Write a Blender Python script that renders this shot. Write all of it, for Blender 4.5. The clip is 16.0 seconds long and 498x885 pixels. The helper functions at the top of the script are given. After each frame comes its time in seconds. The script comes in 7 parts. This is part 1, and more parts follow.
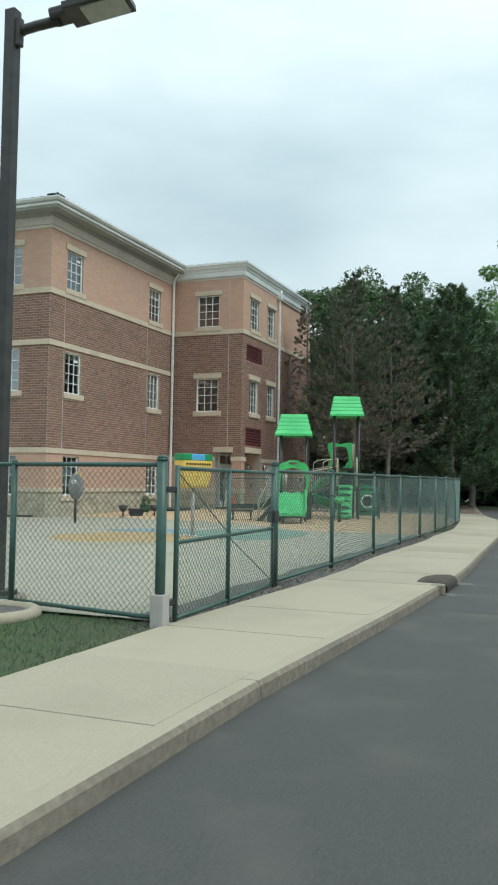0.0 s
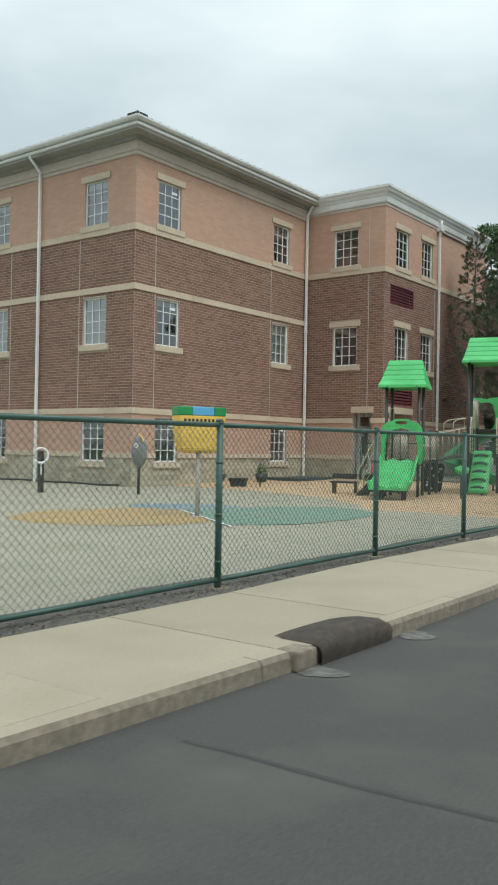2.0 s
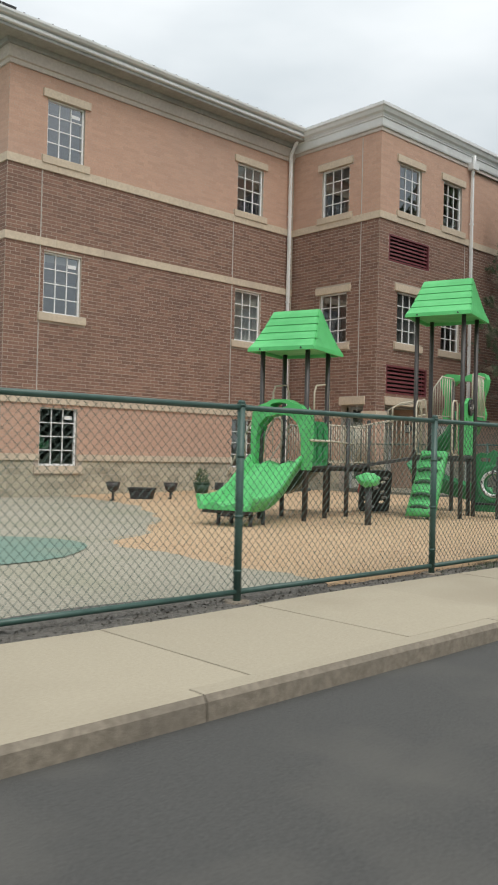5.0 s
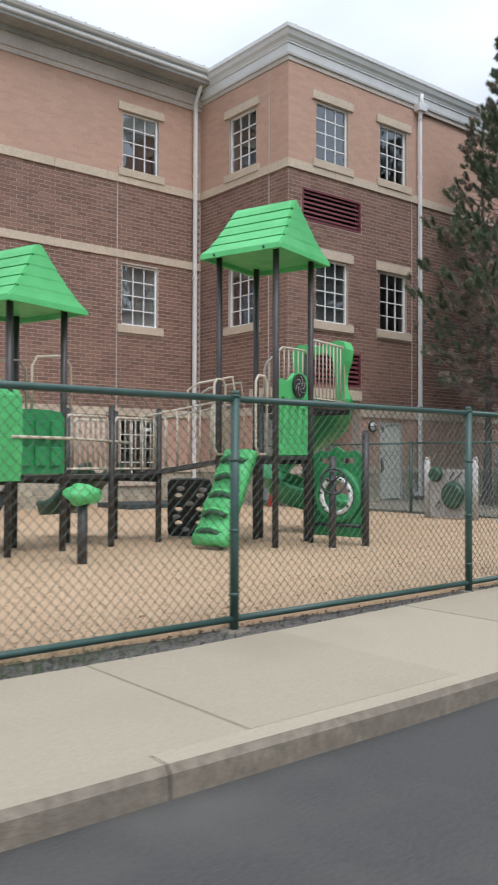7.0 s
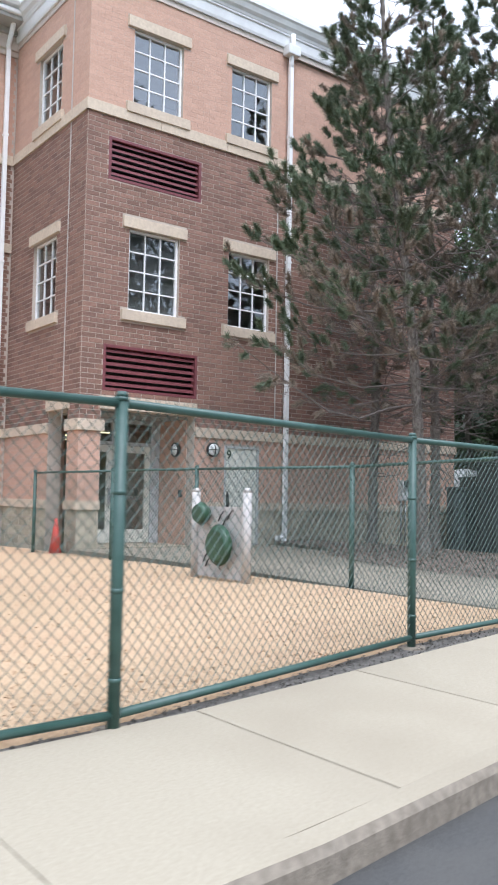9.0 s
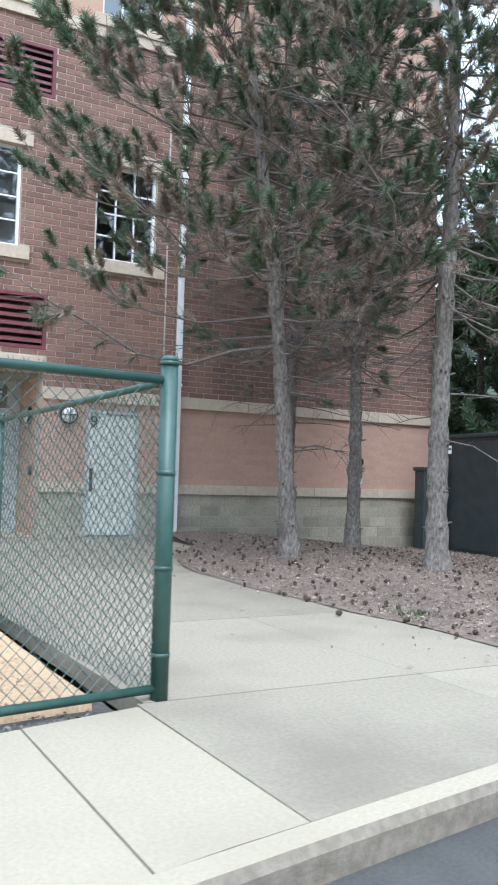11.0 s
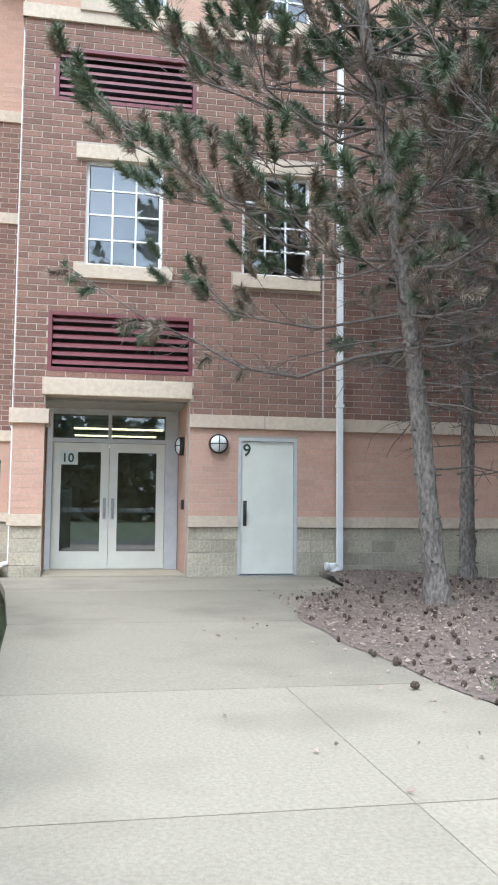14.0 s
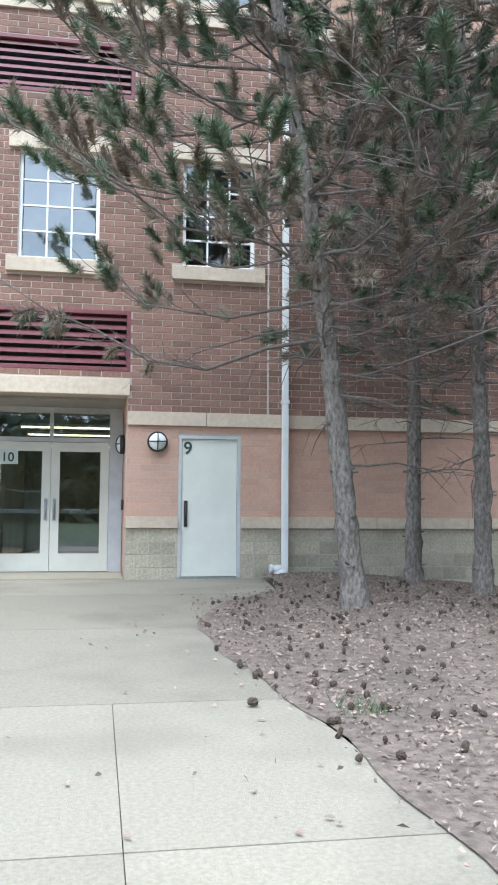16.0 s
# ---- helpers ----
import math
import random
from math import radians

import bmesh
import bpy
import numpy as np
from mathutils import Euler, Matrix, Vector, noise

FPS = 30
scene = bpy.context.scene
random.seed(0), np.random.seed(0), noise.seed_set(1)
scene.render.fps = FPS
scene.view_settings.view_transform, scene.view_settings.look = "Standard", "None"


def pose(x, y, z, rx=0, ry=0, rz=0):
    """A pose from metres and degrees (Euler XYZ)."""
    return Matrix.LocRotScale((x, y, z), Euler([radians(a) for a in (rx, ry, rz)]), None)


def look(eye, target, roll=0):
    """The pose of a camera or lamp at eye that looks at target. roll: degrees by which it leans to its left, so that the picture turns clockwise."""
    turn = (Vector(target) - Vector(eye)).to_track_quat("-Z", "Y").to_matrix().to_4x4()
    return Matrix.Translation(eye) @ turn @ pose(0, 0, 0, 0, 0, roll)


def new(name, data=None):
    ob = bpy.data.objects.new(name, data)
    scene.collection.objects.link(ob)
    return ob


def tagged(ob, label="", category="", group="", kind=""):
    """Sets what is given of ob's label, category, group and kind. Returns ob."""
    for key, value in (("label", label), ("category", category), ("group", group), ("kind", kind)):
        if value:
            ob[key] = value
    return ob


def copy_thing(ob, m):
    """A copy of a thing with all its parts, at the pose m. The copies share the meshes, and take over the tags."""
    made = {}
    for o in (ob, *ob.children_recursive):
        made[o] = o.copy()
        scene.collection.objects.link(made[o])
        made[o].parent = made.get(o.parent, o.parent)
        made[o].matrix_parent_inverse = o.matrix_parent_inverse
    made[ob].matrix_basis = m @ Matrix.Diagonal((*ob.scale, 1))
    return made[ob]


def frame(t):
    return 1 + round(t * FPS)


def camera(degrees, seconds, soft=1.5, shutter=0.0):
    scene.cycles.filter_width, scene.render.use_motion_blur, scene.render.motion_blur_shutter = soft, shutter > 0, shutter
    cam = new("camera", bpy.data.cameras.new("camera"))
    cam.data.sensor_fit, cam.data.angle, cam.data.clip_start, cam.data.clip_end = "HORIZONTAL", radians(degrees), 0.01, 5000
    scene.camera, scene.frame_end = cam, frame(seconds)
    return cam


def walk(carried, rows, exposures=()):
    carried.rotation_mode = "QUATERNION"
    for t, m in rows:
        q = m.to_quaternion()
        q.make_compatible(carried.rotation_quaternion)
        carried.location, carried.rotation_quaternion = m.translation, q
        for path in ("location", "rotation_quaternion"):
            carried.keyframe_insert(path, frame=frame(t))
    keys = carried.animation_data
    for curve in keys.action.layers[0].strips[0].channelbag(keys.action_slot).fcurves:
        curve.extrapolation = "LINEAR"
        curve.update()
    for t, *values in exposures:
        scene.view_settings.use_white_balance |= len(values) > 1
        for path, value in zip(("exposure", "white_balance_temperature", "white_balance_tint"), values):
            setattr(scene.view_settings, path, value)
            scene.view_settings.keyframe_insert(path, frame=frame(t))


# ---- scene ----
cam = camera(32.5, 16.0, 1.9, 0.2)
PATH = [
    (0, (1.36, -1.609, 1.498), (0.623, 0.248, 1.592), 0.9),
    (0.5, (1.754, 0.057, 1.494), (0.875, 1.852, 1.572), 0.9),
    (1, (2.095, 1.872, 1.486), (1.075, 3.591, 1.544), 1.2),
    (1.5, (2.36, 3.739, 1.476), (1.229, 5.388, 1.507), 1.2),
    (2, (2.604, 5.667, 1.467), (1.396, 7.261, 1.477), 1.0),
    (2.5, (2.684, 7.638, 1.452), (1.435, 9.2, 1.462), 0.5),
    (3, (2.702, 9.334, 1.447), (1.409, 10.86, 1.478), 0.3),
    (5.5, (2.337, 17.864, 1.311), (0.842, 19.192, 1.326), 1.3),
    (6, (2.171, 19.511, 1.295), (0.643, 20.802, 1.31), 0.9),
    (6.5, (1.955, 21.38, 1.296), (0.404, 22.642, 1.327), 0.6),
    (7, (1.803, 23.146, 1.296), (0.249, 24.404, 1.342), 0.2),
    (7.5, (1.553, 25.013, 1.298), (-0.001, 26.27, 1.363), 0.7),
    (8, (1.323, 26.793, 1.303), (-0.238, 28.039, 1.406), 1.2),
    (8.5, (0.950, 28.620, 1.299), (-0.615, 29.859, 1.421), 0.9),
    (9, (0.591, 30.474, 1.298), (-1.006, 31.671, 1.426), 1.0),
    (9.5, (0.248, 32.322, 1.298), (-1.394, 33.457, 1.426), 1.2),
    (10, (0.007, 34.182, 1.296), (-1.692, 35.232, 1.399), 1.8),
    (12.5, (-1.13, 38.266, 1.269), (-2.985, 39.001, 1.397), 1.1),
    (13, (-1.261, 38.622, 1.268), (-3.18, 39.168, 1.399), 1.6),
    (13.5, (-1.327, 38.797, 1.268), (-3.279, 39.209, 1.403), 0.9),
    (14, (-1.344, 38.836, 1.27), (-3.301, 39.215, 1.428), 0.6),
    (14.5, (-1.41, 39.101, 1.271), (-3.37, 39.458, 1.443), 0.3),
    (15, (-1.526, 39.44, 1.27), (-3.487, 39.792, 1.447), 0.6),
    (15.5, (-1.572, 39.805, 1.268), (-3.535, 40.147, 1.443), 1.2),
    (16, (-1.638, 40.042, 1.267), (-3.601, 40.388, 1.427), 0.4),
]
EXPOSURES = [(0, 0.5, 6050, -2), (2.5, 0.43, 6500, 6), (3, 0.45, 6600, 9), (5.5, 0.5, 6750, 11), (6.2, 0.54, 6900, 13), (7, 0.62, 6150, 15), (8, 0.80, 5950, 17), (8.5, 0.92, 5800, 17), (9, 1.36, 5800, 16), (10, 1.55, 5480, 10), (12.5, 1.70, 5530, 10), (14.5, 1.69, 5650, 10), (16, 1.76, 5480, 8)]
walk(cam, [(t, look(eye, target, roll)) for t, eye, target, roll in PATH], EXPOSURES)

# ---- sky and sun ----
SUN_EL, SUN_AZ = radians(58), radians(102)
world = bpy.data.worlds.new("overcast_sky")
scene.world = world
world.use_nodes = True
wn, wl = world.node_tree.nodes, world.node_tree.links
wn.clear()
w_out = wn.new("ShaderNodeOutputWorld")
sky = wn.new("ShaderNodeTexSky")
sky.sky_type, sky.sun_disc = "NISHITA", False
sky.sun_elevation, sky.sun_rotation = SUN_EL, SUN_AZ
bg_sky = wn.new("ShaderNodeBackground")
bg_sky.inputs["Strength"].default_value = 0.1
wl.new(sky.outputs[0], bg_sky.inputs["Color"])
w_co = wn.new("ShaderNodeTexCoord")
w_map = wn.new("ShaderNodeMapping")
w_map.inputs["Scale"].default_value = (1.0, 1.0, 2.6)
w_noise = wn.new("ShaderNodeTexNoise")
w_noise.inputs["Scale"].default_value = 2.2
w_noise.inputs["Detail"].default_value = 5.0
w_noise.inputs["Roughness"].default_value = 0.45
w_ramp = wn.new("ShaderNodeValToRGB")
w_ramp.color_ramp.elements[0].position, w_ramp.color_ramp.elements[0].color = 0.36, (0.54, 0.60, 0.63, 1)
w_ramp.color_ramp.elements[1].position, w_ramp.color_ramp.elements[1].color = 0.64, (0.82, 0.86, 0.88, 1)
bg_cloud = wn.new("ShaderNodeBackground")
bg_cloud.inputs["Strength"].default_value = 1.3
w_mix = wn.new("ShaderNodeMixShader")
w_mix.inputs[0].default_value = 0.86
wl.new(w_co.outputs["Generated"], w_map.inputs["Vector"])
wl.new(w_map.outputs[0], w_noise.inputs["Vector"])
wl.new(w_noise.outputs["Fac"], w_ramp.inputs[0])
wl.new(w_ramp.outputs[0], bg_cloud.inputs["Color"])
# an overcast sky is brighter overhead than at the horizon
w_sep = wn.new("ShaderNodeSeparateXYZ")
w_el = wn.new("ShaderNodeMapRange")
w_el.inputs["To Min"].default_value, w_el.inputs["To Max"].default_value = 0.56, 1.55
wl.new(w_co.outputs["Generated"], w_sep.inputs[0])
wl.new(w_sep.outputs["Z"], w_el.inputs[0])
wl.new(w_el.outputs[0], bg_cloud.inputs["Strength"])
wl.new(bg_sky.outputs[0], w_mix.inputs[1])
wl.new(bg_cloud.outputs[0], w_mix.inputs[2])
wl.new(w_mix.outputs[0], w_out.inputs["Surface"])

sun = new("sun", bpy.data.lights.new("sun", "SUN"))
sun.data.energy, sun.data.angle, sun.data.color = 1.1, radians(28), (1.0, 0.97, 0.92)
sun.matrix_world = look((0, 0, 60), (0 - math.sin(SUN_AZ) * 60 / math.tan(SUN_EL), 0 - math.cos(SUN_AZ) * 60 / math.tan(SUN_EL), 0))


# ---- materials ----
def mat(name, c1, c2, scale=6.0, rough=0.75, metal=0.0, bump=0.15, bscale=70.0, c3=None, big=0.5, spread=0.0, spec=0.5, stretch=(1, 1, 1)):
    """Two scales of colour noise, fine relief, and a lighter or darker shade for each piece."""
    m = bpy.data.materials.new(name)
    m.use_nodes = True
    n, l = m.node_tree.nodes, m.node_tree.links
    p = n["Principled BSDF"]
    co = n.new("ShaderNodeTexCoord")
    mp = n.new("ShaderNodeMapping")
    mp.inputs["Scale"].default_value = stretch
    l.new(co.outputs["Object"], mp.inputs["Vector"])

    def noise_at(s, detail=4.0):
        t = n.new("ShaderNodeTexNoise")
        t.inputs["Scale"].default_value = s
        t.inputs["Detail"].default_value = detail
        t.inputs["Roughness"].default_value = 0.6
        l.new(mp.outputs[0], t.inputs["Vector"])
        return t

    fine, wide = noise_at(scale), noise_at(big, 3.0)
    ramp = n.new("ShaderNodeValToRGB")
    ramp.color_ramp.elements[0].position, ramp.color_ramp.elements[0].color = 0.35, (*c1, 1)
    ramp.color_ramp.elements[1].position, ramp.color_ramp.elements[1].color = 0.65, (*c2, 1)
    l.new(fine.outputs["Fac"], ramp.inputs[0])
    mix = n.new("ShaderNodeMix")
    mix.data_type = "RGBA"
    mix.inputs["B"].default_value = (*(c3 or [0.75 * a for a in c1]), 1)
    ramp2 = n.new("ShaderNodeMapRange")
    ramp2.inputs["From Min"].default_value, ramp2.inputs["From Max"].default_value = 0.48, 0.75
    ramp2.inputs["To Max"].default_value = 0.7
    l.new(wide.outputs["Fac"], ramp2.inputs[0])
    l.new(ramp2.outputs[0], mix.inputs["Factor"])
    l.new(ramp.outputs[0], mix.inputs["A"])
    last = mix.outputs["Result"]
    if spread:
        info, geo = n.new("ShaderNodeObjectInfo"), n.new("ShaderNodeNewGeometry")
        add, wrap = n.new("ShaderNodeMath"), n.new("ShaderNodeMath")
        wrap.operation = "FRACT"
        l.new(info.outputs["Random"], add.inputs[0])
        l.new(geo.outputs["Random Per Island"], add.inputs[1])
        l.new(add.outputs[0], wrap.inputs[0])
        val = n.new("ShaderNodeMapRange")
        val.inputs["To Min"].default_value, val.inputs["To Max"].default_value = 1 - spread, 1 + spread
        l.new(wrap.outputs[0], val.inputs[0])
        hsv = n.new("ShaderNodeHueSaturation")
        l.new(val.outputs[0], hsv.inputs["Value"])
        l.new(last, hsv.inputs["Color"])
        last = hsv.outputs[0]
    l.new(last, p.inputs["Base Color"])
    p.inputs["Metallic"].default_value = metal
    p.inputs["Specular IOR Level"].default_value = spec
    rr = n.new("ShaderNodeMapRange")
    rr.inputs["To Min"].default_value, rr.inputs["To Max"].default_value = max(0.03, rough - 0.1), min(1.0, rough + 0.1)
    l.new(wide.outputs["Fac"], rr.inputs[0])
    l.new(rr.outputs[0], p.inputs["Roughness"])
    if bump:
        b = n.new("ShaderNodeBump")
        b.inputs["Strength"].default_value, b.inputs["Distance"].default_value = bump, 0.02
        l.new(noise_at(bscale).outputs["Fac"], b.inputs["Height"])
        l.new(b.outputs[0], p.inputs["Normal"])
    return m


def glass(name, tint=(0.74, 0.78, 0.79)):
    m = bpy.data.materials.new(name)
    m.use_nodes = True
    n, l = m.node_tree.nodes, m.node_tree.links
    n.remove(n["Principled BSDF"])
    clear, gloss, fres, mixed = (n.new("ShaderNode" + k) for k in ("BsdfTransparent", "BsdfGlossy", "Fresnel", "MixShader"))
    clear.inputs[0].default_value = (*tint, 1)
    gloss.inputs["Roughness"].default_value = 0.02
    gloss.inputs["Color"].default_value = (0.9, 0.93, 0.95, 1)
    fres.inputs["IOR"].default_value = 2.9
    l.new(fres.outputs[0], mixed.inputs[0])
    l.new(clear.outputs[0], mixed.inputs[1])
    l.new(gloss.outputs[0], mixed.inputs[2])
    l.new(mixed.outputs[0], n["Material Output"].inputs[0])
    return m


def glow(name, colour, strength):
    m = bpy.data.materials.new(name)
    m.use_nodes = True
    p = m.node_tree.nodes["Principled BSDF"]
    p.inputs["Emission Color"].default_value, p.inputs["Emission Strength"].default_value = (*colour, 1), strength
    return m


BRICK = mat("dark_red_brick", (0.203, 0.113, 0.083), (0.278, 0.160, 0.119), 30, 0.9, bump=0.4, bscale=120, c3=(0.188, 0.106, 0.085), big=0.35, spread=0.21)
ORANGE = mat("salmon_brick", (0.50, 0.314, 0.232), (0.56, 0.357, 0.266), 24, 0.9, bump=0.3, bscale=120, c3=(0.48, 0.32, 0.25), big=0.3, spread=0.05)
MORTAR = mat("mortar", (0.44, 0.375, 0.315), (0.52, 0.445, 0.375), 20, 0.95, bump=0.2)
SPLIT = mat("split_face_block", (0.37, 0.33, 0.245), (0.50, 0.45, 0.345), 26, 0.95, bump=0.7, bscale=40, c3=(0.27, 0.24, 0.175), big=1.5, spread=0.16)
PRECAST = mat("tan_precast_stone", (0.53, 0.437, 0.332), (0.63, 0.527, 0.405), 14, 0.85, bump=0.12, c3=(0.43, 0.345, 0.275), big=0.8)
TRIM = mat("pale_grey_metal_trim", (0.68, 0.69, 0.68), (0.74, 0.75, 0.74), 4, 0.45, bump=0.03, c3=(0.52, 0.53, 0.52))
SOFFIT = mat("soffit_stucco", (0.50, 0.44, 0.385), (0.57, 0.505, 0.445), 10, 0.8, bump=0.05)
# soffit colour with the shade under the eaves and porch head painted in
SHADESOFFIT = mat("shaded_soffit_grey", (0.30, 0.30, 0.28), (0.36, 0.36, 0.335), 6, 0.8, bump=0.05)
ROOF = mat("grey_metal_roof", (0.30, 0.31, 0.31), (0.38, 0.39, 0.39), 3, 0.45, 0.4, bump=0.03)
WHITE = mat("white_paint", (0.78, 0.78, 0.77), (0.84, 0.84, 0.83), 5, 0.5, bump=0.04, c3=(0.70, 0.70, 0.68))
DOORPAINT = mat("door_white_paint", (0.66, 0.66, 0.58), (0.71, 0.71, 0.63), 3, 0.5, bump=0.02, c3=(0.59, 0.60, 0.54))
LOUVRE = mat("maroon_louvre_paint", (0.16, 0.047, 0.054), (0.205, 0.062, 0.068), 8, 0.45, bump=0.05)
ROOMWALL = mat("interior_wall_paint", (0.35, 0.34, 0.32), (0.42, 0.41, 0.38), 3, 0.9, bump=0)
GREYBLIND = mat("grey_roller_blind", (0.33, 0.34, 0.33), (0.39, 0.40, 0.39), 4, 0.85, bump=0.05)
BLIND = mat("pale_blind", (0.74, 0.75, 0.70), (0.82, 0.83, 0.78), 4, 0.8, bump=0.05)
GLASS = glass("window_glass")
BLACK = mat("black_paint", (0.015, 0.015, 0.016), (0.03, 0.03, 0.03), 8, 0.5, bump=0.05)
STEEL = mat("worn_steel", (0.35, 0.36, 0.37), (0.5, 0.5, 0.5), 20, 0.4, 0.8, bump=0.05)
LENS = mat("frosted_lens", (0.75, 0.76, 0.74), (0.85, 0.86, 0.84), 8, 0.35, bump=0.03)
FENCE = mat("green_vinyl_fence", (0.030, 0.072, 0.058), (0.045, 0.098, 0.080), 9, 0.42, bump=0.1, c3=(0.065, 0.115, 0.10), big=3)
WIRE = mat("green_vinyl_wire", (0.07, 0.105, 0.09), (0.10, 0.14, 0.12), 12, 0.62, bump=0, spec=0.3)
ASPHALT = mat("worn_asphalt", (0.050, 0.049, 0.046), (0.082, 0.080, 0.075), 60, 0.85, bump=0.5, bscale=160, c3=(0.12, 0.113, 0.10), big=0.9)
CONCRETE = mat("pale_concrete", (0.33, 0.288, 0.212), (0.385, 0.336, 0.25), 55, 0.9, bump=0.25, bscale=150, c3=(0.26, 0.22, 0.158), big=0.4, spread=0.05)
APRON = mat("stained_concrete", (0.255, 0.222, 0.168), (0.325, 0.284, 0.216), 45, 0.9, bump=0.3, bscale=120, c3=(0.14, 0.12, 0.092), big=0.55, spread=0.10)
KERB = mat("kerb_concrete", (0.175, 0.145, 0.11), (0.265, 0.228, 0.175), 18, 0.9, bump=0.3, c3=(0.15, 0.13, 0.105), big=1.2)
YARD = mat("beige_play_asphalt", (0.245, 0.226, 0.175), (0.42, 0.39, 0.31), 34, 0.92, bump=0.5, bscale=90, c3=(0.25, 0.252, 0.172), big=0.55)
MULCH = mat("wood_mulch", (0.43, 0.295, 0.175), (0.56, 0.40, 0.25), 45, 0.95, bump=0.6, bscale=70, c3=(0.48, 0.32, 0.20), big=0.5)
CHIP = mat("mulch_chip", (0.43, 0.295, 0.178), (0.55, 0.39, 0.245), 12, 0.95, bump=0.2, spread=0.13)
SOIL = mat("leafy_soil", (0.118, 0.09, 0.071), (0.235, 0.18, 0.145), 16, 0.95, bump=0.8, bscale=40, c3=(0.10, 0.078, 0.062), big=0.8)
GRIT = mat("dark_grit", (0.085, 0.079, 0.069), (0.165, 0.153, 0.133), 26, 0.95, bump=0.8, bscale=60, c3=(0.06, 0.056, 0.05), big=1.4)
GRASS = mat("short_grass", (0.04, 0.065, 0.026), (0.075, 0.10, 0.042), 22, 0.95, bump=0.7, bscale=90, c3=(0.10, 0.085, 0.056), big=0.5)
CONE = mat("pine_cone_scale", (0.05, 0.034, 0.024), (0.12, 0.085, 0.06), 60, 0.85, bump=0.6, bscale=150)
BLADE = mat("grass_blade", (0.045, 0.085, 0.028), (0.10, 0.15, 0.055), 6, 0.7, bump=0, spread=0.35)
LITTER = mat("dry_leaf", (0.19, 0.14, 0.11), (0.36, 0.28, 0.225), 10, 0.9, bump=0.2, spread=0.5)
GRAVEL = mat("grey_gravel", (0.12, 0.112, 0.098), (0.21, 0.195, 0.17), 14, 0.95, bump=0.4, spread=0.4)
BARK = mat("pine_bark", (0.115, 0.098, 0.083), (0.31, 0.275, 0.24), 30, 0.95, bump=1.0, bscale=48, c3=(0.15, 0.125, 0.105), big=6.0, stretch=(1, 1, 0.42))
TWIG = mat("grey_twig", (0.12, 0.10, 0.088), (0.24, 0.205, 0.18), 20, 0.95, bump=0.3)
NEEDLE = mat("pine_needles", (0.09, 0.13, 0.074), (0.15, 0.19, 0.112), 3, 0.6, bump=0, c3=(0.14, 0.148, 0.092), big=0.9, spread=0.4)
FARNEEDLE = mat("dark_pine_needles", (0.065, 0.115, 0.052), (0.115, 0.175, 0.08), 2, 0.65, bump=0, c3=(0.085, 0.10, 0.055), big=0.4, spread=0.4)
DRYNEEDLE = mat("brown_needles", (0.25, 0.20, 0.155), (0.36, 0.295, 0.23), 3, 0.8, bump=0, c3=(0.175, 0.14, 0.105), big=0.9, spread=0.4)
LEAF = mat("green_leaf", (0.10, 0.20, 0.045), (0.18, 0.30, 0.08), 2, 0.6, bump=0, c3=(0.035, 0.075, 0.025), big=0.4, spread=0.45)
DEEPLEAF = mat("deep_green_leaf", (0.075, 0.135, 0.052), (0.135, 0.21, 0.08), 2, 0.6, bump=0, c3=(0.045, 0.08, 0.032), big=0.4, spread=0.45)
DARKLEAF = mat("dark_wood_leaf", (0.03, 0.05, 0.03), (0.06, 0.085, 0.05), 2, 0.7, bump=0, big=0.3, spread=0.4)
GREEN = mat("green_plastic", (0.08, 0.45, 0.135), (0.105, 0.53, 0.17), 2.5, 0.48, bump=0.04, bscale=200, c3=(0.05, 0.36, 0.10), big=1.2)
DEEPGREEN = mat("deep_green_plastic", (0.025, 0.24, 0.075), (0.035, 0.30, 0.095), 3, 0.4, bump=0.04, c3=(0.025, 0.18, 0.06))
DARKGREEN = mat("dark_green_plastic", (0.022, 0.065, 0.035), (0.035, 0.09, 0.05), 3, 0.45, bump=0.04)
POST = mat("dark_brown_post", (0.035, 0.030, 0.028), (0.055, 0.047, 0.043), 8, 0.45, bump=0.05)
CREAM = mat("cream_rail_paint", (0.52, 0.46, 0.36), (0.60, 0.54, 0.43), 6, 0.45, bump=0.04)
YELLOW = mat("yellow_panel_paint", (0.76, 0.50, 0.10), (0.84, 0.58, 0.15), 4, 0.5, bump=0.05, c3=(0.66, 0.43, 0.10))
BLUE = mat("light_blue_paint", (0.10, 0.36, 0.62), (0.14, 0.42, 0.68), 4, 0.5, bump=0.04)
PAINT_Y = mat("faded_yellow_ground_paint", (0.34, 0.225, 0.09), (0.40, 0.285, 0.14), 30, 0.9, bump=0.2, c3=(0.31, 0.25, 0.165), big=0.9)
PAINT_B = mat("faded_blue_ground_paint", (0.16, 0.215, 0.25), (0.21, 0.26, 0.285), 30, 0.9, bump=0.2, c3=(0.24, 0.25, 0.22), big=0.9)
PAINT_T = mat("faded_teal_ground_paint", (0.13, 0.225, 0.18), (0.185, 0.26, 0.21), 30, 0.9, bump=0.2, c3=(0.22, 0.245, 0.185), big=0.9)
GREYPOST = mat("grey_plastic", (0.40, 0.37, 0.35), (0.48, 0.45, 0.42), 6, 0.6, bump=0.06)
RED = mat("red_cone_plastic", (0.62, 0.06, 0.05), (0.72, 0.09, 0.06), 6, 0.5, bump=0.04)
BINGREEN = mat("dark_green_bin", (0.035, 0.048, 0.05), (0.055, 0.07, 0.072), 4, 0.55, bump=0.08)


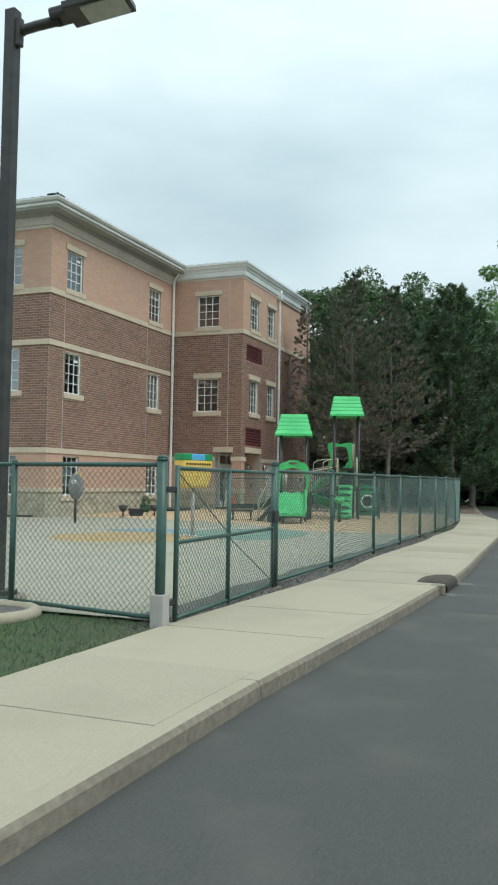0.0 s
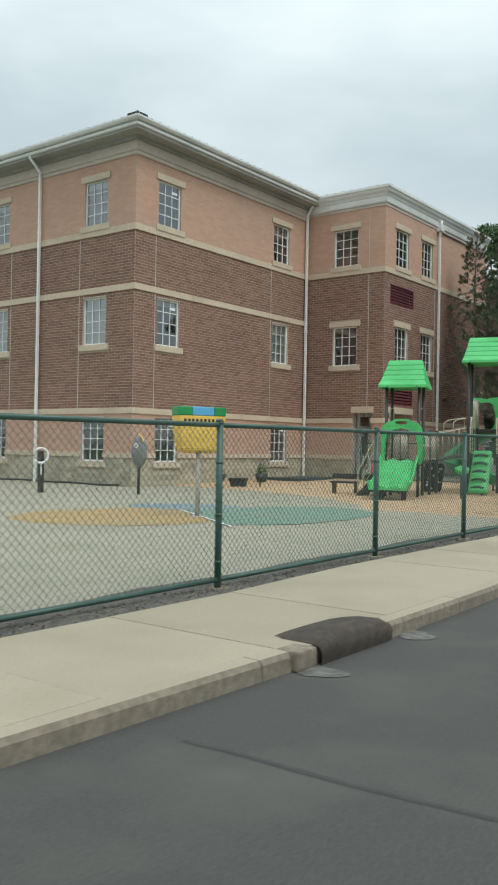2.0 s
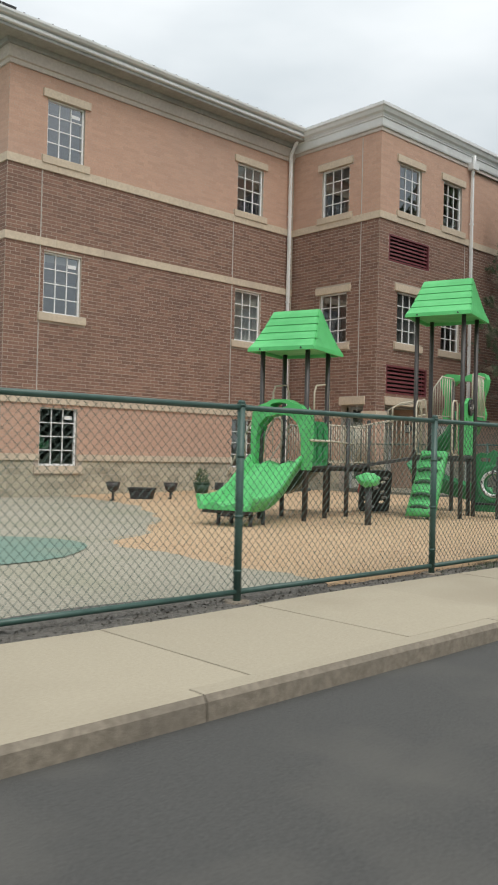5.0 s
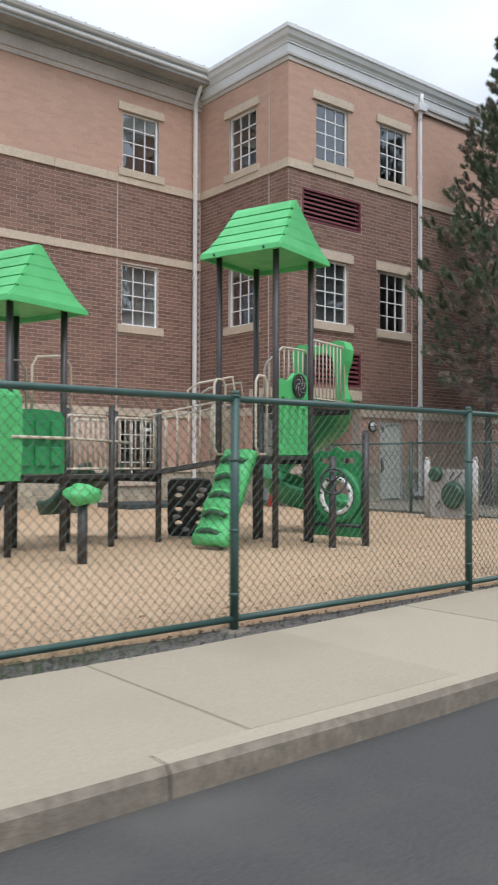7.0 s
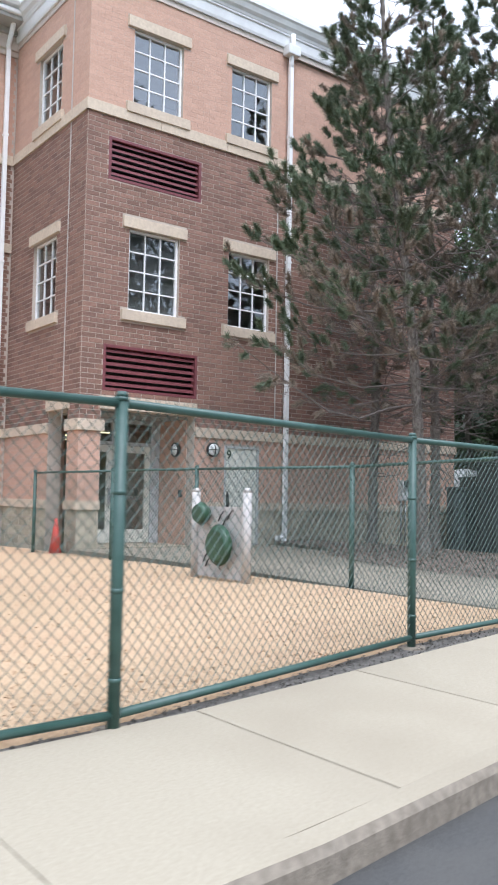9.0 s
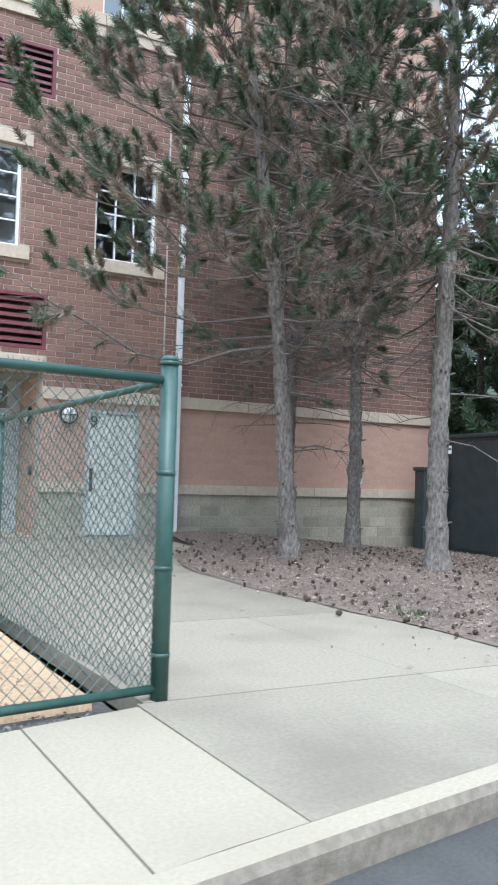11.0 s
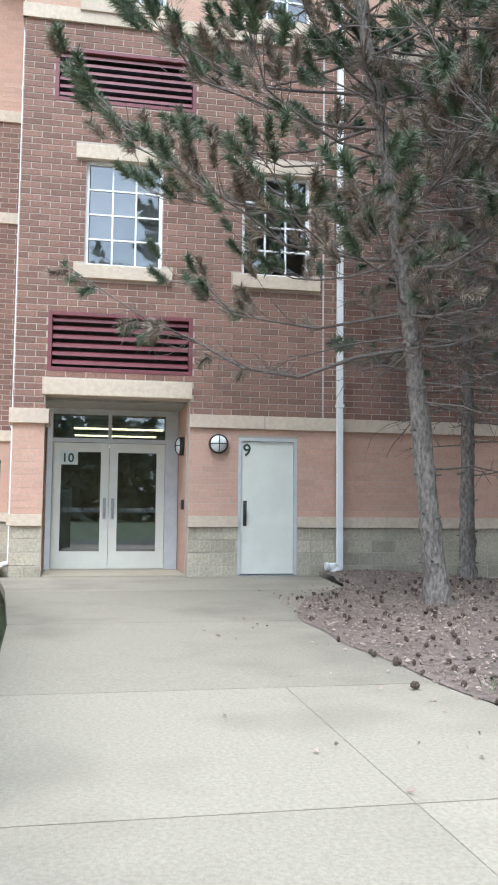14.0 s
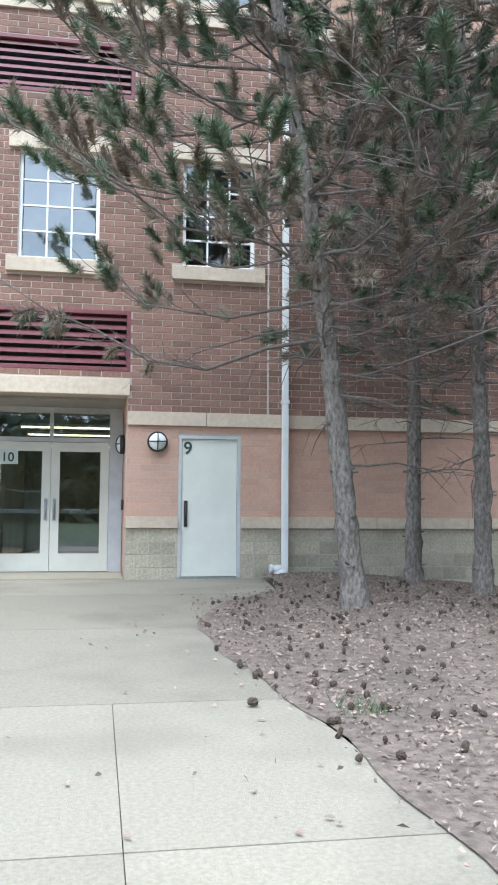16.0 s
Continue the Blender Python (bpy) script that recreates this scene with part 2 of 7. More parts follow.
# ---- mesh tools ----
def part(name, bm, material, parent=None, label=""):
    """Links a bmesh as one mesh object, under its thing if one is given."""
    me = bpy.data.meshes.new(name)
    bm.normal_update()
    bm.to_mesh(me)
    bm.free()
    me.materials.append(material)
    ob = new(name, me)
    if parent is not None:
        ob.parent = parent
    if label:
        ob["label"] = label
    return ob


def raw(name, verts, faces, material, parent=None, smooth=False):
    me = bpy.data.meshes.new(name)
    me.from_pydata([tuple(v) for v in verts], [], faces)
    me.materials.append(material)
    if smooth:
        me.polygons.foreach_set("use_smooth", [True] * len(me.polygons))
    ob = new(name, me)
    if parent is not None:
        ob.parent = parent
    return ob


def thing(name, label, category, group="", kind="", at=None):
    ob = new(name)
    if at is not None:
        ob.matrix_world = at
    return tagged(ob, label, category, group, kind)


def B():
    return bmesh.new()


def box(bm, x0, x1, y0, y1, z0, z1, bevel=0.0):
    v = [bm.verts.new((x, y, z)) for z in (z0, z1) for y in (y0, y1) for x in (x0, x1)]
    fs = [bm.faces.new([v[i] for i in f]) for f in ((0, 2, 3, 1), (4, 5, 7, 6), (0, 1, 5, 4), (2, 6, 7, 3), (0, 4, 6, 2), (1, 3, 7, 5))]
    if bevel:
        edges = list({e for f in fs for e in f.edges})
        bmesh.ops.bevel(bm, geom=edges, offset=bevel, segments=2, profile=0.6, affect="EDGES")
    return bm


def tube(bm, p, q, r, n=10, r2=None, cap=True):
    """A round bar from p to q."""
    p, q = Vector(p), Vector(q)
    d = (q - p).normalized()
    a = d.orthogonal().normalized()
    b = d.cross(a)
    r2 = r if r2 is None else r2
    rings = [[bm.verts.new(c + (a * math.cos(2 * math.pi * k / n) + b * math.sin(2 * math.pi * k / n)) * s) for k in range(n)] for c, s in ((p, r), (q, r2))]
    for k in range(n):
        f = bm.faces.new((rings[0][k], rings[0][(k + 1) % n], rings[1][(k + 1) % n], rings[1][k]))
        f.smooth = n > 5
    if cap:
        bm.faces.new(rings[0][::-1])
        bm.faces.new(rings[1])
    return bm


def pipe(bm, pts, r, n=8, closed=False):
    """A round bar along points, with joined corners; r may be a list."""
    pts = [Vector(p) for p in pts]
    m = len(pts)
    rad = r if isinstance(r, (list, tuple)) else [r] * m
    rings, a = [], None
    for i, p in enumerate(pts):
        d = (pts[min(i + 1, m - 1)] - pts[max(i - 1, 0)]) if not closed else (pts[(i + 1) % m] - pts[i - 1])
        d.normalize()
        a = d.orthogonal().normalized() if a is None else (a - d * a.dot(d)).normalized()
        b = d.cross(a)
        rings.append([bm.verts.new(p + (a * math.cos(2 * math.pi * k / n) + b * math.sin(2 * math.pi * k / n)) * rad[i]) for k in range(n)])
    for i in range(m if closed else m - 1):
        r0, r1 = rings[i], rings[(i + 1) % m]
        for k in range(n):
            bm.faces.new((r0[k], r0[(k + 1) % n], r1[(k + 1) % n], r1[k])).smooth = True
    if not closed:
        bm.faces.new(rings[0][::-1])
        bm.faces.new(rings[-1])
    return bm


def ring_pts(c, u, v, ru, rv, n, a0=0.0, a1=2 * math.pi):
    c, u, v = Vector(c), Vector(u), Vector(v)
    return [c + u * ru * math.cos(a0 + (a1 - a0) * k / n) + v * rv * math.sin(a0 + (a1 - a0) * k / n) for k in range(n)]


def within(p, loop):
    """Whether a point (x, z) lies inside a closed outline."""
    inside = False
    for (x0, z0), (x1, z1) in zip(loop, [*loop[1:], loop[0]]):
        if (z0 > p.z) != (z1 > p.z) and p.x < x0 + (x1 - x0) * (p.z - z0) / (z1 - z0):
            inside = not inside
    return inside


def solid(bm, outline, thick, m=None, holes=()):
    """An upright plate in local x, z from an outline (and round or square holes), with thickness in y."""
    edges = []
    for loop in (outline, *holes):
        vs = [bm.verts.new((x, 0, z)) for x, z in loop]
        edges += [bm.edges.new((vs[i], vs[(i + 1) % len(vs)])) for i in range(len(vs))]
    res = bmesh.ops.triangle_fill(bm, use_beauty=True, use_dissolve=False, edges=edges)
    fs = [g for g in res["geom"] if isinstance(g, bmesh.types.BMFace)]
    inner = [f for f in fs if any(within(f.calc_center_median(), hole) for hole in holes)]
    if inner:
        fs = [f for f in fs if f not in inner]
        bmesh.ops.delete(bm, geom=inner, context="FACES_ONLY")
    ext = bmesh.ops.extrude_face_region(bm, geom=fs)
    bmesh.ops.translate(bm, verts=[g for g in ext["geom"] if isinstance(g, bmesh.types.BMVert)], vec=(0, thick, 0))
    bmesh.ops.recalc_face_normals(bm, faces=bm.faces)
    if m is not None:
        bmesh.ops.transform(bm, matrix=m, verts=bm.verts)
    return bm


def circle2(cx, cz, r, n=20, rz=None):
    return [(cx + r * math.cos(2 * math.pi * k / n), cz + (rz or r) * math.sin(2 * math.pi * k / n)) for k in range(n)]


def rounded2(x0, x1, z0, z1, r, n=4):
    pts = []
    for cx, cz, a in ((x1 - r, z1 - r, 0), (x0 + r, z1 - r, 90), (x0 + r, z0 + r, 180), (x1 - r, z0 + r, 270)):
        pts += [(cx + r * math.cos(radians(a + 90 * k / n)), cz + r * math.sin(radians(a + 90 * k / n))) for k in range(n + 1)]
    return pts


def smooth01(t):
    t = min(1.0, max(0.0, t))
    return t * t * (3 - 2 * t)


def gz(x, y):
    """The height of the ground."""
    z = 0.12 - 0.13 * smooth01((-x - 7) / 11) * smooth01((38.5 - y) / 11)
    z += 0.10 * smooth01((y - 37) / 3) * smooth01((-x - 6) / 6)
    z += 0.10 * smooth01((y - 41.6) / 1.6) * smooth01((-x - 5.5) / 3) * smooth01((55 - y) / 6)
    z -= 0.36 * smooth01((y - 43) / 5.5) * smooth01((-x - 6) / 4)
    return z


FENCE_LINE = [(5.75, -2.45), (9.2, -2.54), (12.02, -2.56), (15.23, -2.62), (18.15, -2.69), (21.0, -2.75), (23.86, -2.82), (26.88, -2.97), (29.72, -3.08), (32.58, -3.32), (35.74, -4.2), (38.45, -4.64)]
KERB_LINE = [(-30, -0.8), (3.8, -0.75), (7.5, -0.6), (11.5, -0.5), (13.5, -0.53), (16.5, -0.67), (22.5, -0.89), (27, -1.0), (30, -1.3), (32.5, -1.6), (35.6, -2.2), (38, -2.75), (41, -3.3), (60, -6.0)]
WALK_LINE = [(-30, -2.45), (6, -2.40), (10, -2.25), (12, -2.25), (14, -2.4), (20, -2.4), (22, -2.55), (26, -2.6), (28, -2.8), (30, -3.0), (33, -3.35), (36, -4.0), (38.5, -4.6)]


def along(line, y):
    """Reads x off a line of (y, x) points."""
    return float(np.interp(y, [p[0] for p in line], [p[1] for p in line]))


def fence_x(y):
    """The line of the fence along the pavement."""
    return along(FENCE_LINE, y)


def kerb_x(y):
    return along(KERB_LINE, y)


def walk_x(y):
    """The inner edge of the pavement."""
    return along(WALK_LINE, y)

# ---- ground ----
def sheet(name, xs, ys, z_of, material, inside=None, lift=0.0):
    """A ground sheet over a grid, where inside(x, y) holds at a cell's middle."""
    idx, verts, faces = {}, [], []

    def v(i, j):
        if (i, j) not in idx:
            idx[i, j] = len(verts)
            verts.append((xs[i], ys[j], z_of(xs[i], ys[j]) + lift))
        return idx[i, j]

    for i in range(len(xs) - 1):
        for j in range(len(ys) - 1):
            if inside is None or inside((xs[i] + xs[i + 1]) / 2, (ys[j] + ys[j + 1]) / 2):
                faces.append((v(i, j), v(i + 1, j), v(i + 1, j + 1), v(i, j + 1)))
    return raw(name, verts, faces, material, smooth=True)


def strip(name, left, right, y0, y1, step, z_of, material, lift=0.0, cols=6):
    """A ground sheet between two lines x = left(y) and x = right(y)."""
    ny = int((y1 - y0) / step)
    verts, faces = [], []
    for j in range(ny + 1):
        y = y0 + (y1 - y0) * j / ny
        a, b = left(y), right(y)
        for i in range(cols + 1):
            x = a + (b - a) * i / cols
            verts.append((x, y, z_of(x, y) + lift))
    w = cols + 1
    for j in range(ny):
        for i in range(cols):
            faces.append((j * w + i, j * w + i + 1, (j + 1) * w + i + 1, (j + 1) * w + i))
    return raw(name, verts, faces, material, smooth=True)


def spaced(a, b, near0, near1, fine):
    out = [a, a * 0.5 + near0 * 0.5, near0 - 30, near0 - 10]
    v = near0
    while v < near1:
        out.append(v)
        v += fine
    return out + [near1, near1 + 10, near1 + 30, b * 0.5 + near1 * 0.5, b]


ground = sheet("ground", spaced(-1500, 1500, -48, 12, 2.0), spaced(-1500, 1500, -20, 64, 2.0), lambda x, y: min(gz(x, y), 0.0) - 0.10, GRASS)
tagged(ground, "grass and soil reaching to the dark woods", "ground", kind="structure")

road = strip("road", lambda y: kerb_x(y) - 0.02, lambda y: kerb_x(y) + (7.5 if y < 42 else 9.0), -30, 54, 1.0, lambda x, y: 0.0, ASPHALT, cols=8)
tagged(road, "dark worn asphalt drive with patches beside the kerb", "road", kind="structure")

yard = strip("play_yard", lambda y: -40, lambda y: fence_x(max(y, 5.6)) - 0.30, 6.0, 30.0, 0.5, gz, YARD, 0.0, cols=40)
tagged(yard, "pale beige asphalt play yard with faded paint", "pavement", kind="structure")


def mulch_edge(x):
    """The southern edge of the mulch."""
    return along([(-20, 29.0), (-17.3, 29.0), (-14.2, 28.2), (-10.3, 25.9), (-7.6, 23.6), (-7.0, 22.5), (-2.5, 22.35)], x) + 0.08 * math.sin(x * 3.1)


mv, mf = [], []
MX = [-18.7 + 0.35 * i for i in range(49)]
for i, x in enumerate(MX):
    for j in range(41):
        top = 38.1 - 0.07 * max(0.0, -7.6 - x)
        y0 = mulch_edge(x)
        y = y0 + (top - y0) * j / 40
        xx = min(x, fence_x(y) - 0.10)
        skirt = 0.14 if x > fence_x(y) + 0.3 else 0.0
        mv.append((xx + skirt * 0.2, y, gz(xx, y) + 0.035 * smooth01(j / 2) + 0.012 * noise.noise((xx * 2.2, y * 2.2, 0)) - skirt))
for i in range(len(MX) - 1):
    for j in range(40):
        mf.append((i * 41 + j, (i + 1) * 41 + j, (i + 1) * 41 + j + 1, i * 41 + j + 1))
mulch = raw("mulch_bed", mv, mf, MULCH, smooth=True)
tagged(mulch, "tan wood mulch under the play structure", "mulch", kind="structure")


def blob(name, cx, cy, rx, ry, a0, a1, material, label, inner=0.0, lift=0.006, side=0):
    """An oval of paint; side: cut off at the white line, keeping the part north-east (1) or south-west (-1) of it."""
    bm, n = B(), 36

    def cut(x, y):
        a, d = Vector((-9.34, 19.1)), Vector((3.19, -2.3)).normalized()
        away = Vector((-d.y, d.x))
        off = (Vector((x, y)) - a).dot(away) * side
        return (x, y) if side == 0 or off > 0.03 else tuple(Vector((x, y)) - away * (off - 0.03) * side)

    loops = []
    for s in (inner, (inner + 1) / 2, 1.0):
        loops.append([bm.verts.new((x, y, gz(x, y) + lift)) for x, y in (cut(cx + rx * s * math.cos(a0 + (a1 - a0) * k / n) * (1 + 0.04 * math.sin(5 * k)), cy + ry * s * math.sin(a0 + (a1 - a0) * k / n)) for k in range(n + 1))])
    for i in range(2):
        for k in range(n):
            if (loops[i][k].co - loops[i][k + 1].co).length > 1e-4:
                bm.faces.new((loops[i][k], loops[i + 1][k], loops[i + 1][k + 1], loops[i][k + 1]))
            else:
                bm.faces.new((loops[i][k], loops[i + 1][k], loops[i + 1][k + 1]))
    bmesh.ops.recalc_face_normals(bm, faces=bm.faces)
    return tagged(part(name, bm, material), label, "ground paint", kind="structure")


blob("ground_paint_yellow", -9.15, 17.25, 2.1, 2.15, 0, 2 * math.pi, PAINT_Y, "faded yellow oval painted on the play yard", 0.02, side=-1)
blob("ground_paint_teal", -7.3, 19.5, 1.75, 2.75, 0, 2 * math.pi, PAINT_T, "faded teal oval painted on the play yard", 0.02, 0.010, side=1)
blob("ground_paint_blue", -9.9, 20.1, 1.7, 1.0, 0, 2 * math.pi, PAINT_B, "faded blue band painted on the play yard", 0.02, 0.008)
bm = B()
a, b = Vector((-9.34, 19.1, 0.0)), Vector((-6.15, 16.8, 0.0))
n = (b - a).normalized().cross(Vector((0, 0, 1))) * 0.024
vs = []
for k in range(9):
    c = a + (b - a) * k / 8
    for sgn in (-1, 1):
        q = c + n * sgn
        vs.append(bm.verts.new((q.x, q.y, gz(q.x, q.y) + 0.02)))
for k in range(8):
    bm.faces.new((vs[2 * k], vs[2 * k + 1], vs[2 * k + 3], vs[2 * k + 2]))
tagged(part("ground_paint_line", bm, WHITE), "white line painted on the play yard", "ground paint", kind="structure")

# ---- pavement along the drive ----
pavement = thing("pavement", "pale concrete pavement slabs along the green fence", "pavement", kind="structure")
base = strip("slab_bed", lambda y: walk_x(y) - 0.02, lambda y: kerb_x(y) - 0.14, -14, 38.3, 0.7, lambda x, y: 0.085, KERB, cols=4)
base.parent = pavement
SLABS = [-14 + 1.52 * k for k in range(35)]
for k, y0 in enumerate(SLABS):
    y1 = min(y0 + 1.511, 38.3)
    bm = B()
    bot, top = [], []
    for y in (y0, (y0 + y1) / 2, y1):
        for x in (walk_x(y), kerb_x(y) - 0.1505):
            bot.append(bm.verts.new((x, y, 0.03)))
            top.append(bm.verts.new((x, y, 0.1285 + 0.0015 * ((k * 7) % 3))))
    for a in (0, 2):
        bm.faces.new((top[a], top[a + 1], top[a + 3], top[a + 2]))
        bm.faces.new((top[a + 1], bot[a + 1], bot[a + 3], top[a + 3]))
        bm.faces.new((top[a + 2], bot[a + 2], bot[a], top[a]))
    bm.faces.new((top[0], bot[0], bot[1], top[1]))
    bm.faces.new((top[5], bot[5], bot[4], top[4]))
    bmesh.ops.recalc_face_normals(bm, faces=bm.faces)
    part("slab", bm, CONCRETE, pavement)

kerb = thing("kerb", "worn concrete kerb with dark stains along the asphalt drive", "kerb", kind="structure")
y = -14.0
while y < 38.3:
    y1 = y + 2.99
    bm = B()
    rows = []
    for yy in [y + (y1 - y) * k / 4 for k in range(5)]:
        x = kerb_x(yy)
        rows.append([bm.verts.new((x + dx, yy, z)) for dx, z in ((0.0, -0.02), (-0.005, 0.095), (-0.03, 0.128), (-0.15, 0.13), (-0.15, -0.02))])
    for r0, r1 in zip(rows, rows[1:]):
        for k in range(4):
            bm.faces.new((r0[k], r1[k], r1[k + 1], r0[k + 1]))
    bm.faces.new(rows[0])
    bm.faces.new(rows[-1][::-1])
    bmesh.ops.recalc_face_normals(bm, faces=bm.faces)
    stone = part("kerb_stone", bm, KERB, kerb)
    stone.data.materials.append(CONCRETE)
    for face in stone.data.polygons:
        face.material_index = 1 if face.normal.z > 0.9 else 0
    y = y1 + 0.01

# gravel and soil along the fence foot
verge = strip("gravel_verge", lambda y: fence_x(max(y, 5.6)) - 0.42 - 0.05 * math.sin(y * 2.3), lambda y: walk_x(y) + 0.02, 5.95, 38.2, 0.25, lambda x, y: (0.104 if x > fence_x(max(y, 5.6)) - 0.12 or y > 22 else 0.126) + 0.012 * noise.noise((x * 5, y * 5, 0)), GRIT, cols=6)
tagged(verge, "gritty soil and gravel along the fence foot", "gravel", kind="structure")

# pale mineral crust and a patch seam on the drive beside the inlet
CRUST = mat("pale_crust", (0.085, 0.083, 0.077), (0.20, 0.195, 0.178), 14, 0.9, bump=0.4, c3=(0.06, 0.059, 0.055), big=5.0)
for cx, cy, rx, ry in ((-0.40, 10.42, 0.24, 0.15), (-0.42, 11.86, 0.20, 0.17)):
    bm = B()
    vs = []
    for k in range(28):
        q = 2 * math.pi * k / 28
        w = 0.85 + 0.4 * noise.noise((math.cos(q) * 1.7 + cx, math.sin(q) * 1.7, cy))
        vs.append(bm.verts.new((cx + rx * w * math.cos(q), cy + ry * w * math.sin(q), 0.005)))
    bm.faces.new(vs)
    tagged(part("road_crust", bm, CRUST), "pale dried crust on the asphalt by the drain", "stain", kind="structure")
TAR = mat("tar_seam", (0.034, 0.034, 0.033), (0.048, 0.047, 0.045), 12, 0.75, bump=0.2)
for y0, x0, x1 in ((8.9, -0.2, 6.5), (13.4, 0.0, 6.5), (21.5, -0.6, 6.2), (30.2, -1.2, 5.5)):
    bm = B()
    rows = []
    for k in range(25):
        x = x0 + (x1 - x0) * k / 24
        y = y0 + 0.12 * noise.noise((x * 0.9, y0, 0)) + 0.05 * (x - x0)
        rows.append([bm.verts.new((x, y + d * (0.02 + 0.01 * noise.noise((x * 5, y0, 4))), 0.0022)) for d in (-1, 1)])
    for r0, r1 in zip(rows, rows[1:]):
        bm.faces.new((r0[0], r1[0], r1[1], r0[1]))
    tagged(part("tar_seam", bm, TAR), "dark sealed crack across the asphalt drive", "crack", kind="structure")

# kerb inlet
inlet = thing("storm_inlet", "rusty dark storm drain inlet set in the kerb", "storm drain")
ix = kerb_x(11.1)
IRON = mat("dark_cast_iron", (0.042, 0.034, 0.027), (0.078, 0.061, 0.046), 14, 0.8, 0.1, bump=0.5, c3=(0.03, 0.026, 0.022), big=3.0)
bm = B()
rows = []
for yy, lift, far_in in ((10.58, 0.0, 0.36), (10.62, 0.028, 0.40), (10.78, 0.04, 0.42), (11.1, 0.042, 0.43), (11.42, 0.04, 0.42), (11.55, 0.028, 0.38), (11.59, 0.0, 0.34)):
    rows.append([bm.verts.new((ix + dx, yy, z)) for dx, z in ((0.035, 0.0), (0.045, 0.075), (0.02, 0.12 + lift * 0.6), (-0.06, 0.135 + lift), (-0.6 * far_in, 0.133 + lift * 0.8), (-far_in, 0.128))])
for r0, r1 in zip(rows, rows[1:]):
    for k in range(5):
        bm.faces.new((r0[k], r1[k], r1[k + 1], r0[k + 1])).smooth = True
bmesh.ops.recalc_face_normals(bm, faces=bm.faces)
part("hood", bm, IRON, inlet, "rust-dark rounded cast iron hood")
part("side_block", box(B(), ix - 0.16, ix + 0.03, 10.30, 10.54, 0.0, 0.134, 0.02), KERB, inlet)

# concrete apron from the drive to the doors
apron = thing("apron", "pale concrete walk leading to the school doors", "pavement", kind="structure")


def plate(x0, x1, ya, yb, zt, parent):
    """A slab whose long sides run from ya to yb: each a pair of y at x0 and at x1."""
    bm = B()
    top = [bm.verts.new(p) for p in ((x0, ya[0], zt[0]), (x1, ya[1], zt[1]), (x1, yb[1], zt[1]), (x0, yb[0], zt[0]))]
    bot = [bm.verts.new(v.co - Vector((0, 0, 0.12))) for v in top]
    bm.faces.new(top)
    for k in range(4):
        bm.faces.new((top[k], bot[k], bot[(k + 1) % 4], top[(k + 1) % 4]))
    bmesh.ops.recalc_face_normals(bm, faces=bm.faces)
    return part("slab", bm, APRON, parent)


def apron_n(x):
    """The northern edge of the walk."""
    return along([(-15, 42.62), (-13.8, 42.58), (-12.5, 42.4), (-11.5, 41.65), (-10.5, 41.2), (-9.4, 41.02), (-8.4, 41.08), (-7.4, 41.18), (-6.8, 41.26), (-6.1, 41.32), (-5.4, 41.34), (-3, 41.34)], x) + 0.03 * math.sin(x * 4.0)


def apron_s(x):
    return along([(-15, 37.6), (-10.96, 38.1), (-7.6, 38.3), (-4.7, 38.35), (-2, 38.35)], x)


AX = [-17.7, -16.1, -14.66, -12.4, -9.6, -6.8, -4.6]
for x0, x1 in zip(AX, AX[1:]):
    south = (apron_s(x0), apron_s(x1)) if x0 > -14.7 else (38.09, 38.09)
    north = (apron_n(x0), apron_n(x1)) if x0 > -14.7 else (40.44, 40.44)
    z = (gz(x0, 40) + 0.012, gz(x1, 40) + 0.012)
    mid = (40.15, 40.15)
    if x0 > -6.9:
        plate(x0 + 0.006, x1 - 0.006, south, (mid[0] - 0.002, mid[1] - 0.002), z, apron)
        plate(x0 + 0.006, x1 - 0.006, (mid[0] + 0.002, mid[1] + 0.002), north, z, apron)
    else:
        plate(x0 + 0.006, x1 - 0.006, south, north, z, apron)
part("bed", box(B(), -14.4, -3.7, 38.5, 41.0, 0.02, 0.105), KERB, apron)
for ya, yb in ((38.31, 40.148), (40.152, 41.34)):
    bm = B()
    top = [bm.verts.new(p) for p in ((-4.594, ya, 0.132), (kerb_x(ya) - 0.155, ya, 0.128), (kerb_x(yb) - 0.155, yb, 0.128), (-4.594, yb, 0.132))]
    low = [bm.verts.new(v.co - Vector((0, 0, 0.12))) for v in top]
    bm.faces.new(top)
    for k in range(4):
        bm.faces.new((top[k], low[k], low[(k + 1) % 4], top[(k + 1) % 4]))
    bmesh.ops.recalc_face_normals(bm, faces=bm.faces)
    part("slab", bm, APRON, apron)
bm = B()
rows = []
for yy in (40.2, 41, 42, 44, 47, 52, 60):
    x = kerb_x(yy)
    rows.append([bm.verts.new((x + dx, yy, z)) for dx, z in ((0.0, -0.02), (-0.005, 0.095), (-0.03, 0.128), (-0.15, 0.13), (-0.15, -0.02))])
for r0, r1 in zip(rows, rows[1:]):
    for k in range(4):
        bm.faces.new((r0[k], r1[k], r1[k + 1], r0[k + 1]))
bmesh.ops.recalc_face_normals(bm, faces=bm.faces)
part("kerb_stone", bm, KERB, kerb)

